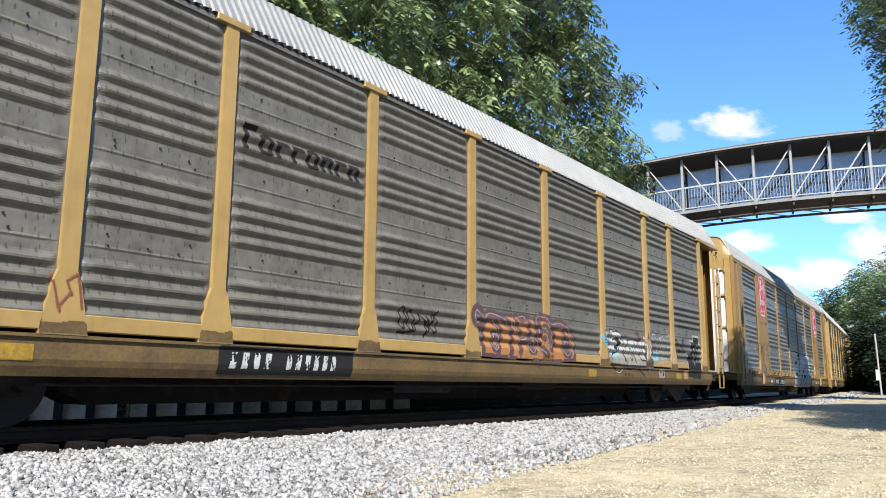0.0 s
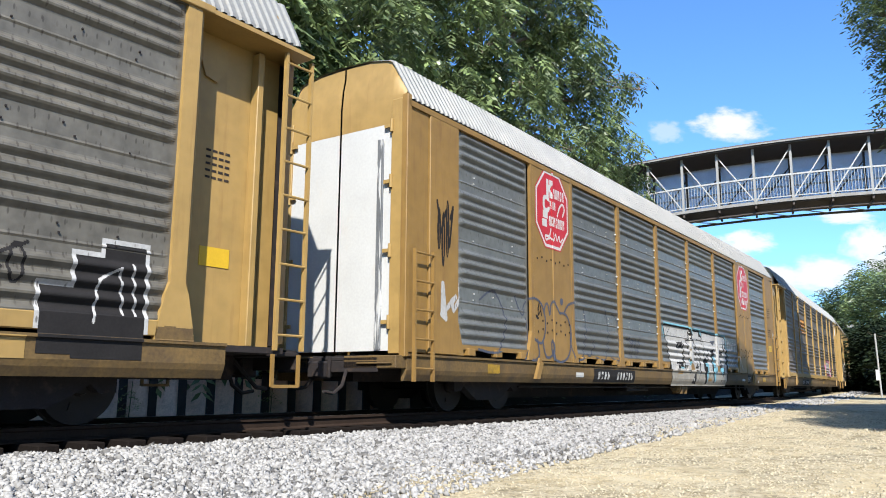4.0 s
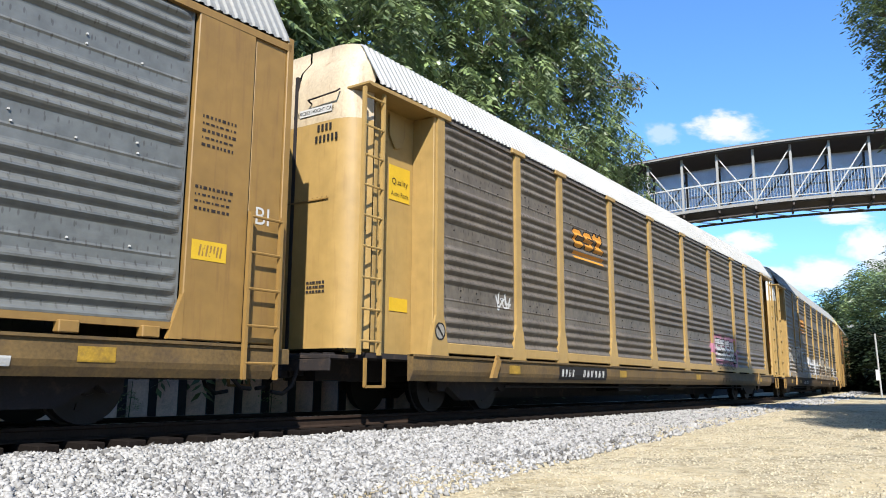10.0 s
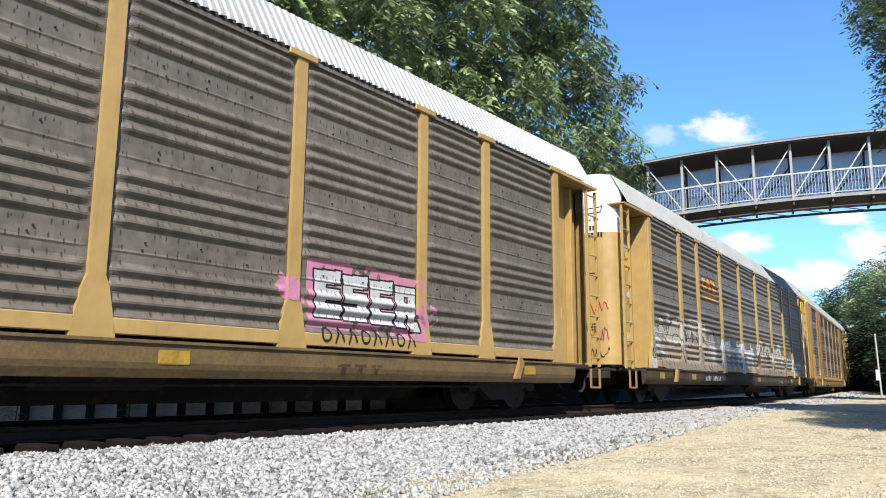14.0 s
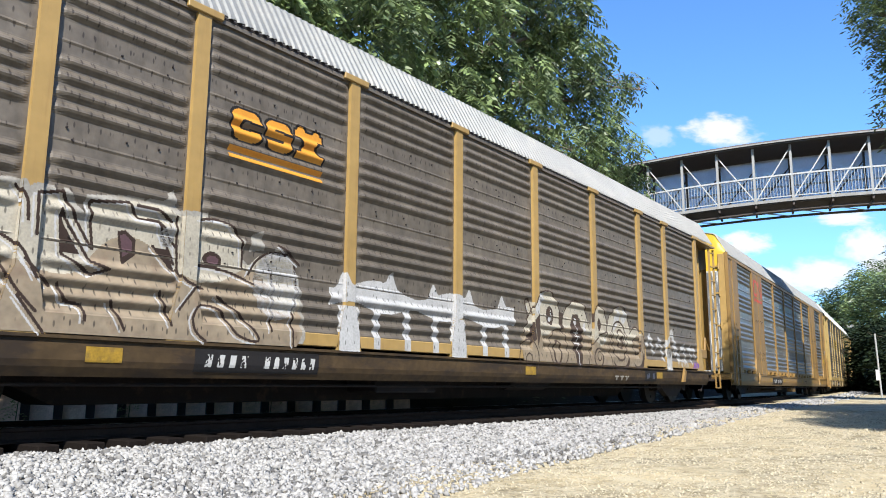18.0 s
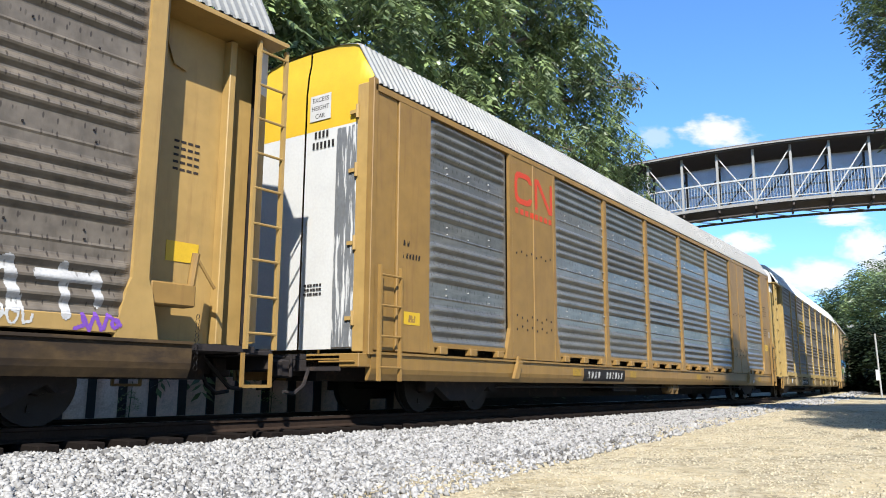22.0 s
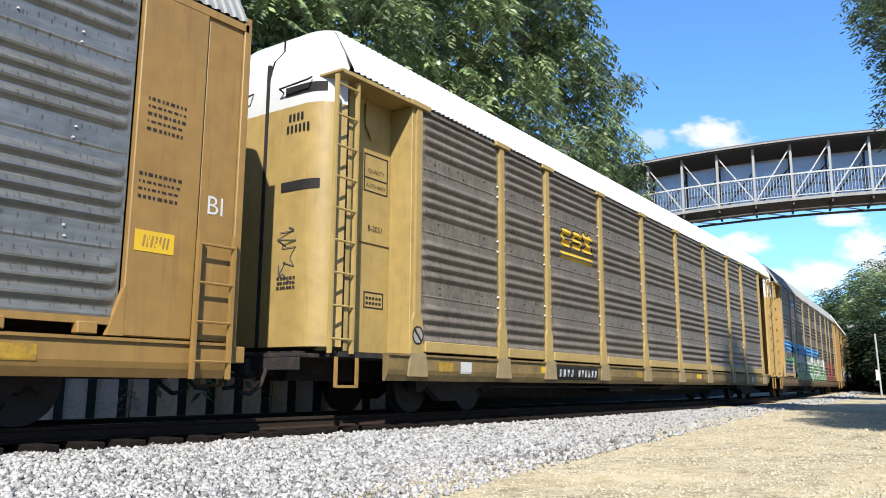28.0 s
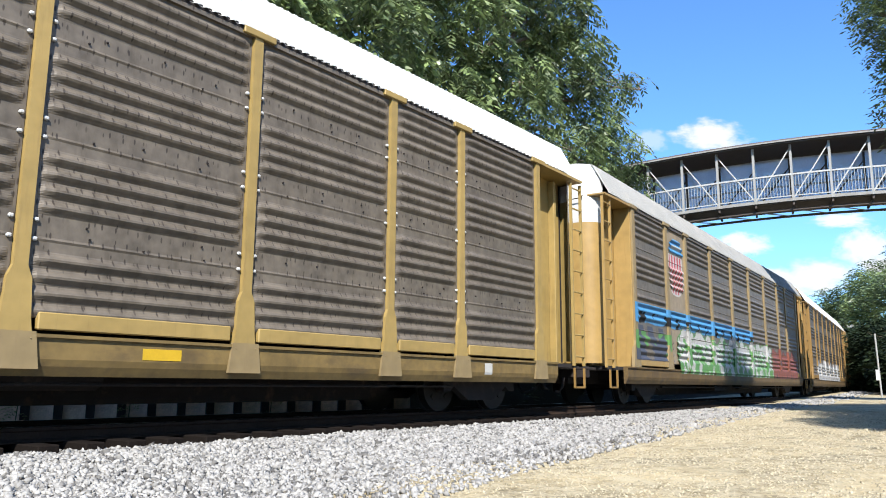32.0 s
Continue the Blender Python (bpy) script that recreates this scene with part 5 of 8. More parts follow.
    body = p.poly((4.62, 1.8), (4.92, 1.84), (5.13, 1.76), (5.3, 1.64), (5.64, 1.66), (5.67, 1.59), (6.06, 1.64), (6.44, 1.59), (6.73, 1.78), (6.91, 1.61), (6.95, 1.41), (6.86, 1.13), (6.6, 1.01), (5.85, 0.97), (4.67, 1.02), (4.59, 1.16), (4.54, 1.49)) | p.poly((4.37, 1.33), (4.52, 1.46), (4.58, 1.01), (4.45, 1.11)) | p.poly((6.98, 1.62), (7.15, 1.71), (7.31, 1.44), (7.03, 1.27)) | p.poly((4.25, 1.75), (4.4, 1.85), (4.46, 1.67), (4.27, 1.63))
    dark = p.poly((4.61, 1.85), (4.82, 1.86), (4.66, 1.57)) | p.poly((6.23, 1.84), (6.42, 1.91), (6.5, 1.65), (6.31, 1.61)) | p.poly((5.3, 1.64), (5.42, 1.78), (5.62, 1.70)) | p.poly((6.9, 1.7), (6.98, 1.9), (7.06, 1.7))
    p.add(M_SPRAY_PURPLE_DARK, dark | (grow(body, 3, 2) & (p.rough(1, 8, 4) > -0.5)))
    p.add(M_SPRAY_WHITE, body)
    # duller grey-white below a wavy line
    p.add(M_SPRAY_DULL, body & (p.Z < 1.22 + 0.05 * p.rough(1, 5, 9)))
    p.add(M_SPRAY_GREY, p.poly((6.76, 1.1), (7.14, 1.22), (7.32, 1.11), (6.95, 0.77)))
    p.add(M_SPRAY_TEAL, p.poly((4.68, 1.33), (4.95, 1.29), (4.87, 1.09), (4.66, 1.16)) | p.poly((6.07, 1.44), (6.22, 1.55), (6.08, 1.28)) | p.poly((7.31, 1.39), (7.73, 1.36), (7.81, 1.26), (7.51, 1.12), (7.32, 1.16)) | p.poly((4.04, 1.7), (4.16, 1.65), (4.3, 1.59), (4.53, 1.63), (4.52, 1.46), (4.27, 1.42), (4.12, 1.51)))
    strokes = ([(4.61, 1.83), (4.66, 1.6)], [(4.79, 1.79), (5.13, 1.79), (5.28, 1.58)], [(4.71, 1.57), (5.03, 1.64), (5.15, 1.52), (4.95, 1.31), (4.75, 1.25), (4.68, 1.21)], [(5.36, 1.65), (5.33, 1.25), (5.5, 1.06)], [(5.64, 1.59), (5.43, 1.3), (5.39, 1.08)], [(5.69, 1.32), (5.79, 1.1), (5.9, 1.24), (5.8, 1.42), (5.69, 1.32)],
               [(6.06, 1.61), (5.95, 1.29), (6.09, 1.07)], [(6.25, 1.62), (6.02, 1.16)], [(6.31, 1.61), (6.4, 1.18)], [(6.57, 1.58), (6.4, 1.18), (6.73, 1.13)], [(6.74, 1.55), (6.52, 1.33)], [(6.87, 1.66), (6.76, 1.13)], [(4.48, 0.99), (4.83, 0.86), (5.04, 0.82), (5.29, 0.96)], [(5.46, 0.93), (5.74, 0.89), (5.97, 0.97)], [(6.2, 0.92), (6.5, 0.80), (6.66, 0.72)])
    ink = np.zeros(p.U.shape, bool)
    for q in strokes:
        ink |= p.curve(q, 0.036)
    ink |= p.poly((4.81, 1.58), (5.14, 1.65), (5.15, 1.5), (4.9, 1.33), (4.75, 1.38), (4.99, 1.49)) | p.line([(4.55, 1.0), (5.6, 0.97), (6.75, 0.98)], 0.05) | p.ring(7.5, 1.28, 0.08, 0.06, 0.02) | p.ring(4.28, 1.53, 0.07, 0.05, 0.02) | p.ring(4.42, 1.54, 0.05, 0.05, 0.02) | p.line([(7.02, 1.6), (7.18, 1.35), (7.05, 1.2)], 0.03)
    p.add(M_BLACK, ink)
    p.add(M_SPRAY_WHITE, p.curve([(4.85, 0.83), (5.04, 0.80), (5.25, 0.90)], 0.02) | p.line([(6.9, 1.1), (7.0, 0.86)], 0.02) | p.line([(4.66, 1.5), (4.72, 1.75)], 0.03))
    p.done("graffiti", "white and teal graffiti with thin black outlines")
    p = Paint(a, "rack", 7.1, 9.0, 0.95, 2.1)
    m = p.line([(7.3, 1.67), (7.42, 1.86), (7.6, 1.86), (7.71, 1.05)], 0.025) | p.line([(7.9, 1.06), (7.87, 1.77), (8.21, 1.85), (8.23, 1.13)], 0.025) | p.line([(8.37, 1.18), (8.42, 1.82), (8.71, 1.92), (8.80, 1.1)], 0.025)
    m |= p.line([(8.0, 1.1), (8.05, 1.7), (8.12, 1.1)], 0.02) | p.ring(8.58, 1.5, 0.1, 0.2, 0.025) | p.line([(7.35, 1.1), (7.7, 1.45)], 0.02) | p.line([(8.85, 1.3), (8.98, 1.05)], 0.02)
    p.add(M_LETTER, m)
    p.done("graffiti", "thin white graffiti outline")
    scrawl(a, "rack", 9.1, 9.9, 1.35, 1.9, M_BLACK, 8, 0.035, 4)
    p = Paint(a, "rack", 9.8, 11.5, 0.6, 2.2)
    m = p.rect(10.05, 10.45, 0.75, 1.45) | p.rect(10.4, 10.75, 0.72, 1.8) | p.rect(10.72, 11.2, 0.72, 1.95)
    p.add(M_SPRAY_WHITE, grow(m, 6, 4) & (p.Z > 1.0))
    p.add(M_BLACK, m)
    p.add(M_SPRAY_WHITE, p.line([(10.62, 1.1), (10.66, 1.55), (10.9, 1.7), (10.95, 1.2)], 0.03) | p.seg((11.05, 1.75), (11.1, 1.2), 0.03))
    p.done("graffiti", "black block graffiti with a white edge")
    # --- yellow car with octagons
    for u in (-7.94, 7.94):
        octagon_emblem(b, u, 4.19)
    plate(b, "wide", -5.94, -3.4, 0.56, 0.86, M_BLACK, M_LETTER, ((0.07, 0.36, 4), (0.52, 0.94, 6)), "black plate with worn white bars")
    p = Paint(b, "wide", -11.6, -3.3, 0.75, 2.5)
    w = 0.05
    m = p.curve([(-8.96, 2.19), (-8.78, 2.21), (-8.52, 2.12), (-8.35, 1.84), (-8.37, 1.53), (-8.51, 1.33), (-8.7, 1.35), (-8.81, 1.39)], w) | p.curve([(-8.41, 1.95), (-8.33, 2.12), (-8.23, 2.14), (-8.14, 1.93), (-8.09, 2.13), (-7.95, 2.22), (-7.8, 2.11), (-7.68, 2.0)], w)
    m |= p.curve([(-7.68, 2.0), (-7.45, 2.0), (-7.29, 1.92), (-7.15, 1.66), (-7.17, 1.32), (-7.31, 1.08), (-7.6, 0.97), (-7.89, 1.01), (-8.01, 1.19)], w) | p.curve([(-8.45, 1.34), (-8.4, 1.16), (-8.3, 1.05), (-8.13, 1.06), (-7.97, 1.16), (-7.99, 1.35), (-8.06, 1.38), (-8.06, 1.19), (-7.96, 1.01)], w)
    m |= p.curve([(-8.7, 1.38), (-8.63, 1.09), (-8.78, 0.98), (-8.96, 0.98), (-9.03, 1.09)], w) | p.curve([(-7.46, 2.03), (-7.27, 2.2), (-6.99, 2.28), (-6.82, 2.28)], w) | p.disc(-7.58, 2.25, 0.07, 0.08)
    faint = p.curve([(-7.15, 1.66), (-7.17, 1.39), (-6.94, 1.07), (-6.73, 1.02), (-6.48, 1.16), (-6.36, 1.46), (-6.25, 1.91), (-6.36, 2.19)], 0.04) | p.curve([(-6.3, 1.18), (-6.11, 1.15), (-5.88, 1.35), (-5.88, 1.5)], 0.035) | p.curve([(-5.81, 1.13), (-5.29, 1.08), (-5.04, 1.49), (-5.01, 2.06), (-5.24, 2.27)], 0.03)
    faint |= p.curve([(-4.9, 1.15), (-4.45, 1.1), (-4.3, 1.6), (-4.45, 2.1), (-4.75, 2.2)], 0.025) | p.curve([(-9.51, 2.18), (-9.33, 1.93), (-9.18, 1.84), (-9.17, 2.01), (-9.07, 2.12)], 0.04) | p.curve([(-9.09, 1.79), (-8.99, 1.35), (-9.08, 1.11), (-9.28, 0.98)], 0.04) | p.curve([(-10.8, 2.0), (-10.3, 2.2), (-9.9, 1.7), (-10.2, 1.1), (-10.9, 1.1)], 0.04)
    p.add(M_SPRAY_GREY, m | faint)
    p.done("graffiti", "dark blue-grey bubble outline graffiti")
    scrawl(b, "wide", -8.75, -8.5, 1.75, 2.25, M_BLACK, 12, 0.03, 3)
    scrawl(b, "wide", -3.85, -2.95, 1.15, 1.75, M_SPRAY_GREY, 9, 0.03, 5)
    scrawl(b, "wide", -12.25, -11.75, 2.4, 3.6, M_BLACK, 10, 0.05, 4, "black graffiti scrawl")
    scrawl(b, "wide", -12.1, -11.45, 1.55, 2.2, M_SPRAY_WHITE, 11, 0.09, 3, "white graffiti strokes")
    p = Paint(b, "wide", -1.3, 5.8, 0.5, 2.6)
    full = p.poly((-1.0, 2.20), (0.16, 2.19), (1.28, 2.19), (1.42, 2.03), (1.65, 1.97), (1.65, 2.16), (2.2, 2.18), (2.43, 2.04), (2.59, 1.95), (2.6, 2.17), (3.71, 2.14), (5.1, 2.14), (5.28, 2.05), (5.15, 1.76), (5.36, 1.70), (5.36, 1.33), (5.10, 0.50), (-0.51, 0.50), (-0.54, 1.03))
    p.add(M_SPRAY_TEAL, grow(full, 13, 7) & (p.Z > 1.75 - 0.12 * p.U))
    p.add(M_BLACK, grow(full, 6, 3) & (p.Z > 0.6))
    p.add(M_SPRAY_WHITE, full)
    # the white is duller from the sill's top edge down
    p.add(M_SPRAY_DULL, full & (p.Z < 0.955))
    k = p.poly((1.16, 2.13), (1.39, 2.15), (1.41, 1.91), (1.18, 1.90)) | p.poly((1.13, 1.56), (1.37, 1.19), (1.08, 0.81), (1.13, 1.17)) | p.poly((1.75, 0.98), (1.68, 0.54), (1.3, 0.58)) | p.poly((2.18, 1.80), (2.27, 1.26), (2.20, 0.90), (2.10, 0.90), (2.14, 1.29))
    k |= p.poly((2.74, 1.92), (2.71, 1.47), (2.88, 1.31), (3.19, 1.70), (3.08, 1.19), (2.81, 1.17), (2.85, 0.56), (2.66, 0.55), (2.58, 1.15), (2.68, 1.6)) | p.poly((3.43, 1.63), (3.76, 1.71), (3.84, 1.52), (3.62, 1.46), (3.67, 0.60), (3.56, 0.60))
    k |= p.poly((4.28, 1.76), (4.27, 1.36), (4.97, 1.67), (5.14, 2.12), (4.82, 1.66), (4.36, 1.58)) | p.poly((4.09, 1.05), (4.62, 1.33), (4.78, 0.78)) | p.poly((5.20, 1.72), (5.38, 1.71), (5.37, 1.22), (5.09, 0.52), (5.17, 1.21))
    k |= p.poly((0.0, 1.76), (0.58, 1.78), (0.67, 1.60), (0.02, 1.57)) | p.poly((0.51, 1.75), (0.59, 1.83), (0.73, 1.03), (0.58, 1.1)) | p.poly((-0.06, 1.18), (0.67, 1.21), (0.79, 0.95), (0.65, 1.03), (-0.06, 0.98))
    k |= p.line([(0.93, 1.86), (1.7, 1.89)], 0.05) | p.line([(0.93, 1.86), (1.13, 1.56)], 0.05) | p.line([(1.75, 1.86), (1.85, 1.43), (1.92, 1.15), (1.72, 1.04)], 0.06) | p.line([(2.0, 1.93), (2.73, 1.9)], 0.04) | p.line([(1.67, 2.1), (1.67, 1.9)], 0.05)
    k |= p.line([(1.24, 1.45), (1.53, 1.85)], 0.018) | p.line([(1.85, 0.58), (2.19, 0.92)], 0.018) | p.line([(3.08, 0.74), (3.46, 1.07)], 0.018) | p.line([(4.84, 1.09), (5.28, 1.49)], 0.018) | p.line([(-0.9, 1.85), (-0.45, 2.15)], 0.018) | p.line([(-0.85, 2.15), (-0.7, 1.9)], 0.018)
    k |= p.line([(2.5, 1.95), (2.65, 1.6)], 0.02) | p.disc(2.35, 2.08, 0.09, 0.06)
    p.add(M_BLACK, k & full)
    p.add(M_SPRAY_GREY, p.poly((3.47, 1.94), (4.07, 1.99), (3.79, 1.81)))
    p.add(M_SPRAY_TEAL, (p.poly((2.75, 1.21), (3.08, 1.23), (3.03, 0.83), (2.87, 0.58)) | p.poly((3.62, 1.46), (3.84, 1.52), (3.90, 1.0), (3.79, 0.57), (3.67, 0.66)) | p.poly((4.29, 1.02), (4.59, 1.13), (4.71, 0.83)) | p.poly((0.15, 1.05), (0.61, 1.05), (0.55, 0.97)) | p.poly((1.2, 1.35), (1.34, 1.19), (1.15, 1.0))))
    dots = p.disc(1.3, 1.98, 0.045, 0.05) | p.disc(1.15, 1.38, 0.04, 0.05) | p.disc(2.19, 1.28, 0.04, 0.05) | p.disc(2.68, 1.4, 0.04, 0.045) | p.disc(3.0, 1.35, 0.045, 0.04) | p.disc(3.6, 1.3, 0.03, 0.05) | p.disc(4.5, 1.2, 0.04, 0.045) | p.disc(0.18, 1.67, 0.05, 0.05)
    dots |= p.disc(0.5, 1.68, 0.04, 0.05) | p.disc(0.1, 1.1, 0.05, 0.05) | p.disc(0.58, 1.12, 0.06, 0.06) | p.disc(5.29, 1.5, 0.03, 0.05) | p.disc(4.45, 1.52, 0.04, 0.035) | p.disc(1.5, 0.68, 0.04, 0.05)
    p.add(M_SPRAY_WHITE, dots & full)
    p.add(M_YELLOW, p.rect(0.0, 0.42, 0.83, 0.92) | p.rect(2.95, 3.35, 0.64, 0.73))
    p.done("graffiti", "large white graffiti with angular black letters and a teal edge")
    p = Paint(b, "wide", 5.4, 7.5, 1.0, 2.2)
    m = np.zeros(p.U.shape, bool)
    for k in range(4):
        m |= p.ring(5.72 + k * 0.31, 1.86, 0.13, 0.17, 0.042, 2.4) & ~(p.rect(5.78 + k * 0.31, 5.9 + k * 0.31, 1.84, 1.92) if k in (0, 2) else p.rect(0, 0, 0, 0))
    for k in range(5):
        u = 5.65 + k * 0.28
        m |= p.line([(u, 1.50), (u + 0.08, 1.22), (u + 0.2, 1.50)], 0.05) if k % 2 else p.line([(u + 0.04, 1.2), (u + 0.04, 1.52), (u + 0.2, 1.44)], 0.05)
    m |= p.line([(6.95, 1.2), (6.95, 1.55), (7.1, 1.4), (7.35, 1.08)], 0.045)
    p.add(M_LETTER, m & (p.rough(1, 26, 4) < 0.75))
    p.done("graffiti", "white brushed graffiti strokes")
    for car in (b, e):
        side_text("BI", 0.33, M_LETTER, car, 12.70, 2.50, -1.476)
        plate(car, "wide", 11.65, 12.15, 1.92, 2.16, M_DECAL, M_YELLOW, ((0.15, 0.85, 7),), "small yellow warning placard")
        text_lines(car, "wide", 11.7, 12.2, 3.3, 3.75, 5, M_UNDER, 5)
        text_lines(car, "wide", 11.65, 12.2, 2.5, 2.85, 4, M_UNDER, 6)
        text_lines(car, "wide", 8.1, 8.8, 1.12, 1.22, 2, M_SPRAY_RUST, 7)
        bolt_clips(car, "wide", WIDE_EDGES[3:7], M_WHITE if car is b else M_ROOF)
        for u in (-8.75, 8.75):
            sill_bracket(car, u, M_YELLOW)
        plate(car, "wide", 9.55, 9.75, 0.62, 0.72, M_LETTER, M_LETTER, (), "small white label")
    plate(b, "wide", 8.02, 8.45, 0.60, 0.90, M_BLACK, M_LETTER, ((0.06, 0.46, 1), (0.54, 0.94, 1)), "black service panel")
    plate(b, "wide", 7.2, 7.6, 0.68, 0.76, M_LETTER, M_LETTER, (), "small white label")
    plate(b, "wide", -6.9, -6.5, 0.66, 0.76, M_LETTER, M_LETTER, (), "small white label")
    # --- brown-grey cars with block emblems
    for car, u0, z0 in ((c, -6.35, 3.32), (d, -6.5, 3.32), (f, -6.35, 3.24)):
        block_emblem(car, "rack", u0, u0 + 1.65, z0, z0 + 0.70, M_ORANGE if car is not f else M_DECAL, M_BLACK)
    plate(c, "rack", -7.2, -4.7, 0.60, 0.88, M_BLACK, M_LETTER, ((0.03, 0.30, 4), (0.45, 0.95, 6)), "black plate with worn white bars")
    plate(d, "rack", -6.85, -4.8, 0.60, 0.88, M_BLACK, M_LETTER, ((0.05, 0.40, 4), (0.50, 0.97, 6)), "black plate with worn white bars")
    plate(f, "rack", -6.73, -4.6, 0.60, 0.88, M_BLACK, M_LETTER, ((0.05, 0.40, 4), (0.48, 0.97, 6)), "black plate with worn white bars")
    scrawl(c, "rack", -9.7, -9.1, 1.85, 2.2, M_LETTER, 21, 0.04, 4, "small white graffiti mark")
    p = Paint(c, "rack", 4.0, 7.6, 0.95, 2.4)
    body = np.zeros(p.U.shape, bool)
    for k, kind in enumerate((0, 1, 0, 2)):
        u, z, w, hh = 4.62 + k * 0.58, 1.40 - 0.015 * k, 0.50, 0.66
        bars = p.poly((u, z), (u + w, z), (u + w + 0.03, z + 0.2), (u, z + 0.2)) | p.rect(u, u + w, z + 0.26, z + 0.42) | p.poly((u, z + 0.48), (u + w, z + 0.5), (u + w + 0.02, z + hh + 0.03), (u - 0.02, z + hh))
        spine = p.rect(u, u + 0.22, z, z + hh)
        if kind == 1:
            spine = p.rect(u, u + 0.2, z + 0.35, z + hh) | p.rect(u + w - 0.2, u + w, z, z + 0.35)
        if kind == 2:
            bars = p.rect(u, u + w, z + 0.22, z + 0.4) | p.rect(u, u + w, z + 0.5, z + hh) | p.rect(u + w - 0.18, u + w, z + 0.2, z + hh) | p.poly((u + 0.25, z + 0.25), (u + w - 0.1, z + 0.25), (u + w + 0.08, z - 0.05), (u + w - 0.15, z - 0.05))
        body |= bars | spine
    p.add(M_SPRAY_PINK, grow(body, 18, 11) & (p.rough(1, 10, 3) > -0.9))
    p.add(M_BLACK, grow(body, 4, 2))
    p.add(M_SPRAY_WHITE, body)
    low = np.zeros(p.U.shape, bool)
    for k in range(8):
        u = 4.75 + k * 0.27
        low |= p.line([(u, 1.05), (u + 0.08, 1.27), (u + 0.17, 1.08)], 0.035) if k % 3 else p.ring(u + 0.09, 1.16, 0.1, 0.11, 0.035)
    p.add(M_BLACK, low)
    p.done("graffiti", "white block letters on pink graffiti")
    p = Paint(c, "rack", 3.6, 7.6, 1.2, 2.3)
    st = (p.disc(4.2, 1.75, 0.3, 0.16) | p.disc(7.15, 1.6, 0.28, 0.2) | p.line([(3.95, 1.95), (4.4, 1.6)], 0.08)) & (p.rough(1, 18, 4) > -0.5)
    p.add(M_SPRAY_PINK, st)
    p.done("graffiti", "pink spray strokes")
    for car in (c, d):
        no_sign(car, -11.6, 1.35)
        sill_bracket(car, -9.9, M_YELLOW)
        sill_bracket(car, 9.9, M_YELLOW)
    no_sign(f, -11.6, 1.25)
    no_sign(d, 8.9, 1.4)
    # --- cream and white graffiti
    p = Paint(d, "rack", -11.7, -4.9, 0.85, 2.75)
    fill = p.poly((-9.03, 2.43), (-8.94, 2.27), (-8.84, 2.40), (-8.59, 2.43), (-8.28, 2.04), (-8.28, 2.39), (-7.85, 2.48), (-7.33, 2.51), (-7.19, 2.43), (-6.65, 2.49), (-6.37, 2.43), (-6.19, 2.2), (-6.17, 1.97), (-6.06, 1.98), (-5.94, 2.1), (-5.75, 2.19), (-5.44, 2.2), (-5.29, 2.04), (-5.14, 1.14), (-5.25, 0.96), (-9.06, 0.96), (-9.21, 2.39))
    fill |= p.poly((-11.12, 2.32), (-10.7, 2.37), (-10.67, 2.16), (-10.32, 1.93), (-9.99, 2.25), (-9.63, 2.43), (-9.27, 2.39), (-9.15, 1.97), (-9.01, 0.96), (-10.6, 0.96), (-11.04, 1.04), (-10.68, 1.21), (-10.7, 1.5), (-11.15, 1.84), (-11.05, 2.1))
    rim = grow(fill, 7, 4) & (p.Z > 1.0)
    haze = p.poly((-11.58, 1.79), (-11.28, 2.03), (-11.11, 1.9), (-10.99, 1.62), (-11.12, 1.32), (-11.63, 1.35)) | p.poly((-10.47, 2.53), (-10.26, 2.59), (-10.06, 2.53), (-10.03, 2.3), (-10.44, 2.17)) | p.poly((-7.6, 2.5), (-7.25, 2.72), (-7.2, 2.5)) | p.poly((-6.1, 2.35), (-5.9, 2.45), (-5.85, 2.2), (-6.08, 2.15))
    p.add(M_SPRAY_DULL, (haze & (p.rough(1, 11, 5) > -0.7)) | (rim & (p.rough(1, 6, 3) > -0.2)))
    p.add(M_SPRAY_CREAM, fill)
    p.add(M_SPRAY_TAN, fill & (p.Z + 0.22 * p.rough(1, 2.5, 21) < 1.62))
    strokes = ([(-8.84, 2.36), (-8.82, 1.94)], [(-8.84, 2.37), (-8.59, 2.43), (-8.21, 1.88)], [(-8.58, 2.24), (-8.53, 1.78)], [(-8.58, 2.24), (-8.22, 1.74), (-8.01, 1.68)], [(-8.28, 2.39), (-8.2, 1.88)], [(-8.26, 2.39), (-7.83, 2.46), (-7.7, 2.3)], [(-7.73, 2.44), (-7.45, 2.44), (-7.25, 2.34)],
               [(-7.7, 2.3), (-7.42, 2.31), (-7.18, 2.05)], [(-7.48, 2.02), (-7.2, 1.76)], [(-7.44, 2.31), (-7.19, 1.84)], [(-7.19, 2.41), (-7.14, 1.77)], [(-8.53, 1.78), (-8.2, 1.6), (-8.01, 1.68)], [(-8.91, 1.68), (-8.63, 1.44)], [(-8.96, 1.31), (-8.68, 0.97)], [(-7.97, 1.34), (-7.79, 1.04)], [(-7.37, 1.5), (-7.2, 1.13)])
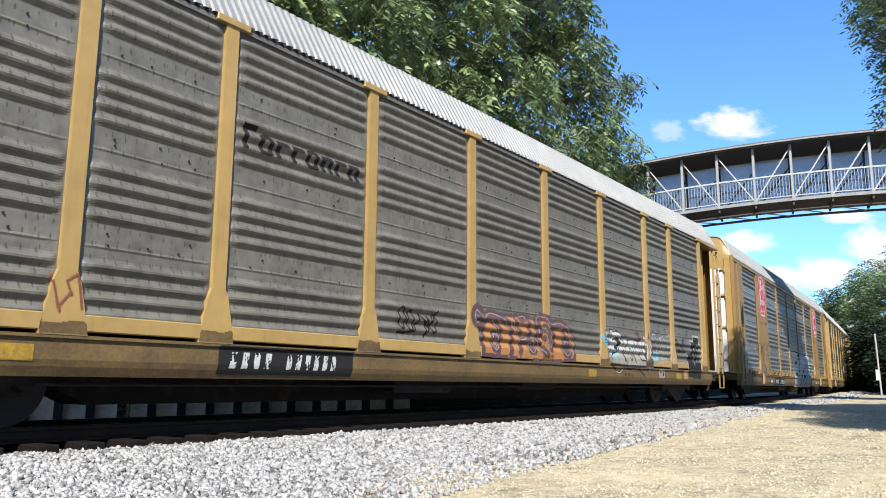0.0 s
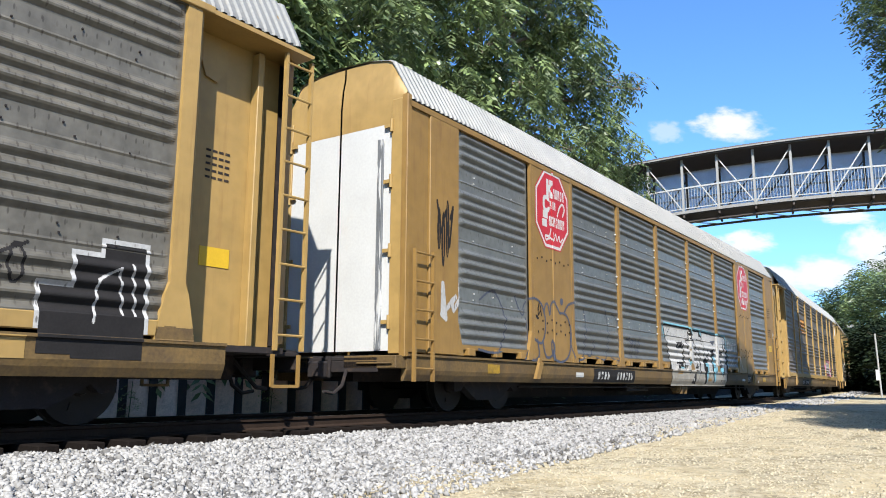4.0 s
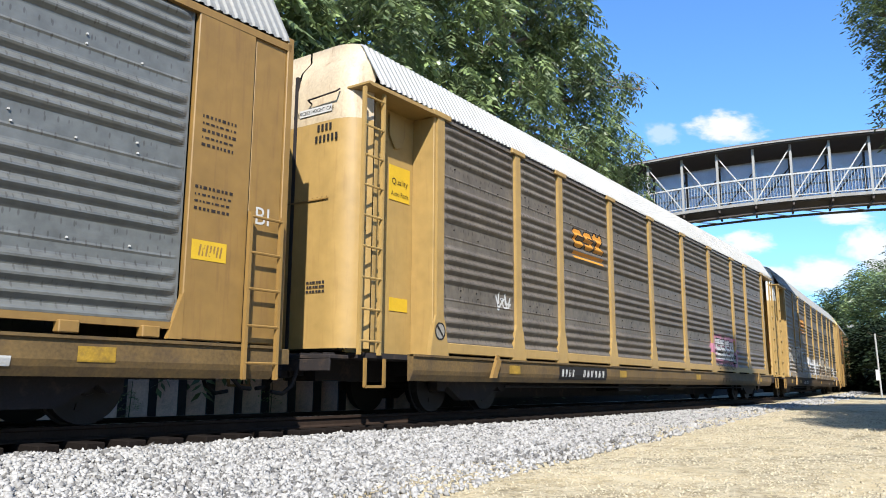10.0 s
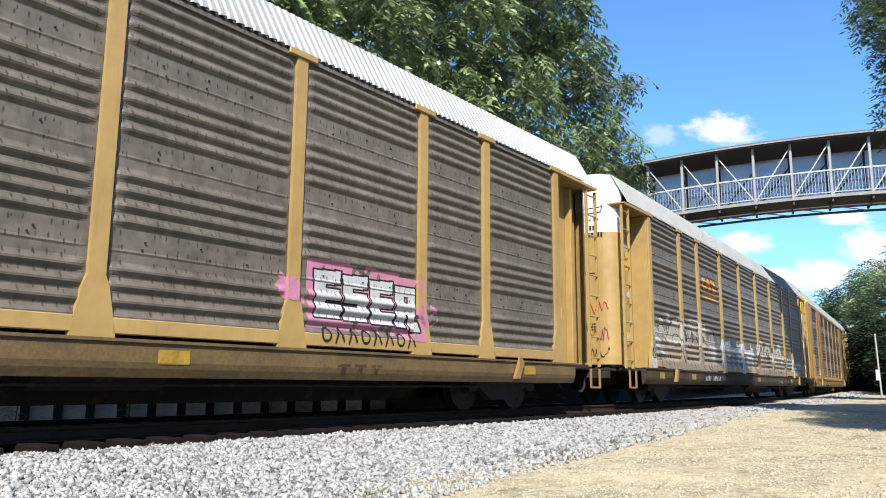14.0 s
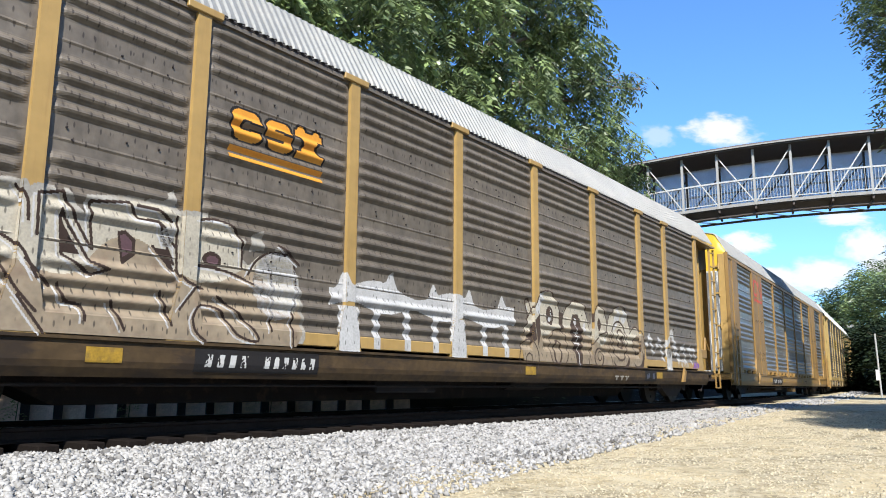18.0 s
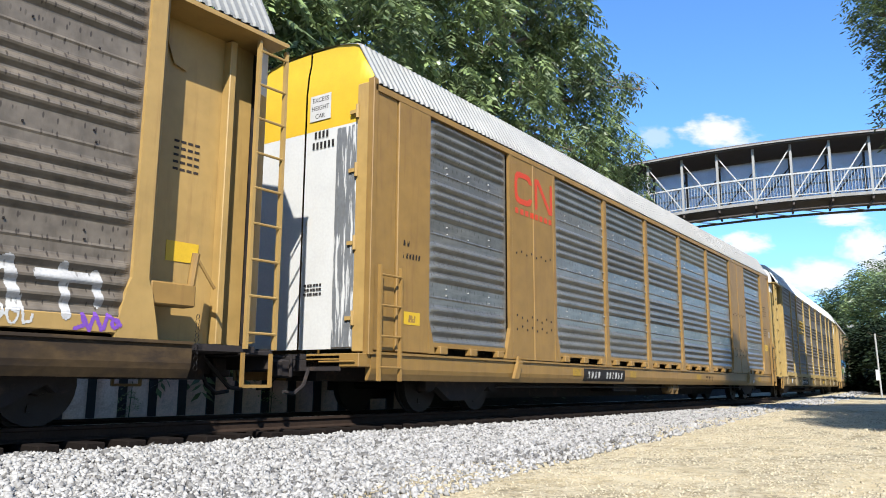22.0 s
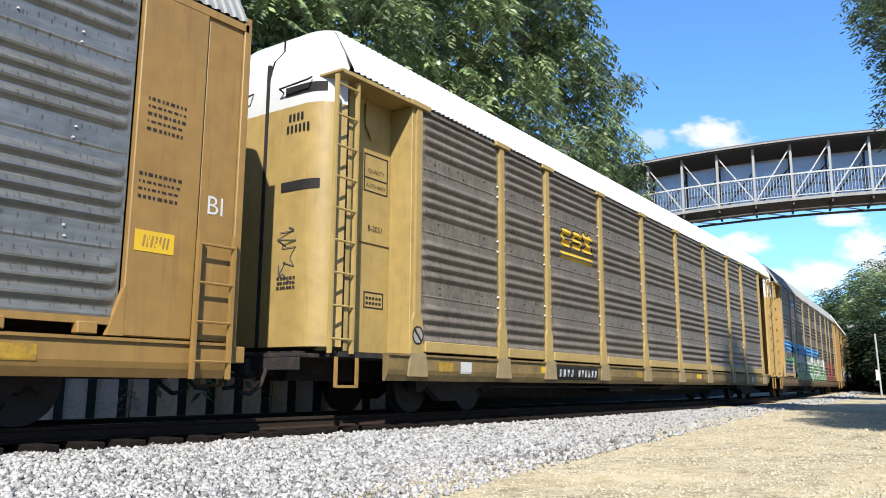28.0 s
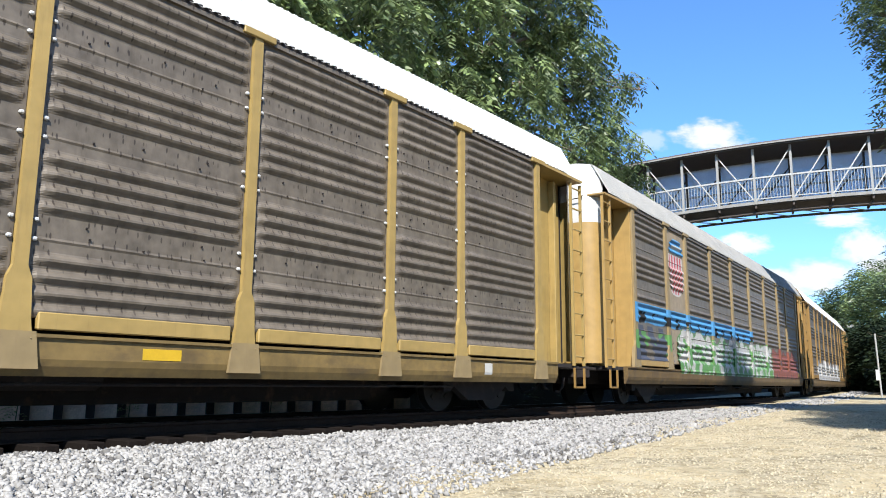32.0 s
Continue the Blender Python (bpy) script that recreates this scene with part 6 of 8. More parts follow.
    curves = ([(-6.88, 2.43), (-6.64, 2.47), (-6.37, 2.41), (-6.21, 2.21), (-6.19, 1.93)], [(-6.88, 1.88), (-6.31, 1.83), (-5.72, 1.61)], [(-7.16, 1.77), (-7.0, 1.65), (-6.77, 1.6)], [(-7.11, 1.32), (-6.99, 1.48), (-6.89, 1.61)], [(-6.92, 1.23), (-6.82, 1.39), (-6.52, 1.35), (-6.26, 1.08), (-5.95, 1.0), (-5.93, 1.09), (-6.25, 1.35), (-6.58, 1.52)],
              [(-6.92, 1.23), (-6.87, 1.08), (-6.72, 0.97)], [(-6.08, 1.86), (-5.96, 2.04), (-5.75, 2.17), (-5.44, 2.19)], [(-5.8, 2.1), (-5.68, 1.82), (-5.69, 1.15)], [(-5.59, 2.3), (-5.42, 2.22), (-5.2, 2.09)], [(-5.29, 2.06), (-5.24, 1.69), (-5.32, 1.43), (-5.3, 0.98)], [(-8.55, 1.47), (-8.47, 1.31), (-8.28, 1.26), (-8.25, 1.11)])
    rounds = ([(-10.67, 1.11), (-10.7, 1.5), (-10.96, 1.77), (-11.15, 1.89), (-11.05, 2.1), (-10.67, 2.15), (-10.32, 1.89), (-10.13, 2.12), (-9.78, 2.39), (-9.39, 2.42), (-9.22, 2.24), (-9.21, 1.91)], [(-10.7, 1.58), (-10.26, 1.95), (-9.99, 2.25)], [(-11.05, 2.1), (-11.11, 2.31), (-10.72, 2.36), (-10.74, 2.17)], [(-10.96, 2.14), (-11.03, 1.86), (-10.71, 1.67)],
              [(-10.02, 1.46), (-9.75, 1.91), (-9.37, 1.95), (-9.0, 1.82), (-8.78, 1.5)], [(-9.69, 1.49), (-9.51, 1.69), (-9.2, 1.66), (-8.98, 1.38), (-8.77, 1.17)], [(-10.38, 1.08), (-10.19, 1.34), (-9.93, 1.1)], [(-11.24, 1.41), (-10.99, 1.19), (-11.04, 1.0)], [(-9.06, 2.41), (-8.95, 2.29), (-8.92, 2.07)])
    ink, shine = np.zeros(p.U.shape, bool), np.zeros(p.U.shape, bool)
    for q in strokes:
        ink |= p.line(q, 0.034)
        shine |= p.line([(u - 0.05, z - 0.03) for u, z in q], 0.022)
    for q in curves + rounds:
        ink |= p.curve(q, 0.034)
        shine |= p.curve([(u - 0.05, z - 0.03) for u, z in q], 0.022)
    ink |= p.disc(-10.68, 1.66, 0.05, 0.05)
    p.add(M_SPRAY_WHITE, shine)
    p.add(M_SPRAY_BROWN, ink)
    hole = p.poly((-7.92, 2.12), (-7.83, 2.15), (-7.7, 2.06), (-7.69, 1.88), (-7.85, 1.75), (-7.91, 2.01)) | p.poly((-8.56, 2.14), (-8.33, 1.80), (-8.53, 1.80)) | p.disc(-6.65, 1.97, 0.14, 0.10) | p.poly((-7.46, 2.01), (-7.18, 1.76), (-7.29, 2.01))
    p.add(M_SPRAY_BROWN, hole)
    p.add(M_SPRAY_PURPLE_DARK, p.disc(-6.64, 1.965, 0.09, 0.055) | p.poly((-7.89, 2.08), (-7.83, 2.10), (-7.74, 2.03), (-7.74, 1.92), (-7.84, 1.84)))
    p.done("graffiti", "large cream and tan graffiti with thin brown outlines")
    p = Paint(d, "rack", -11.9, 1.0, 0.95, 2.6)
    edge = 1.95 + 0.10 * np.sin(p.U * 3.1) + 0.22 * np.maximum(np.sin(p.U * 5.7 + 1), 0) ** 6
    low = 1.62 + 0.06 * np.sin(p.U * 4.2)
    white = (p.U > -4.6) & (p.U < 0.55) & (p.Z < edge - 0.10 * np.maximum(p.U + 0.3, 0)) & (p.Z > low - 0.05 * (p.U + 4.6) * 0.2)
    drip = (p.U > -4.6) & (p.U < 0.4) & (p.Z < 1.8) & (p.Z > 1.0) & (np.sin(p.U * 8.3) > 0.78) & (np.sin(p.U * 2.1 + 1) > -0.4)
    halo = (p.U > -11.6) & (p.U < -10.6) & (p.Z < 2.05) & (p.Z > 1.35) & (p.rough(1, 12, 8) > -0.1)
    peak = p.disc(-10.2, 2.35, 0.16, 0.12) | p.disc(-7.3, 2.15, 0.1, 0.12) | p.disc(-5.6, 1.75, 0.4, 0.45)
    foot = ((np.abs(p.U + 4.2) < 0.22) | (np.abs(p.U + 1.4) < 0.22)) & (p.Z < 1.6)
    p.add(M_SPRAY_WHITE, (white | drip | peak | foot) | halo)
    p.done("graffiti", "white roller paint with drips")
    p = Paint(d, "rack", 0.3, 7.4, 0.55, 2.7)
    fill = p.poly((0.95, 0.62), (0.75, 1.2), (0.8, 1.5), (1.09, 1.83), (1.0, 2.1), (1.2, 2.15), (1.38, 2.14), (1.5, 2.31), (1.77, 2.43), (2.08, 2.41), (2.38, 2.19), (2.54, 1.97), (2.7, 2.12), (3.02, 2.32), (3.55, 2.31), (3.8, 2.03), (3.97, 1.85), (4.12, 2.17), (4.36, 2.37),
                  (4.73, 2.21), (4.9, 1.98), (5.1, 2.21), (5.56, 2.43), (6.0, 2.34), (6.28, 1.88), (6.63, 1.98), (7.04, 1.75), (7.08, 1.2), (6.8, 0.95), (6.2, 0.62), (4.0, 0.66), (2.3, 0.62))
    p.add(M_SPRAY_CREAM, fill & (p.Z > 0.96))
    p.add(M_SPRAY_TAN, fill & (p.Z > 0.96) & (p.Z + 0.22 * p.rough(1, 2.5, 6) < 1.55))
    p.add(M_SPRAY_WHITE, fill & (p.rough(1, 4, 18) + (p.Z - 1.75) * 1.2 > 0.75) & (p.Z > 1.0))
    ink = p.curve([(0.85, 1.5), (1.09, 1.83), (1.38, 2.14), (1.5, 2.31), (1.77, 2.43), (2.08, 2.41), (2.38, 2.19), (2.52, 1.97)], 0.032) | p.curve([(1.09, 1.85), (0.98, 2.15), (1.12, 2.17), (1.28, 1.9)], 0.04) | p.curve([(2.57, 1.86), (2.7, 2.08), (3.02, 2.32), (3.55, 2.31), (3.8, 2.03), (3.97, 1.61)], 0.032)
    ink |= p.poly((2.43, 2.04), (2.64, 2.03), (2.58, 1.70), (2.42, 1.64)) | p.disc(2.02, 1.93, 0.16, 0.20) | p.ring(2.27, 1.17, 0.19, 0.27, 0.06) | p.ring(2.34, 1.25, 0.43, 0.43, 0.03) | p.poly((3.09, 2.04), (3.35, 2.06), (3.52, 1.73), (3.40, 0.84), (3.19, 0.84), (2.91, 1.7))
    ink |= p.curve([(4.08, 1.8), (4.12, 2.17), (4.36, 2.37), (4.73, 2.21), (4.9, 1.94), (4.76, 1.59)], 0.032) | p.disc(4.40, 1.90, 0.16, 0.16) | p.curve([(3.75, 0.8), (3.80, 1.1), (3.98, 1.39), (4.46, 1.66), (4.88, 1.75)], 0.035) | p.ring(4.3, 1.12, 0.26, 0.24, 0.05) | p.ring(4.33, 1.16, 0.12, 0.12, 0.03)
    ink |= p.curve([(4.93, 1.95), (5.1, 2.21), (5.56, 2.43), (6.0, 2.34), (6.32, 1.84)], 0.032) | p.ring(5.57, 1.57, 0.46, 0.50, 0.05) | p.ring(5.64, 1.62, 0.24, 0.25, 0.05) | p.disc(5.7, 1.6, 0.1, 0.1) | p.curve([(6.24, 1.78), (6.63, 1.98), (7.04, 1.75), (7.06, 1.2), (6.74, 0.93)], 0.032) | p.ring(6.64, 1.5, 0.24, 0.24, 0.04)
    ink |= (p.disc(6.7, 1.15, 0.34, 0.3) & ~p.disc(6.62, 1.25, 0.32, 0.28)) | (p.disc(5.6, 1.12, 0.5, 0.3) & ~p.disc(5.55, 1.22, 0.48, 0.3)) | p.poly((1.30, 1.78), (1.56, 1.98), (1.52, 1.5), (1.42, 1.25)) | p.poly((1.0, 1.45), (1.30, 1.75), (1.36, 1.4), (1.15, 1.3)) | p.ring(1.05, 0.98, 0.14, 0.14, 0.03) | p.ring(1.05, 0.98, 0.40, 0.42, 0.03)
    ink |= p.curve([(5.05, 1.75), (4.95, 1.3), (5.2, 0.7)], 0.03)
    p.add(M_SPRAY_UMBER, ink & (p.Z > 0.72))
    p.add(M_SPRAY_WHITE, p.disc(3.19, 1.88, 0.06, 0.085) | p.curve([(3.21, 1.78), (3.25, 1.25), (3.28, 0.92)], 0.03) | p.rect(3.08, 3.36, 1.38, 1.42) | p.rect(3.1, 3.34, 1.62, 1.65) | p.rect(3.1, 3.34, 1.54, 1.57) | p.curve([(2.06, 2.05), (2.08, 1.85)], 0.03) | p.disc(2.0, 1.85, 0.06, 0.05))
    p.done("graffiti", "cream bubble graffiti with thin dark brown outlines")
    p = Paint(d, "rack", 7.0, 11.6, 0.9, 2.3)
    m = p.line([(7.3, 1.55), (7.6, 1.8), (7.75, 1.35)], 0.14) | p.line([(8.0, 1.5), (8.25, 1.75), (8.4, 1.45), (8.5, 1.2)], 0.13) | p.line([(8.7, 1.6), (9.3, 2.0), (9.6, 1.4), (9.75, 1.25)], 0.16) | p.line([(9.35, 2.0), (9.4, 1.35)], 0.12)
    m |= p.line([(9.9, 1.5), (10.2, 1.65), (10.3, 1.2)], 0.12) | p.line([(10.5, 1.55), (11.1, 1.55)], 0.12) | p.seg((10.75, 1.65), (10.8, 1.15), 0.1) | p.seg((11.1, 1.6), (11.15, 1.3), 0.1) | ((np.abs(p.U - 8.9) < 0.2) & (p.Z < 1.5))
    p.add(M_SPRAY_WHITE, m)
    p.done("graffiti", "white arrow-shaped graffiti strokes")
    scrawl(d, "rack", 9.6, 10.5, 1.02, 1.32, M_LETTER, 35, 0.025, 6)
    scrawl(d, "rack", 10.9, 11.4, 0.98, 1.2, M_SPRAY_PURPLE, 36, 0.04, 4, "purple graffiti scrawl")
    plate(d, "rack", 7.1, 7.9, 0.60, 0.88, M_BLACK, M_SPRAY_GREY, ((0.05, 0.46, 1), (0.54, 0.95, 1)), "black service panel")
    # --- car with red lettering
    p = Paint(e, "wide", -8.93, -6.95, 3.7, 4.95, 0.006, 0.0125)
    m = p.ring(-8.36, 4.40, 0.36, 0.33, 0.11, 4) & ~p.rect(-8.15, -7.8, 4.25, 4.55)
    m |= p.line([(-7.82, 4.12), (-7.82, 4.68), (-7.72, 4.68), (-7.22, 4.12), (-7.14, 4.12), (-7.14, 4.68)], 0.11)
    for k in range(8):
        m |= p.rect(-8.70 + k * 0.205, -8.57 + k * 0.205, 3.86, 3.97)
    p.add(M_CNRED, m)
    p.done("owner_emblem", "red rounded strokes over a row of small red bars")
    plate(e, "wide", -5.64, -3.24, 0.58, 0.86, M_BLACK, M_LETTER, ((0.07, 0.38, 4), (0.50, 0.94, 6)), "black plate with worn white bars")
    plate(e, "wide", -12.33, -11.85, 2.42, 2.56, None, M_BLACK, ((0, 1, 6),))
    plate(e, "wide", -12.33, -12.13, 2.62, 2.76, None, M_BLACK, ((0, 1, 2),))
    plate(e, "wide", -12.27, -11.85, 1.40, 1.60, M_DECAL, M_YELLOW, ((0.1, 0.9, 1),), "small yellow warning placard")
    # --- white-roofed car
    bolt_clips(f, "rack", RACK_POSTS[1:-1], M_WHITE)
    plate(f, "rack", -10.35, -10.0, 0.66, 0.86, M_LETTER, M_LETTER, (), "small white plate")
    plate(f, "rack", 9.6, 9.85, 0.66, 0.86, M_LETTER, M_LETTER, (), "small white plate")
    for u in (-7.4, 2.8):
        plate(f, "rack", u, u + 0.5, 0.72, 0.84, M_DECAL, M_DECAL, (), "yellow reflector patch")
    def gusset(bm):
        prism(bm, [(-0.25, 0.60), (0.25, 0.60), (0.20, 0.97), (-0.20, 0.97)], -1.512, -1.47)
        rivets(bm, [(-0.15, -1.513, 0.90), (0.15, -1.513, 0.90)], 0.014)
        return M_YELLOW_DULL
    for x in RACK_POSTS:
        put("sill_gusset", "sillgusset", gusset, f, pose(x, 0, 0))
    # --- faded reflective patches along the sills
    for car, kind, us in ((a, "rack", (-9.6, 3.3, 9.0)), (b, "wide", (-10.6, 10.4)), (c, "rack", (-9.3, -3.9, 2.2, 10.2)), (d, "rack", (-11.2, -8.2, 0.9, 7.9)), (e, "wide", (-6.2, -2.9, 2.6, 10.3)), (f, "rack", (-11.0, -2.2))):
        for u in us:
            plate(car, kind, u, u + 0.42, 0.68, 0.84, M_TAPE, M_TAPE, (), "faded yellow reflective patch")
    # --- three-bar owner marks on the sills
    for car, kind, u0, u1, z0, z1, ink in ((a, "rack", 5.33, 5.90, 0.66, 0.78, M_SILL_DARK), (b, "wide", 4.43, 4.98, 0.57, 0.70, M_SPRAY_BROWN), (c, "rack", 5.05, 6.10, 0.62, 0.76, M_SILL_DARK), (d, "rack", 5.17, 6.08, 0.61, 0.72, M_SPRAY_DULL), (e, "wide", 3.46, 4.36, 0.66, 0.80, M_SILL_DARK)):
        p = Paint(car, kind, u0 - 0.05, u1 + 0.05, z0 - 0.03, z1 + 0.03, 0.006, 0.0125)
        w = (u1 - u0) / 3
        m = np.zeros(p.U.shape, bool)
        for k in range(3):
            x, mid = u0 + k * w, u0 + (k + 0.45) * w
            m |= p.rect(x + w * 0.08, x + w * 0.82, z1 - 0.04, z1) | p.rect(mid - w * 0.13, mid + w * 0.13, z0, z1)
        p.add(ink, m & (p.rough(1, 30, 5) < 0.8))
        p.done("owner_mark", "three short worn bars")
    # --- service panel of the leading car and the brown feet of its posts
    plate(a, "rack", 7.66, 8.10, 0.70, 0.93, M_SPRAY_DULL, M_BLACK, ((0.06, 0.94, 2),), "dark service panel in a pale frame")
    plate(a, "rack", 9.62, 9.95, 0.70, 0.93, M_YELLOW_PALE, M_YELLOW_PALE, (), "small pale plate")
    p = Paint(a, "rack", -12.0, 12.0, 0.955, 1.15, 0.012)
    m = np.zeros(p.U.shape, bool)
    for x in RACK_POSTS:
        m |= np.abs(p.U - x) < np.interp(p.Z, [0.95, 1.08, 1.5], [0.255, 0.235, 0.145])
    p.add(M_SILL, m & (p.Z < 1.10 + 0.02 * p.rough(1, 9, 2)))
    p.done("worn_paint", "brown worn paint on the feet of the posts")
    # --- air tanks under the sills
    def tank(bm):
        rod(bm, (-0.36, 0, 0), (0.36, 0, 0), 0.15, n=16)
        rod(bm, (-0.44, 0, 0), (-0.36, 0, 0), 0.09, 0.15, n=16)
        rod(bm, (0.36, 0, 0), (0.44, 0, 0), 0.15, 0.09, n=16)
        for x in (-0.2, 0.2):
            box(bm, x - 0.02, x + 0.02, -0.16, 0.16, -0.16, 0.40)
        return M_SILL
    for car in (b, e):
        put("air_tank", "airtank", tank, car, pose(0.93, -1.18, 0.42), "brown cylindrical air tank")
    # --- bolts on the plain panels
    for car in (b, e):
        for x0 in (-7.94, 7.94):
            bm = bmesh.new()
            for k in range(8):
                u = x0 - 0.72 + k * 0.205
                for z in (1.55 + 0.06 * (k % 2), 1.82 - 0.04 * (k % 3), 3.05 + 0.05 * (k % 2)):
                    box(bm, u - 0.012, u + 0.012, -1.503, -1.486, z - 0.02, z + 0.02)
            tagged(part("bolting", bm, M_UNDER, car), "small dark bolt heads", kind="stuff")
    for car, seed in ((a, 1), (c, 2), (d, 3), (f, 4)):
        sheet_bolts(car, RACK_POSTS, (), M_UNDER, seed, 0.12)
    for car, seed in ((b, 5), (e, 6)):
        sheet_bolts(car, WIDE_EDGES, (1, 7), M_LETTER, seed, 0.02)
    # --- car with the shield
    p = Paint(g, "rack", -8.9, -7.0, 2.9, 5.0)
    out = p.disc(-7.95, 3.95, 0.66, 0.85, 3.2)
    stripes = (np.floor((p.U + 8.6) / 0.13) % 2 == 0) & (p.Z < 4.3)
    p.add(M_LETTER, out)
    p.add(M_RED, out & stripes & p.disc(-7.95, 3.95, 0.60, 0.80, 3.2))
    p.add(M_SPRAY_BLUE, out & (p.Z > 4.35))
    p.add(M_LETTER, p.rect(-8.4, -7.5, 4.48, 4.6))
    p.done("shield_emblem", "shield with a blue top and red and white stripes")
    p = Paint(g, "rack", -11.7, 2.0, 0.95, 3.0)
    band = (p.Z > 2.12 + 0.02 * np.sin(p.U * 4)) & (p.Z < 2.62) & (p.U < 1.7)
    p.add(M_SPRAY_BLUE, band)
    p.add(M_BLACK, band & (p.Z < 2.4) & (np.sin(p.U * 6.1) > 0.2) & (p.rough(1, 9, 3) > -0.3))
    p.add(M_SPRAY_GREY, (p.U < -8.6) & (p.Z > 1.15) & (p.Z < 2.05) & (p.rough(1, 4, 12) > -0.5) & (np.abs(p.U + 8.9) > 0.25))
    p.add(M_SPRAY_GREEN, (p.U < -8.8) & (p.Z > 1.3) & (p.Z < 1.9) & (p.rough(1, 5, 13) > 0.5))
    p.done("graffiti", "blue graffiti band with dark letters")
    bubble_piece(g, "rack", -8.0, 5.0, 1.0, 1.98, 9, M_SPRAY_WHITE, M_SPRAY_GREEN, 41, inner=M_SPRAY_GREEN, label="white and green graffiti")
    bubble_piece(g, "rack", 5.2, 10.8, 1.0, 2.0, 5, M_SPRAY_RUST, M_SPRAY_PURPLE_DARK, 42, label="rust red graffiti")
    bubble_piece(h, "rack", -9.0, 6.0, 1.05, 1.9, 9, M_SPRAY_WHITE, M_SPRAY_GREY, 43, label="white graffiti with grey outlines")
    # --- placards in the recessed corners of the cars
    for car in (c, d):
        rec = part("placard", box(bmesh.new(), -12.40, -11.84, -0.990, -0.98, 3.52, 4.12), M_DECAL, car, "yellow placard with black lettering")
        words("Quality", 0.15, M_BLACK, car, Matrix.Translation((-12.12, -0.995, 3.80)) @ ON_SIDE)
        words("Auto Rack", 0.11, M_BLACK, car, Matrix.Translation((-12.12, -0.995, 3.60)) @ ON_SIDE)
        part("placard", box(bmesh.new(), -12.34, -11.86, -0.990, -0.98, 1.66, 1.88), M_DECAL, car, "small yellow warning placard")
    for car in (a, c, d):
        part("placard", box(bmesh.new(), 12.2, 12.66, -0.990, -0.98, 1.95, 2.2), M_DECAL, car, "small yellow warning placard")
        fr = bmesh.new()
        for k in range(5):
            for j in range(4):
                box(fr, 12.22 + j * 0.1, 12.29 + j * 0.1, -0.986, -0.98, 3.1 + k * 0.09, 3.13 + k * 0.09)
        tagged(part("lettering", fr, M_UNDER, car), kind="stuff")
    for uz in (3.62,):
        fr = bmesh.new()
        for z0, z1 in ((3.54, 3.56), (3.76, 3.78), (4.15, 4.17)):
            box(fr, -12.42, -11.82, -0.986, -0.98, z0, z1)
        for u in (-12.42, -11.84):
            box(fr, u, u + 0.02, -0.986, -0.98, 3.54, 4.17)
        part("placard_frame", fr, M_BLACK, f)
        words("QUALITY", 0.10, M_BLACK, f, Matrix.Translation((-12.12, -0.988, 3.86)) @ ON_SIDE)
        words("B-2051", 0.13, M_BLACK, f, Matrix.Translation((-12.12, -0.988, 2.90)) @ ON_SIDE)
        low = bmesh.new()
        for z0, z1 in ((1.66, 1.68), (1.90, 1.92)):
            box(low, -12.36, -11.88, -0.986, -0.98, z0, z1)
        for u in (-12.36, -11.90):
            box(low, u, u + 0.02, -0.986, -0.98, 1.66, 1.92)
        for k in range(2):
            for q in range(5):
                box(low, -12.31 + q * 0.08, -12.26 + q * 0.08, -0.986, -0.98, 1.72 + k * 0.08, 1.76 + k * 0.08)
        part("placard_frame", low, M_BLACK, f)
        part("panel_seam", box(bmesh.new(), -12.5, -11.76, -0.990, -0.98, 2.68, 2.70), M_SILL_DARK, f)
        words("AUTO RACK", 0.085, M_BLACK, f, Matrix.Translation((-12.12, -0.988, 3.62)) @ ON_SIDE)
    # --- writing on the ends that face the camera
    for car, half, wide in ((c, 13.62, 0), (d, 13.62, 0), (f, 13.62, 0), (e, 13.05, 1)):
        x = -half - 0.012
        bars = bmesh.new()
        y = -0.18 if wide else -0.46
        for k in range(4):
            box(bars, x - 0.004, x, y - 0.04 - k * 0.085 - 0.045, y - 0.04 - k * 0.085, 4.42, 4.53)
        for k in range(6):
            box(bars, x - 0.004, x, y - k * 0.085 - 0.045, y - k * 0.085, 4.24, 4.35)
        tagged(part("lettering", bars, M_BLACK, car), kind="stuff")
        small = bmesh.new()
        for k in range(3):
            for q in range(6):
                box(small, x - 0.004, x, y - 0.29 + q * 0.065, y - 0.29 + q * 0.065 + 0.04 + 0.012 * ((q + k) % 2), 1.85 + k * 0.07, 1.885 + k * 0.07)
        tagged(part("lettering", small, M_UNDER, car), kind="stuff")
    part("end_strip", box(bmesh.new(), -13.636, -13.632, -0.80, -0.10, 4.72, 4.84), M_LETTER, c, "white strip with black lettering")
    end_text("EXCESS HEIGHT CAR", 0.085, M_BLACK, c, -13.64, -0.45, 4.75)
    end_text("EXCESS HEIGHT CAR", 0.085, M_BLACK, d, -13.64, -0.45, 4.66)
    part("end_strip", box(bmesh.new(), -13.066, -13.062, -0.56, -0.10, 4.72, 5.16), M_LETTER, e, "white placard with black lettering")
    for k, wd in enumerate(("EXCESS", "HEIGHT", "CAR")):
        end_text(wd, 0.11, M_BLACK, e, -13.07, -0.33, 5.04 - k * 0.14)
    for car, z, n in ((c, 3.30, 1), (d, 3.30, 1)):
        seam = bmesh.new()
        box(seam, -13.645, -13.632, -0.78, 0.78, z, z + 0.02)
        for k in range(16):
            box(seam, -13.65, -13.635, -0.76 + k * 0.1, -0.745 + k * 0.1, z + 0.03, z + 0.045)
        part("door_seam", seam, M_YELLOW, car)
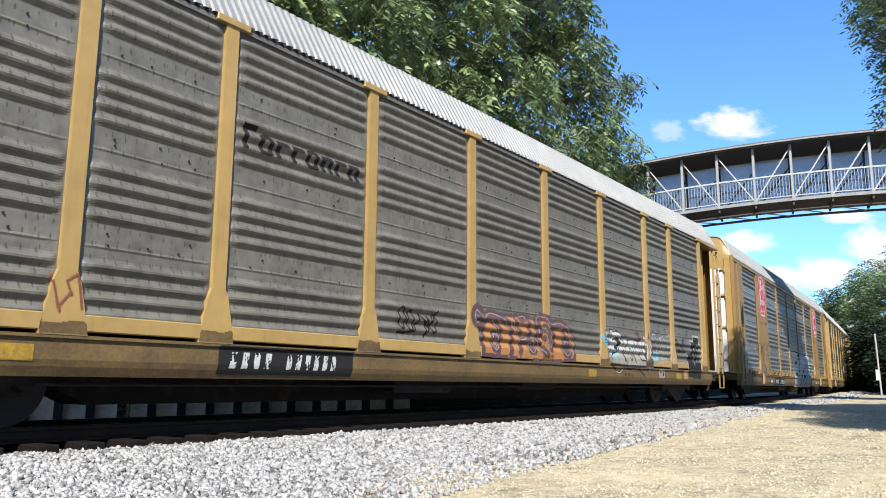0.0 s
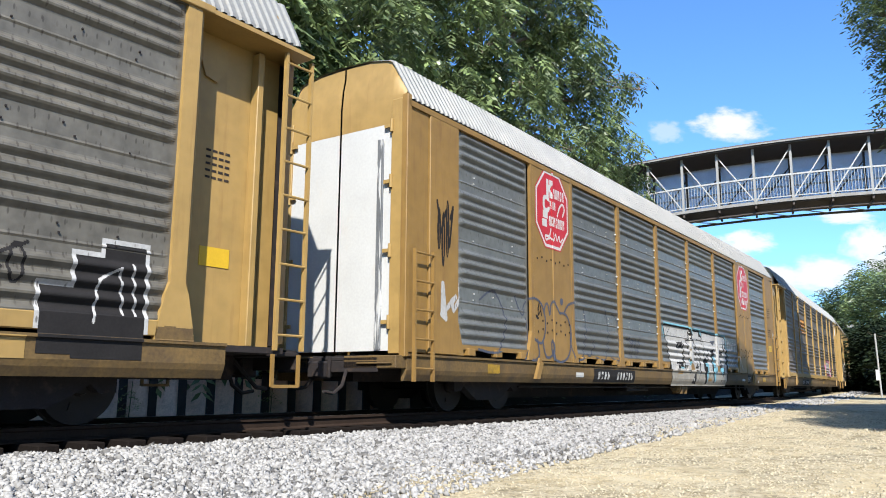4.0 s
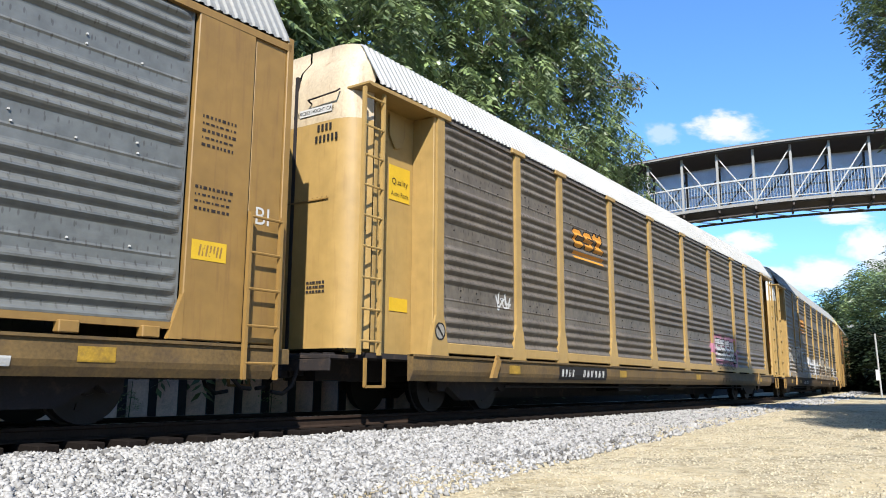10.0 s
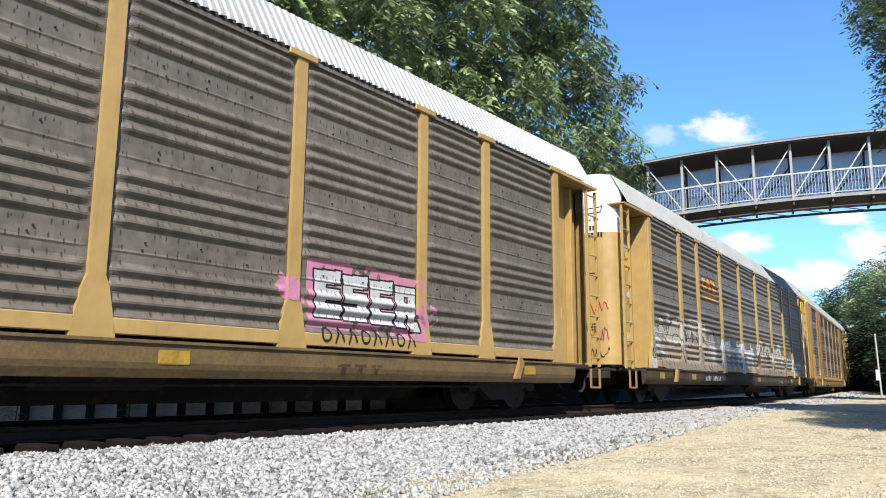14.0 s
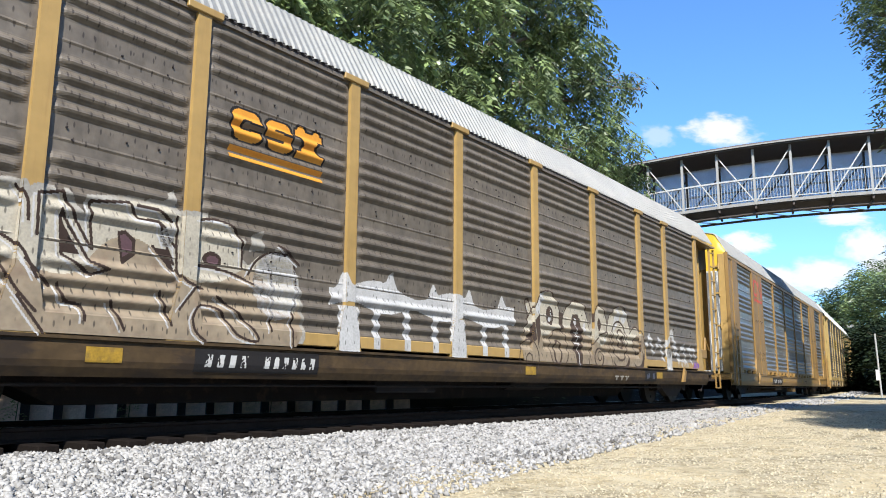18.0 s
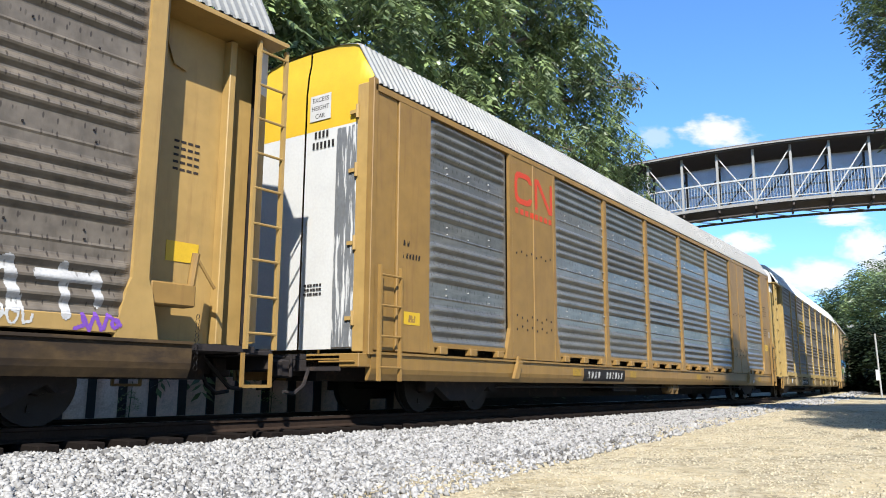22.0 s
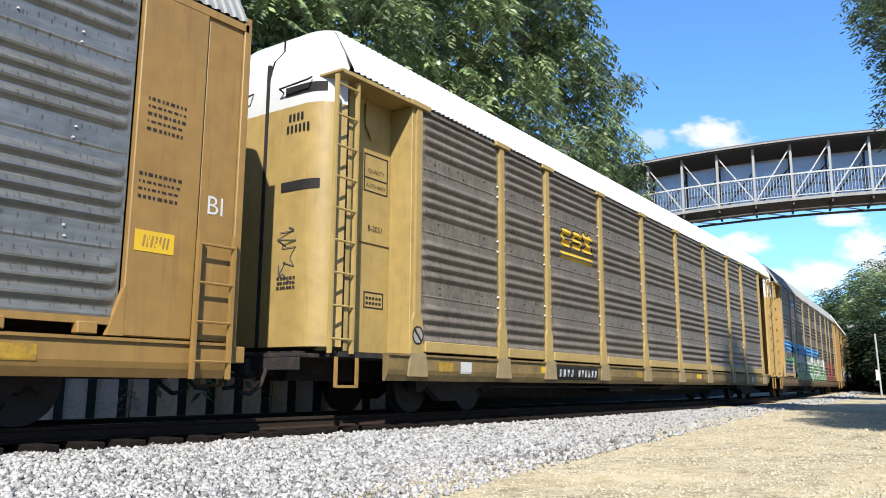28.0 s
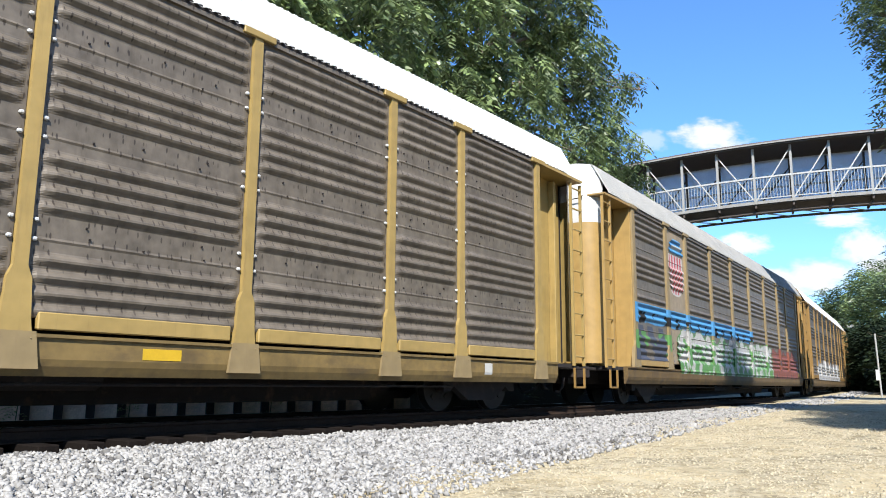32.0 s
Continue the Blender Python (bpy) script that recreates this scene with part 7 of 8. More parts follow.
    for z0, y0, y1 in ((4.83, -1.16, -0.40), (3.32, -1.10, -0.38)):
        slot = bmesh.new()
        ys = [y0 + (y1 - y0) * k / 10 for k in range(11)]
        lo = [slot.verts.new((round_door_x(y), y, z0)) for y in ys]
        hi = [slot.verts.new((round_door_x(y), y, z0 + 0.15)) for y in ys]
        for k in range(10):
            slot.faces.new((lo[k], hi[k], hi[k + 1], lo[k + 1]))
        part("vent_slot", slot, M_BLACK, f, "dark slot in the end door")
    # red and black marks on one end
    for z0, mat, seed in ((2.25, M_SPRAY_RED, 5), (1.6, M_SPRAY_RUST, 6), (1.1, M_BLACK, 7)):
        rng = np.random.default_rng(seed)
        bm = bmesh.new()
        q = Vector((round_door_x(-0.55), -0.55, z0))
        for k in range(18):
            y = -0.55 - 0.028 * k
            n = Vector((round_door_x(y), y, z0 + rng.uniform(0, 0.33)))
            beam(bm, q, n, 0.006, 0.03, Vector((1, 0, 0)))
            q = n
        part("graffiti", bm, mat, d)
    rng = np.random.default_rng(9)
    bm = bmesh.new()
    q = Vector((-13.634, -0.4, 2.7))
    for k in range(22):
        n = Vector((-13.634, -0.35 - 0.4 * rng.uniform(), 2.75 - 0.035 * k + rng.uniform(-0.1, 0.1)))
        beam(bm, q, n, 0.006, 0.010, Vector((1, 0, 0)))
        q = n
    part("graffiti", bm, M_SPRAY_GREY, f, "thin grey graffiti scrawl")
    # worn grey strip on the white end doors
    worn = material("worn_white_and_grey_door_paint", (0.105, 0.11, 0.115), 0.5, 0.1, 0.12, 2, 12, 0.05, (0.40, 0.40, 0.39), 0.95, (7.0, 7.0, 0.55), (0.52, 0.58))
    for car, y0, y1 in ((e, -1.15, -0.72), (b, -0.98, -0.86)):
        bm = bmesh.new()
        box(bm, -13.078, -13.045, y0, y1, 1.02, 4.5, 0.006)
        for k in range(3):
            y = y0 + (y1 - y0) * (k + 0.5) / 3
            box(bm, -13.086, -13.076, y - 0.014, y + 0.014, 1.02, 4.5)
        part("door_strip", bm, worn, car, "grey strip with worn white paint")
    # white paint sprayed inside one recess and on the foot of its post
    spray_patch(d, ((-12.45, 2.17), (-12.3, 1.87), (-12.07, 1.81), (-12.03, 2.28), (-11.9, 2.37), (-11.83, 2.08), (-12.01, 1.77), (-12.26, 1.7), (-12.42, 1.86)), -0.992, M_SPRAY_WHITE, "white spray paint")
    spray_patch(d, ((-12.23, 2.85), (-12.11, 2.97), (-11.92, 2.92), (-11.84, 2.55), (-11.91, 2.51), (-11.99, 2.76), (-12.15, 2.8)), -0.992, M_SPRAY_WHITE, "white spray paint")
    spray_patch(d, ((-12.5, 1.67), (-12.43, 1.68), (-12.41, 1.2), (-12.47, 1.2)), -0.992, M_SPRAY_WHITE, "white spray paint")
    spray_patch(d, ((-12.35, 4.6), (-12.22, 4.75), (-12.1, 4.3), (-12.2, 3.9), (-12.34, 4.1)), -0.992, M_SPRAY_DULL, "thin white spray paint")
    spray_patch(d, ((-11.80, 1.26), (-11.66, 1.32), (-11.42, 1.18), (-11.40, 0.99), (-11.78, 0.98)), -1.488, M_SPRAY_WHITE, "white spray paint")
    words("B-1491", 0.12, M_BLACK, d, Matrix.Translation((-12.14, -0.996, 2.64)) @ ON_SIDE)
    scr = bmesh.new()
    rng = np.random.default_rng(15)
    q = Vector((-12.42, -0.996, 1.55))
    for k in range(16):
        n = Vector((-12.42 + k * 0.036, -0.996, 1.52 + rng.uniform(-0.07, 0.09)))
        beam(scr, q, n, 0.016, 0.004, Vector((0, 1, 0)))
        q = n
    part("graffiti", scr, M_SPRAY_RUST, d, "thin rust-brown scrawl")
    # brake chain and box on the corner of a car
    bm = bmesh.new()
    box(bm, 11.75, 12.35, -1.45, -1.2, 1.35, 1.62, 0.02)
    rod(bm, (12.3, -1.4, 1.6), (12.35, -1.4, 2.0), 0.05)
    rod(bm, (12.35, -1.42, 1.95), (12.6, -1.45, 1.6), 0.02)
    part("brake_box", bm, M_YELLOW, d)
    bm = bmesh.new()
    for k in range(12):
        bmesh.ops.create_cone(bm, segments=6, radius1=0.03, radius2=0.03, depth=0.012, matrix=pose(12.4, -1.44, 1.25 - k * 0.055, 90 * (k % 2), 90, 0))
    tagged(part("chain", bm, M_STEEL, d), "hanging steel chain", kind="stuff")


dress_cars()
# ---------------------------------------------------------------- footbridge
BRIDGE_A, BRIDGE_B = Vector((32.92, 13.25, 0)), Vector((35.16, 4.7, 0))
B_DIR = (BRIDGE_B - BRIDGE_A).normalized()
B_SIDE = Vector((-B_DIR.y, B_DIR.x, 0)) * (1 if (-B_DIR.y) > 0 else -1)   # away from the camera
BAY = 1.487


def bridge_point(u, depth, h):
    """u along the bridge from A, depth across it (0: the near truss), h above the deck's arch."""
    z = 9.13 - 0.0060 * (u - 7.8) ** 2
    p = BRIDGE_A + B_DIR * u + B_SIDE * depth
    return Vector((p.x, p.y, z + h))


def build_bridge():
    br = thing("footbridge", "covered steel footbridge with a low arch, white railings and frosted panes", "bridge")
    i0, i1 = -5, 12
    us = [1.35 + i * BAY for i in range(i0, i1 + 1)]
    def strip(name, d0, d1, h0, h1, mat, label="", steps=4):
        vs, fs = [], []
        n = (i1 - i0) * steps
        for k in range(n + 1):
            u = us[0] + (us[-1] - us[0]) * k / n
            vs += [bridge_point(u, d0, h0), bridge_point(u, d1, h0), bridge_point(u, d1, h1), bridge_point(u, d0, h1)]
        for k in range(n):
            a, b = 4 * k, 4 * k + 4
            fs += [(a, a + 1, b + 1, b), (a + 1, a + 2, b + 2, b + 1), (a + 2, a + 3, b + 3, b + 2), (a + 3, a, b, b + 3)]
        fs += [(0, 3, 2, 1), (4 * n, 4 * n + 1, 4 * n + 2, 4 * n + 3)]
        return link_mesh(name, vs, fs, mat, br, label)
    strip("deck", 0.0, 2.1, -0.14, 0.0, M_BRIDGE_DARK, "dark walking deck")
    strip("deck_edge_beam", -0.06, 0.0, -0.10, 0.03, M_BRIDGE_TRIM, "weathered grey steel edge beam")
    strip("deck_edge_beam", 2.1, 2.16, -0.10, 0.03, M_BRIDGE_TRIM, "weathered grey steel edge beam")
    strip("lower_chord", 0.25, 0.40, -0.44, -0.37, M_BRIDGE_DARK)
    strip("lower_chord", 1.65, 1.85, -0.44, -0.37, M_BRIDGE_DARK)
    strip("roof", -0.38, 2.5, 2.46, 2.54, M_BRIDGE_ROOF, "brown metal roof")
    strip("eave_trim", -0.42, -0.38, 2.42, 2.48, M_BRIDGE_TRIM, "grey metal eave trim")
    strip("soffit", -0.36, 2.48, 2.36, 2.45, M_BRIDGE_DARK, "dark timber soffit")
    strip("handrail", -0.06, 0.0, 1.02, 1.09, M_BRIDGE_STEEL)
    strip("handrail", 2.04, 2.10, 1.02, 1.09, M_BRIDGE_STEEL)
    strip("railing_bottom_bar", -0.05, -0.01, 0.10, 0.14, M_BRIDGE_STEEL)
    for k, u in enumerate(us):
        for d in (-0.02, 2.12):
            bm = beam(bmesh.new(), bridge_point(u, d, -0.1), bridge_point(u, d, 2.37), 0.09)
            part("post", bm, M_BRIDGE_STEEL, br)
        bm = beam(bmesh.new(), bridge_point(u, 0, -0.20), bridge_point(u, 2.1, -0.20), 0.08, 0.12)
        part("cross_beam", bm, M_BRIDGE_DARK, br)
        bm = beam(bmesh.new(), bridge_point(u, 0.33, -0.40), bridge_point(u, 0.33, -0.14), 0.07)
        part("hanger", bm, M_BRIDGE_DARK, br)
    for k, (a, b) in enumerate(zip(us, us[1:])):
        lean = k + i0 < 2
        for d in (-0.02, 2.12):
            p, q = (bridge_point(a, d, 2.25), bridge_point(b, d, 0.0)) if lean else (bridge_point(a, d, 0.0), bridge_point(b, d, 2.25))
            part("diagonal", beam(bmesh.new(), p, q, 0.05), M_BRIDGE_STEEL, br)
        for j in range(1, 12):
            u = a + (b - a) * j / 12
            part("baluster", beam(bmesh.new(), bridge_point(u, -0.03, 0.1), bridge_point(u, -0.03, 1.04), 0.022), M_BRIDGE_STEEL, br)
        part("brace", beam(bmesh.new(), bridge_point(a, 0.3, -0.40), bridge_point(b, 1.8, -0.40), 0.04), M_BRIDGE_STEEL, br)
        # frosted panes along the far side, two to a bay, with dark mullions
        vs = [bridge_point(a + 0.06, 2.06, 0.06), bridge_point(b - 0.06, 2.06, 0.06), bridge_point(b - 0.06, 2.06, 2.34), bridge_point(a + 0.06, 2.06, 2.34)]
        vs += [v + B_SIDE * 0.02 for v in vs]
        link_mesh("pane", vs, [(0, 1, 2, 3), (7, 6, 5, 4), (0, 4, 5, 1), (1, 5, 6, 2), (2, 6, 7, 3), (3, 7, 4, 0)], M_FROST, br, "frosted blue-grey pane")
        part("mullion", beam(bmesh.new(), bridge_point(a, 1.98, 0.0), bridge_point(a, 1.98, 2.25), 0.08), M_BRIDGE_DARK, br)
        part("brace", beam(bmesh.new(), bridge_point(a, 2.0, 0.1), bridge_point(b, 2.0, 1.9), 0.05), M_BRIDGE_DARK, br)


def build_piers():
    for u in (-5.6, 18.6):
        p = bridge_point(u, 1.05, -0.56)
        pier = thing("bridge_pier", "plain grey concrete pier under the footbridge", "pier", "bridge piers", Matrix.Translation((p.x, p.y, 0)))
        part("shaft", rod(bmesh.new(), (0, 0, 0), (0, 0, p.z), 0.55, 0.5, 20), M_CONCRETE, pier)
        part("cap", box(bmesh.new(), -0.8, 0.8, -0.8, 0.8, p.z - 0.5, p.z + 0.01, 0.05), M_CONCRETE, pier)


# ---------------------------------------------------------------- trees


def leaf_mesh(rng, centres, spread, count, size, droop, leaflets):
    """Compound leaves that hang in clumps. centres: points with radii (x, y, z, rx, ry, rz)."""
    vs, fs = [], []
    total = sum(c[3] * c[4] * c[5] for c in centres) ** 1.0
    for cx, cy, cz, rx, ry, rz in centres:
        n = max(int(count * (rx * ry * rz) / total), 3)
        for _ in range(n):
            while True:
                p = rng.uniform(-1, 1, 3)
                d = np.linalg.norm(p)
                if d < 1 and d > rng.uniform(0, 0.9):
                    break
            q = np.array([cx + p[0] * rx, cy + p[1] * ry, cz + p[2] * rz])
            az = rng.uniform(0, 2 * math.pi)
            dirv = np.array([math.cos(az), math.sin(az), -droop * rng.uniform(0.3, 1.3)])
            dirv /= np.linalg.norm(dirv)
            side = np.cross(dirv, [0, 0, 1.0])
            side /= np.linalg.norm(side) + 1e-9
            L = size * rng.uniform(0.7, 1.25)
            for k in range(leaflets):
                f = (k // 2 + 1) / (leaflets / 2 + 0.5)
                sg = 1 if k % 2 else -1
                base = q + dirv * L * f + np.array([0, 0, -0.25 * L * f * f])
                out = side * sg * 0.8 + dirv * 0.55 + np.array([0, 0, -0.5 * droop * rng.uniform(0.3, 1.4)])
                out /= np.linalg.norm(out)
                ll = L * 0.42 * rng.uniform(0.75, 1.2)
                nrm = np.cross(out, dirv) + rng.normal(size=3) * 0.35
                wv = np.cross(nrm, out)
                wv = wv / (np.linalg.norm(wv) + 1e-9) * ll * 0.17
                i = len(vs)
                vs += [base, base + out * ll * 0.45 + wv, base + out * ll, base + out * ll * 0.45 - wv]
                fs.append((i, i + 1, i + 2, i + 3))
    return vs, fs


def branching(bm, rng, a, b, r0, r1, kinks=4, wob=0.15):
    pts = [Vector(a).lerp(Vector(b), k / kinks) for k in range(kinks + 1)]
    L = (Vector(b) - Vector(a)).length
    for p in pts[1:-1]:
        p += Vector(rng.normal(size=3)) * wob * L / kinks
    for k in range(kinks):
        rod(bm, pts[k], pts[k + 1], r0 + (r1 - r0) * k / kinks, r0 + (r1 - r0) * (k + 1) / kinks, 8)
    return pts


def tree(name, label, foot, trunk_top, r, clumps, count, size, droop, leaflets, mat, seed, mats=None):
    rng = np.random.default_rng(seed)
    t = thing(name, label, "tree", m=Matrix.Translation(foot))
    foot = Vector(foot)
    bm = bmesh.new()
    top = Vector(trunk_top) - foot
    pts = branching(bm, rng, (0, 0, -0.2), top, r, r * 0.45, 6, 0.12)
    part("trunk", bm, M_BARK, t, smooth=True)
    for c in clumps:
        bm = bmesh.new()
        goal = Vector(c[:3]) - foot
        start = min(pts[2:], key=lambda p: (p - goal).length + max(p.z - goal.z, 0) * 2)
        bp = branching(bm, rng, start, goal, r * 0.28, 0.02, 5, 0.2)
        for _ in range(5):
            e = goal + Vector((rng.uniform(-0.55, 0.55) * c[3], rng.uniform(-0.55, 0.55) * c[4], rng.uniform(-0.5, 0.5) * c[5]))
            branching(bm, rng, bp[rng.integers(2, 5)], e, r * 0.09, 0.008, 3, 0.2)
        part("limb", bm, M_BARK, t)
    vs, fs = leaf_mesh(rng, [(c[0] - foot.x, c[1] - foot.y, c[2] - foot.z, c[3], c[4], c[5]) for c in clumps], 1, count, size, droop, leaflets)
    n = len(fs)
    me = link_mesh("crown", vs, fs, mat, t)
    me.data.materials.append(mats or mat)
    me.data.polygons.foreach_set("material_index", [1 if (k // leaflets) % 3 == 0 else 0 for k in range(n)])
    return t


def at(x, y, depth):
    """Point that lies in the direction (x right, y up, in units of depth) of the view's middle; used to set far trees by bearing."""
    r, f = Vector((math.cos(YAW), -math.sin(YAW), 0)), Vector((math.sin(YAW), math.cos(YAW), 0))
    return EYE + f * depth + r * (x * depth) + Vector((0, 0, y * depth))


def build_trees():
    rng = np.random.default_rng(8)
    # the large tree behind the train; clumps by bearing, height and distance
    cl = []
    for bx, by, yy, rr in ((-0.30, 0.52, 14, 2.6), (-0.14, 0.48, 13.5, 2.2), (0.0, 0.50, 13.8, 2.3), (-0.10, 0.63, 14, 2.6), (0.06, 0.62, 14, 2.4), (0.13, 0.52, 13.6, 2.0),
                           (0.16, 0.44, 13.5, 1.9), (0.08, 0.38, 13.2, 2.0), (-0.02, 0.36, 13.0, 1.9), (-0.16, 0.36, 13.2, 2.0), (0.235, 0.405, 13.2, 0.9), (0.20, 0.37, 13.4, 1.4), (0.222, 0.305, 13.4, 1.5),
                           (0.17, 0.30, 13.0, 1.6), (0.05, 0.26, 13.2, 2.0), (-0.12, 0.24, 13.2, 2.0), (0.19, 0.21, 13.6, 2.0), (0.245, 0.27, 13.2, 0.9), (-0.3, 0.3, 14, 2.4), (-0.45, 0.45, 15, 2.6),
                           (0.20, 0.12, 14, 2.0), (0.0, 0.1, 14, 2.2), (0.11, 0.60, 14, 1.8), (0.13, 0.66, 14, 1.6), (-0.3, 0.1, 14, 2.2), (0.12, 0.12, 15, 2.2), (0.255, 0.235, 13.2, 0.8), (0.262, 0.408, 13.2, 0.42)):
        p = at(bx, by, yy / (math.cos(YAW) - bx * math.sin(YAW)))
        cl.append((p.x, p.y, p.z, rr, rr, rr * 0.85))
    f = at(0.03, 0, 25)
    tree("pecan_tree", "large green tree with long drooping leaves behind the train", (f.x, f.y, 0.3), at(0.04, 0.42, 25), 0.42, cl, 19000, 0.62, 0.9, 9, M_LEAF, 11, M_LEAF3)
    # the tree that reaches in beside the path
    cl = []
    for bx, by, d, rr in ((0.60, 0.51, 17, 0.6), (0.65, 0.45, 17, 0.8), (0.635, 0.40, 17, 0.45), (0.655, 0.33, 17, 0.45), (0.70, 0.40, 17, 1.7), (0.72, 0.55, 17, 2.4), (0.78, 0.45, 17, 2.6), (0.86, 0.36, 16, 2.4)):
        p = at(bx, by, d)
        cl.append((p.x, p.y, p.z, rr, rr, rr))
    # unseen clumps set towards the sun, there to cast shade on the path
    for bx, d, hh in ((0.62, 16.5, 6.5), (0.575, 18, 6.8), (0.60, 20, 7.0), (0.565, 21.5, 7.2), (0.60, 23.5, 7.2), (0.555, 25, 7.4), (0.585, 27, 7.6), (0.545, 29, 7.8), (0.57, 30.5, 7.8)):
        p = at(bx, 0, d)
        cl.append((p.x + SUN_FROM.x / SUN_FROM.z * hh, p.y + SUN_FROM.y / SUN_FROM.z * hh, hh, 2.5, 2.5, 1.1))
    f = at(0.80, 0, 17)
    tree("oak_tree", "green tree overhanging the dirt path", (f.x, f.y, 0.4), at(0.78, 0.4, 17), 0.28, cl, 38000, 0.34, 0.5, 7, M_LEAF, 12, M_LEAF3)
    # far trees beyond the bend; the low ones carry shade in their leaf colour
    for k, (bx, d, h, w, mat) in enumerate(((0.515, 100, 14.5, 7, M_LEAF2), (0.555, 84, 13, 6, M_LEAF3), (0.585, 108, 23, 8, M_LEAF2), (0.61, 75, 12, 6, M_LEAF), (0.66, 90, 16, 8, M_LEAF2), (0.70, 70, 13, 7, M_LEAF2), (0.475, 125, 14, 8, M_LEAF2), (0.565, 66, 6.5, 5, M_LEAF_SHADE), (0.60, 58, 5.5, 5, M_LEAF_SHADE), (0.535, 78, 6.5, 5, M_LEAF_SHADE), (0.63, 50, 5.5, 5, M_LEAF_SHADE))):
        p = at(bx, 0, d)
        cl = []
        for _ in range(20):
            a, q = rng.uniform(0, 2 * math.pi), rng.uniform(0, 0.75)
            z = rng.uniform(0.05, 0.92) * h
            s = w * (0.55 + 0.5 * math.sin(math.pi * min(z / h, 0.95)))
            cl.append((p.x + math.cos(a) * q * s, p.y + math.sin(a) * q * s, z + 0.6, w * 0.32, w * 0.32, w * 0.26))
        tree("woodland_tree", "leafy green tree beyond the bend of the track", (p.x, p.y, 0.5), (p.x, p.y, h * 0.8), 0.3, cl, 5200, 1.1, 0.3, 5, mat, 20 + k, mat if mat is M_LEAF_SHADE else M_LEAF)


def build_woods():
    """Trees and undergrowth added to close off sky beyond the fence and, unseen, behind the path."""
    rng = np.random.default_rng(31)
    for k, (x, y, h, w) in enumerate(((-14, 19, 8, 5), (-8, 17, 7, 4), (-4, 18, 8, 4.5), (0, 17, 7, 3.5), (3, 17.5, 8, 3.5), (6, 16.8, 7, 3.2), (9, 17, 7, 3.5), (15, 17, 5, 3.5), (22, 18, 5, 4), (-26, 18, 9, 6),
                                      # this row stands unseen behind the eye and cuts skylight on the train
                                      (-30, -20, 10, 7), (-16, -21, 9, 7), (-2, -20, 10, 7), (12, -21, 9, 7), (26, -20, 11, 8), (42, -17, 10, 8), (-42, -6, 10, 8))):
        cl = []
        for _ in range(14):
            a, q = rng.uniform(0, 2 * math.pi), rng.uniform(0, 0.8)
            z = rng.uniform(0.08, 0.9) * h
            cl.append((x + math.cos(a) * q * w, y + math.sin(a) * q * w * 0.7, z + 0.4, w * 0.36, w * 0.33, h * 0.16))
        tree("woodland_tree", "leafy green tree at the edge of the railway land", (x, y, 0.2), (x, y, h * 0.75), 0.2, cl, 3000, 1.0, 0.4, 5, M_LEAF2, 60 + k, M_LEAF2)


def build_undergrowth():
    """Low weeds and bushes added along the far side of the track, to keep it dark."""
    rng = np.random.default_rng(77)
    cl = []
    for k in range(46):
        s = 9 + k * 1.7 + rng.uniform(-0.5, 0.5)
        p = beside_track(s, -rng.uniform(4.6, 6.6), 0.75)
        cl.append((p.x, p.y, p.z, 1.4, 1.1, 0.75))
    vs, fs = leaf_mesh(rng, cl, 1, 6500, 0.5, 0.3, 5)
    tagged(link_mesh("undergrowth", vs, fs, M_LEAF2), "added dark green weeds and bushes hiding bright ground beyond the track", "bushes", kind="stuff")


# ---------------------------------------------------------------- fence, posts, clouds


def build_fence():
    fe = thing("board_fence", "low weathered board fence with black posts beyond the track", "fence")
    board = part("board", box(bmesh.new(), -0.235, 0.235, -0.015, 0.015, 0, 1.02, 0.006), M_FENCE, fe)
    post = part("post", box(bmesh.new(), -0.075, 0.075, -0.05, 0.05, 0, 1.12, 0.006), M_POSTBLACK, fe)
    rng = random.Random(6)
    o, d = Vector((7.1, 14.0, 0.35)), Vector((3.66, -2.0, 0)).normalized()
    turn = Matrix.Rotation(math.atan2(d.y, d.x), 4, "Z")
    side = Vector((d.y, -d.x, 0))
    for i in range(-16, 13):
        p, q = o + d * (0.52 * i + 0.26), o + d * (0.52 * i) + side * 0.07
        mb = Matrix.Translation(p) @ turn @ pose(0, 0, rng.uniform(-0.03, 0.02), 0, rng.uniform(-1, 1), 0)
        mp = Matrix.Translation(q) @ turn
        if i == -16:
            board.matrix_basis, post.matrix_basis = mb, mp
        else:
            same(board, "board", mb, fe)
            same(post, "post", mp, fe)


def build_marker():
    mk = thing("marker_post", "thin white marker post with a small white plate", "post", m=Matrix.Translation(at(0.556, -0.006, 45)))
    p = mk.matrix_basis.translation
    mk.matrix_basis = Matrix.Translation((p.x, p.y, dirt_height(p.x) - 0.02)) @ Matrix.Rotation(-YAW, 4, "Z")
    part("pole", rod(bmesh.new(), (0, 0, 0), (-0.1, 0, 3.6), 0.05, 0.05, 8), M_BRIDGE_STEEL, mk)
    part("plate", box(bmesh.new(), -0.26, -0.06, -0.03, -0.05, 0.95, 1.55, 0.004), M_WHITE, mk)


def build_sign():
    p = at(0.527, 0, 90)
    g = dirt_height(p.x)
    sg = thing("crossarm_post", "thin dark post with a pale cross-arm beside the far bend", "post", m=Matrix.Translation((p.x, p.y, g - 0.02)) @ Matrix.Rotation(-YAW, 4, "Z"))
    part("pole", rod(bmesh.new(), (0, 0, 0), (0, 0, 7.6), 0.07, 0.06, 8), M_BARK, sg)
    part("cross_arm", box(bmesh.new(), -0.7, 0.75, -0.08, 0.08, 7.2, 7.45, 0.01), M_BRIDGE_STEEL, sg, "pale painted cross-arm")


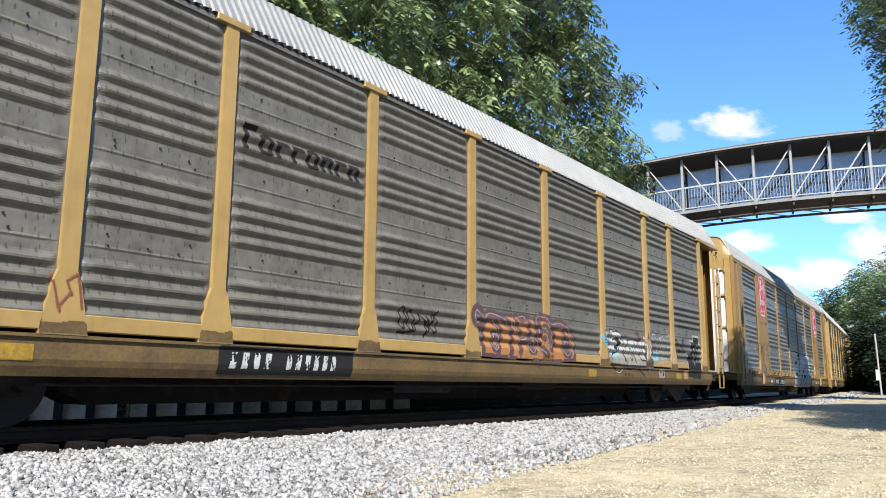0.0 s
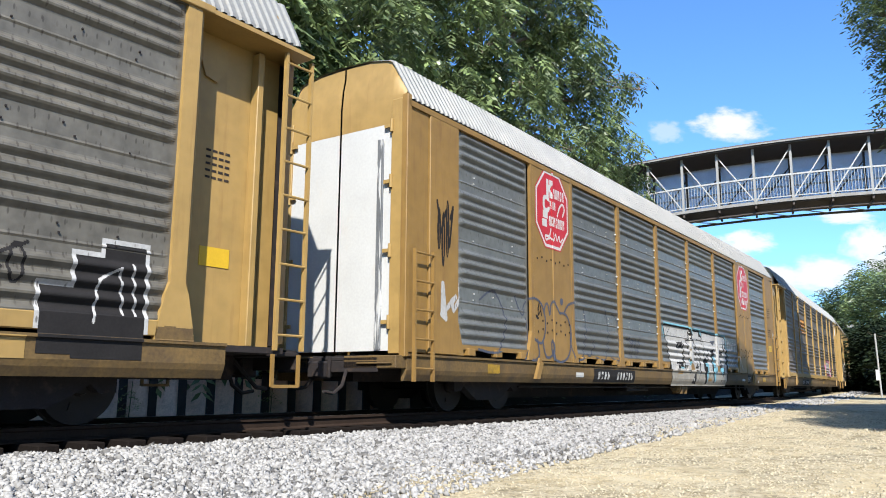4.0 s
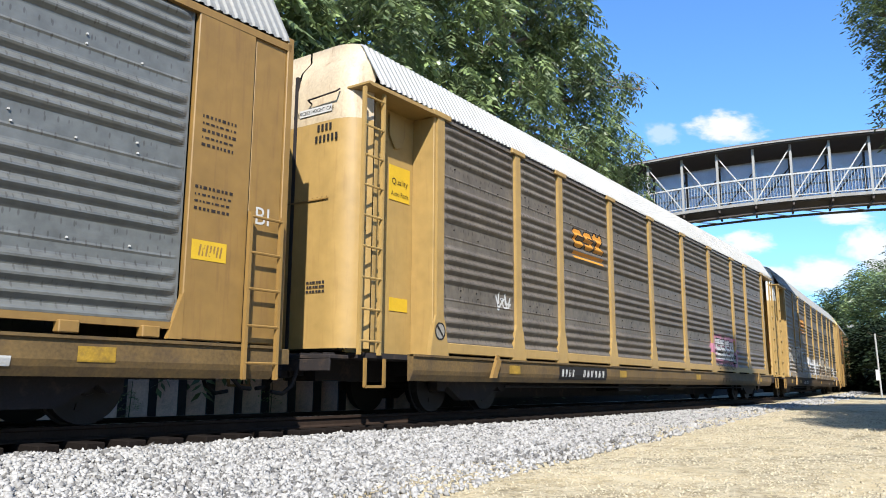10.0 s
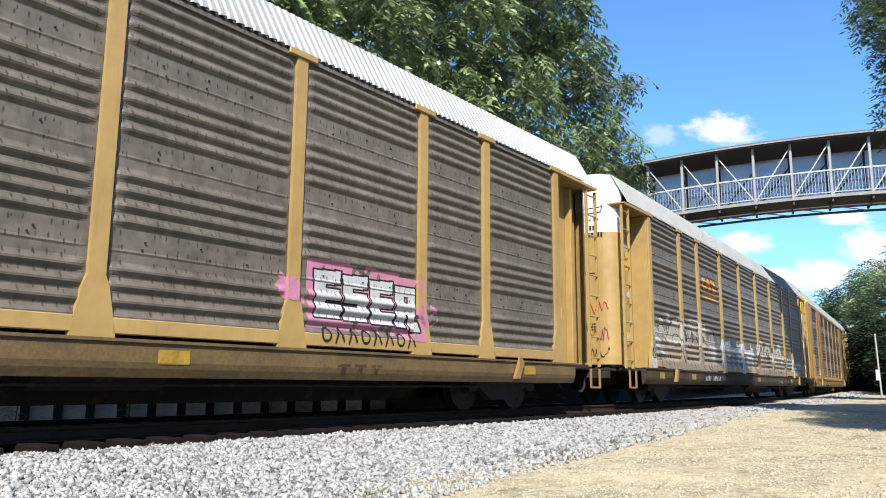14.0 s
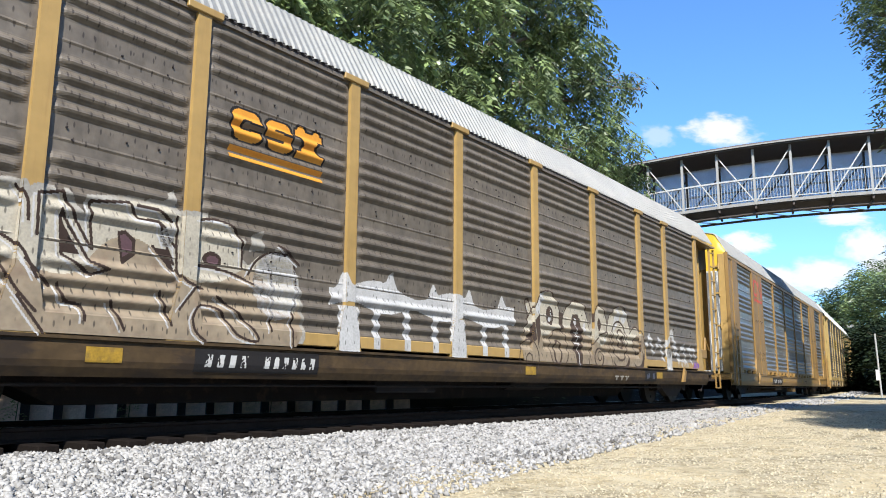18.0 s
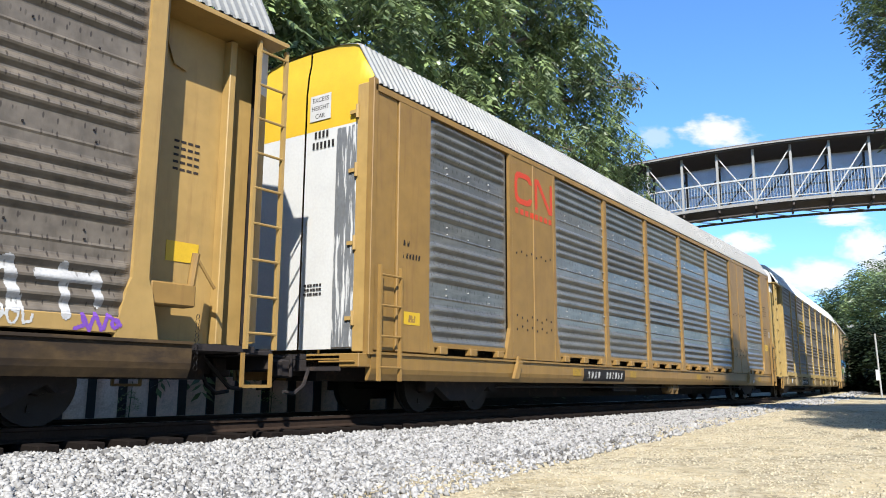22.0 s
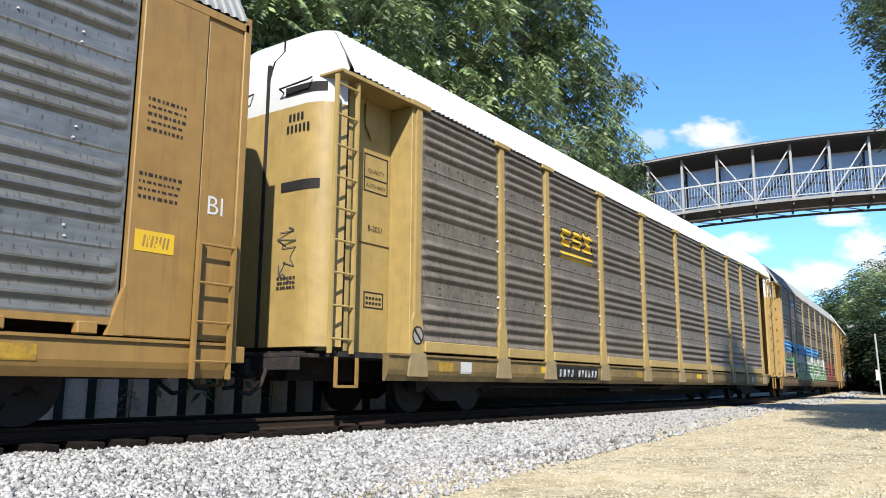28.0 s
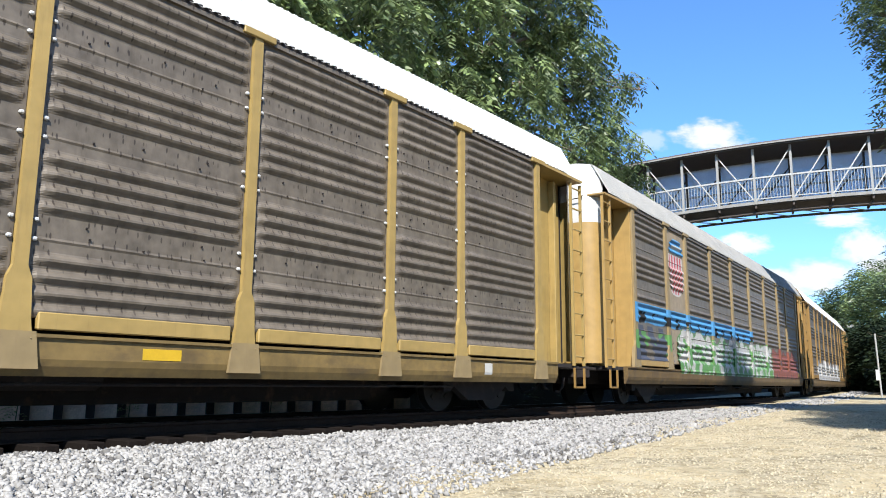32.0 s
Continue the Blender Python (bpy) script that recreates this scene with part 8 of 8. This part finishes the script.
def build_weeds():
    """Sprigs that grow up in front of the boards."""
    rng = np.random.default_rng(51)
    o, d = Vector((7.1, 14.0, 0.35)), Vector((3.66, -2.0, 0)).normalized()
    for k in (-2.3, -1.25, 2.2, 7.1):
        q = o + d * (0.52 * k) + Vector((d.y, -d.x, 0)) * 0.3
        w = thing("weed_plant", "small bright green weed growing against the board fence", "plant", "weeds at the fence", Matrix.Translation((q.x, q.y, 0.28)))
        part("stem", rod(bmesh.new(), (0, 0, -0.02), (0.05, 0, 1.0), 0.012, 0.006, 6), M_LEAF2, w)
        vs, fs = leaf_mesh(rng, [(0, 0, 0.55, 0.16, 0.14, 0.5)], 1, 40, 0.16, 0.4, 5)
        # bright leaf colour stands in for sunlight that misses this spot
        link_mesh("foliage", vs, fs, M_LEAF3, w)


def cloud_material(cover):
    m = bpy.data.materials.new("cloud")
    m.use_nodes = True
    n, l = m.node_tree.nodes, m.node_tree.links
    n.remove(n["Principled BSDF"])
    co = n.new("ShaderNodeTexCoord")
    ln = n.new("ShaderNodeVectorMath")
    ln.operation = "LENGTH"
    l.new(co.outputs["Object"], ln.inputs[0])
    oi = n.new("ShaderNodeObjectInfo")
    t = n.new("ShaderNodeTexNoise")
    t.noise_dimensions = "4D"
    t.inputs["Scale"].default_value, t.inputs["Detail"].default_value, t.inputs["Roughness"].default_value = 1.9, 6, 0.55
    l.new(co.outputs["Object"], t.inputs["Vector"])
    sc = n.new("ShaderNodeMath")
    sc.operation, sc.inputs[1].default_value = "MULTIPLY", 50
    l.new(oi.outputs["Random"], sc.inputs[0])
    l.new(sc.outputs[0], t.inputs["W"])
    a = n.new("ShaderNodeMath")
    a.operation, a.inputs[1].default_value = "MULTIPLY_ADD", 1.5
    l.new(t.outputs[0], a.inputs[0])
    neg = n.new("ShaderNodeMath")
    neg.operation, neg.inputs[1].default_value = "MULTIPLY", -1.0
    l.new(ln.outputs["Value"], neg.inputs[0])
    l.new(neg.outputs[0], a.inputs[2])
    mr = n.new("ShaderNodeMapRange")
    mr.interpolation_type = "SMOOTHSTEP"
    mr.inputs[1].default_value, mr.inputs[2].default_value = -0.26, 0.36
    mr.inputs[4].default_value = cover
    l.new(a.outputs[0], mr.inputs[0])
    em = n.new("ShaderNodeEmission")
    em.inputs[0].default_value, em.inputs[1].default_value = (0.94, 0.98, 1.0, 1), 0.43
    tr = n.new("ShaderNodeBsdfTransparent")
    mx = n.new("ShaderNodeMixShader")
    l.new(mr.outputs[0], mx.inputs[0])
    l.new(tr.outputs[0], mx.inputs[1])
    l.new(em.outputs[0], mx.inputs[2])
    l.new(mx.outputs[0], n["Material Output"].inputs[0])
    return m


CLOUDS = []


def build_clouds():
    thick, thin = cloud_material(1.0), cloud_material(0.45)
    D = 1500.0
    spots = ((0.388, 0.348, 0.056, 0.026, 1.0), (0.300, 0.338, 0.030, 0.018, 0.8), (0.395, 0.186, 0.044, 0.020, 0.2), (0.495, 0.145, 0.065, 0.030, 0.3),
             (0.56, 0.185, 0.045, 0.034, 0.3), (0.53, 0.222, 0.05, 0.012, 0.3), (0.43, 0.140, 0.05, 0.024, 0.2), (0.60, 0.15, 0.07, 0.04, 0.2))
    for k, (bx, by, w, h, dr) in enumerate(spots):
        vs = [(x * 1.5, 0, z * 1.5) for z in (-1, 0, 1) for x in (-1, 0, 1)]
        c = link_mesh("cloud", vs, [(0, 1, 4, 3), (1, 2, 5, 4), (3, 4, 7, 6), (4, 5, 8, 7)], thin if k == 1 else thick)
        tagged(c, "small white fair-weather cloud in a blue sky", "cloud", "clouds", "structure")
        c.scale = (w * D, 1, h * D)
        d = D + k * 12
        m = Matrix.Translation(at(bx, by, d)) @ Matrix.Rotation(-YAW, 4, "Z")
        right = Vector((math.cos(YAW), -math.sin(YAW), 0))
        CLOUDS.append((c, (m, right * (-0.030 * d * dr) + Vector((0, 0, -0.017 * d * dr)))))


build_bridge()
build_piers()
build_trees()
build_woods()
build_undergrowth()
build_fence()
build_marker()
build_sign()
build_weeds()
build_clouds()
# ---------------------------------------------------------------- what moves
PITCH_CARS = 28.42
CAR_SHIFT = (-0.01, 0.23, -0.11, 0.06, -0.05, -0.25, -0.46, -0.35, -0.35, -0.35)
LAG_T = (0, 2, 4, 6, 8, 10, 12, 14, 16, 18, 20, 22, 24, 26, 28, 30, 32)
LAG = (-0.24, -0.29, -0.33, -0.36, -0.38, -0.67, -0.89, -1.03, -1.13, -1.22, -1.29, -1.27, -1.54, -1.59, -1.70, -1.75, -1.86)


def car_place(i, t):
    return i * PITCH_CARS + CAR_SHIFT[i] - 4.8192 * (t - 15) - 59.667 - float(np.interp(t, LAG_T, LAG))


def car_pose(i, t):
    s = car_place(i, t)
    xa, ya, _ = on_track(s - 10.06)
    xb, yb, _ = on_track(s + 10.06)
    return Matrix.Translation(((xa + xb) / 2, (ya + yb) / 2, RAIL_Z)) @ Matrix.Rotation(math.atan2(yb - ya, xb - xa), 4, "Z")


def motions():
    for i, car in enumerate(TRAIN):
        walk(car, [(t, car_pose(i, t)) for t in range(0, 33)])
    for w in WHEELS[:48]:
        # the wheels turn as the train rolls
        base = w.matrix_basis.translation.copy()
        rows = []
        for k in range(0, 321):
            t = k * 0.1
            a = (car_place(0, t) - car_place(0, 0)) / 0.455
            rows.append((t, Matrix.Translation(base) @ Matrix.Rotation(a, 4, "Y")))
        walk(w, rows)
    for c, (m, drift) in CLOUDS:
        walk(c, [(0, m), (32, Matrix.Translation(drift) @ m)])


motions()
